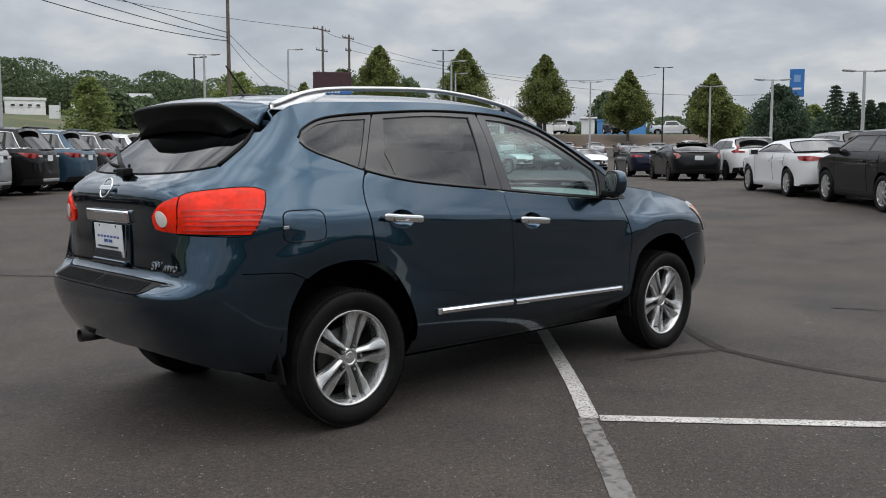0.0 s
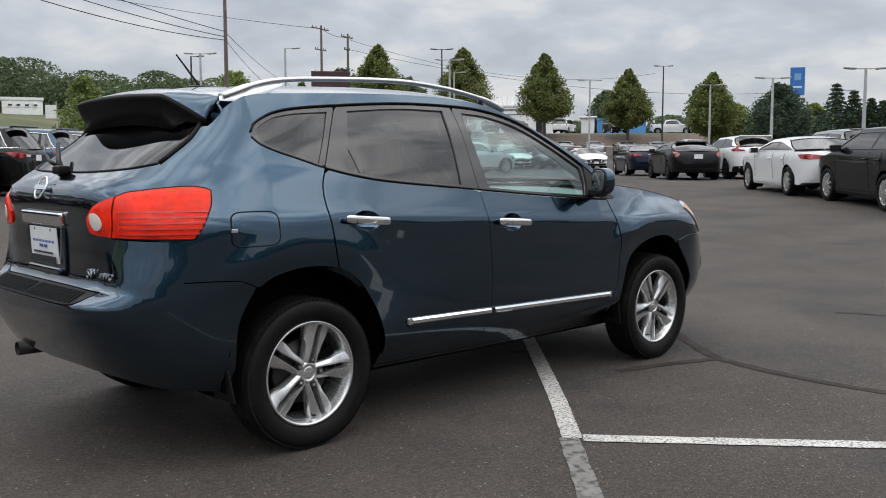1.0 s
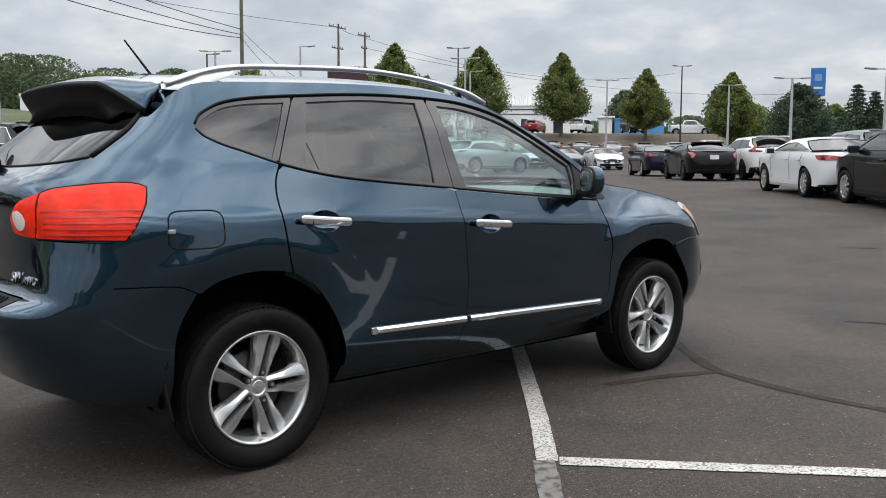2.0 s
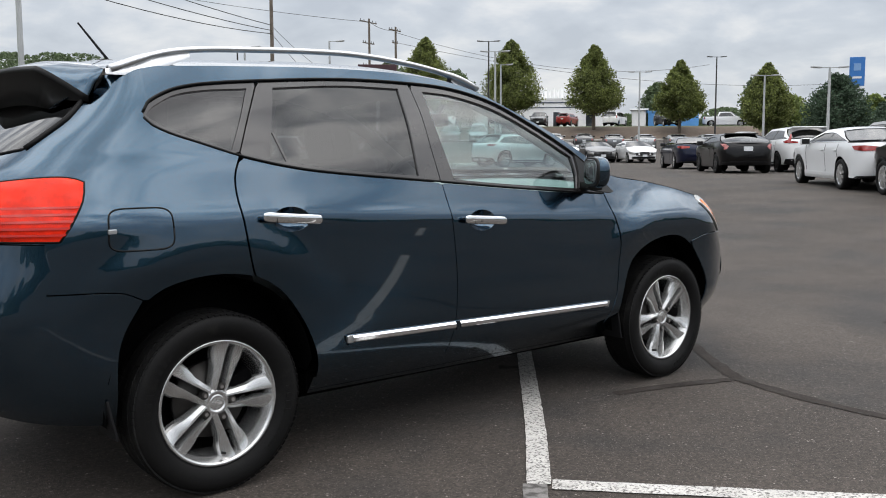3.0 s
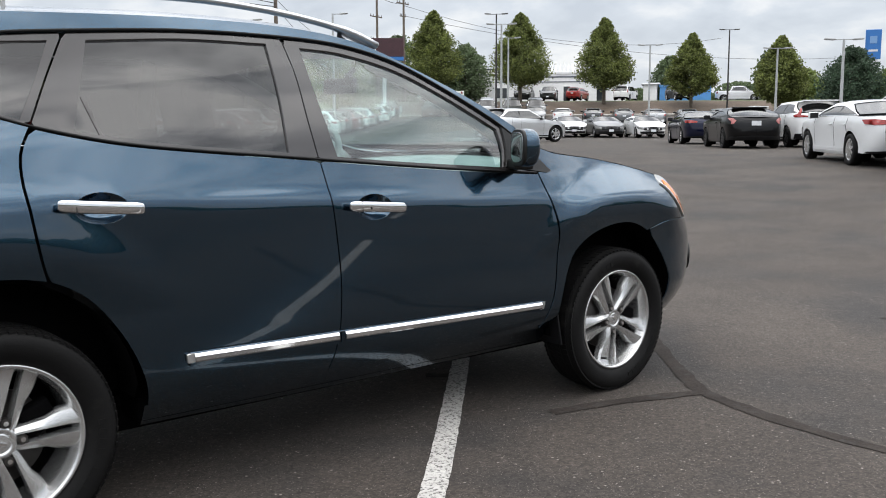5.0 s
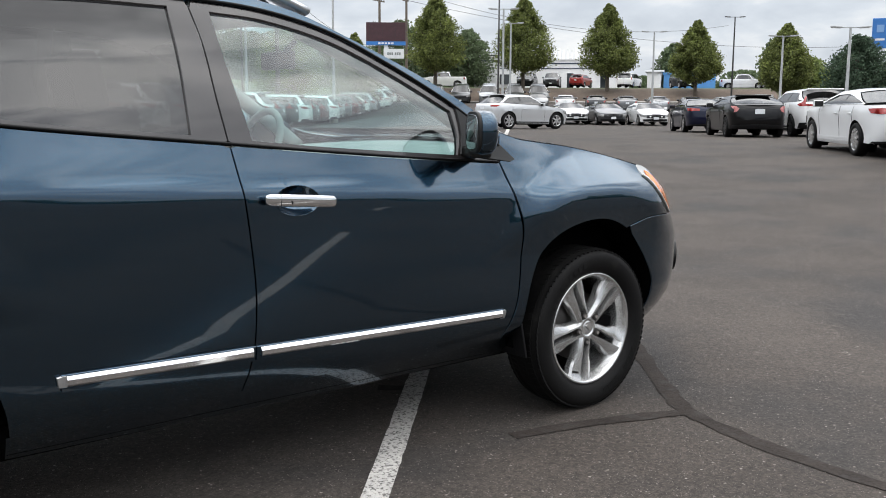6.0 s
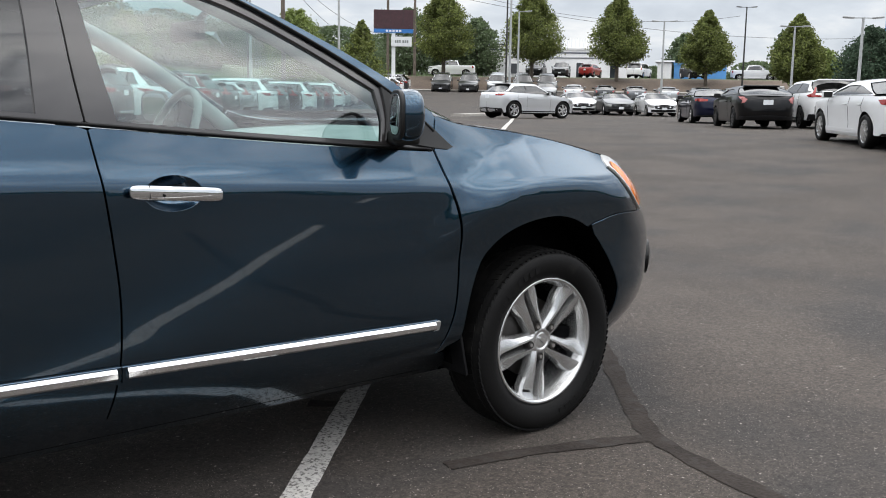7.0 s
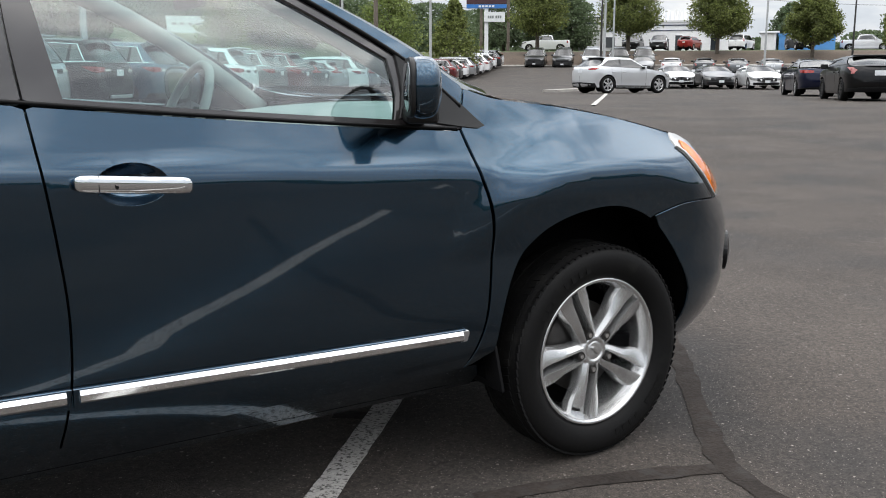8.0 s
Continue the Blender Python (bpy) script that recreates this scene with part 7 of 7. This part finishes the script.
for kind, colour, label, x, y in (("suv", "grey", "dark grey suv facing out from the bank", 58.3, 71.1), ("suv", "grey", "dark grey suv facing out from the bank", 60.4, 69.3), ("suv", "silver", "silver suv facing out from the bank", 62.6, 67.4), ("suv", "grey", "dark grey suv facing out from the bank", 64.5, 65.6), ("suv", "steel", "grey suv facing out from the bank", 66.3, 63.9), ("hatch", "steel", "grey compact car in front of the bank row", 59.9, 57.6)):
    road_car(kind, colour, label, x + 1.2, y + 1.2, H + 180, group=BANK)
# the long row along the grass, tails towards the lot
LONG = "cars parked in a long row along the grass"
# the first six stand out of view, added to darken the tailgate's reflection
tones = ["black", "grey", "black", "grey", "black", "white", "silver", "black", "teal", "grey", "white", "steel", "maroon", "grey", "silver", "white", "steel", "black", "white", "grey", "maroon", "white", "silver", "steel", "maroon", "grey", "white", "silver", "grey", "white", "white", "silver", "white", "grey", "white"]
for i, tone_name in enumerate(tones):
    s = -16.52 + 2.72 * i
    kind = "suv" if i < 12 or i % 3 == 0 else "crossover"
    x, y = 3.45 + s * math.cos(radians(46)), 18.5 + s * math.sin(radians(46))
    x, y = x + 2.4 * math.cos(radians(136)), y + 2.4 * math.sin(radians(136))
    road_car(kind, tone_name, "%s %s parked tail out along the grass" % ({"teal": "blue", "steel": "grey"}.get(tone_name, tone_name), "suv" if kind == "suv" else "crossover"), x, y, 136, group=LONG)
# behind the bank
BEHIND = "cars behind the bank"
for kind, colour, label, x, y, turn in (("crossover", "red", "red crossover parked behind the bank", 81.9, 72.0, H - 22), ("van", "white", "white minivan parked behind the bank", 85.7, 67.6, H - 24), ("suv", "black", "black suv parked behind the bank", 77.4, 76.7, H + 168), ("suv", "grey", "dark grey suv parked behind the bank", 79.6, 74.6, H + 172), ("pickup", "white", "white pickup truck parked behind the bank", 68.2, 81.9, H + 92), ("suv", "black", "black suv beside the blue shed", 89.5, 62.7, H + 190), ("pickup", "white", "white pickup truck behind the bank", 100.4, 61.4, H - 107)):
    road_car(kind, colour, label, x + 3.0 * ALONG.x, y + 3.0 * ALONG.y, turn, group=BEHIND)
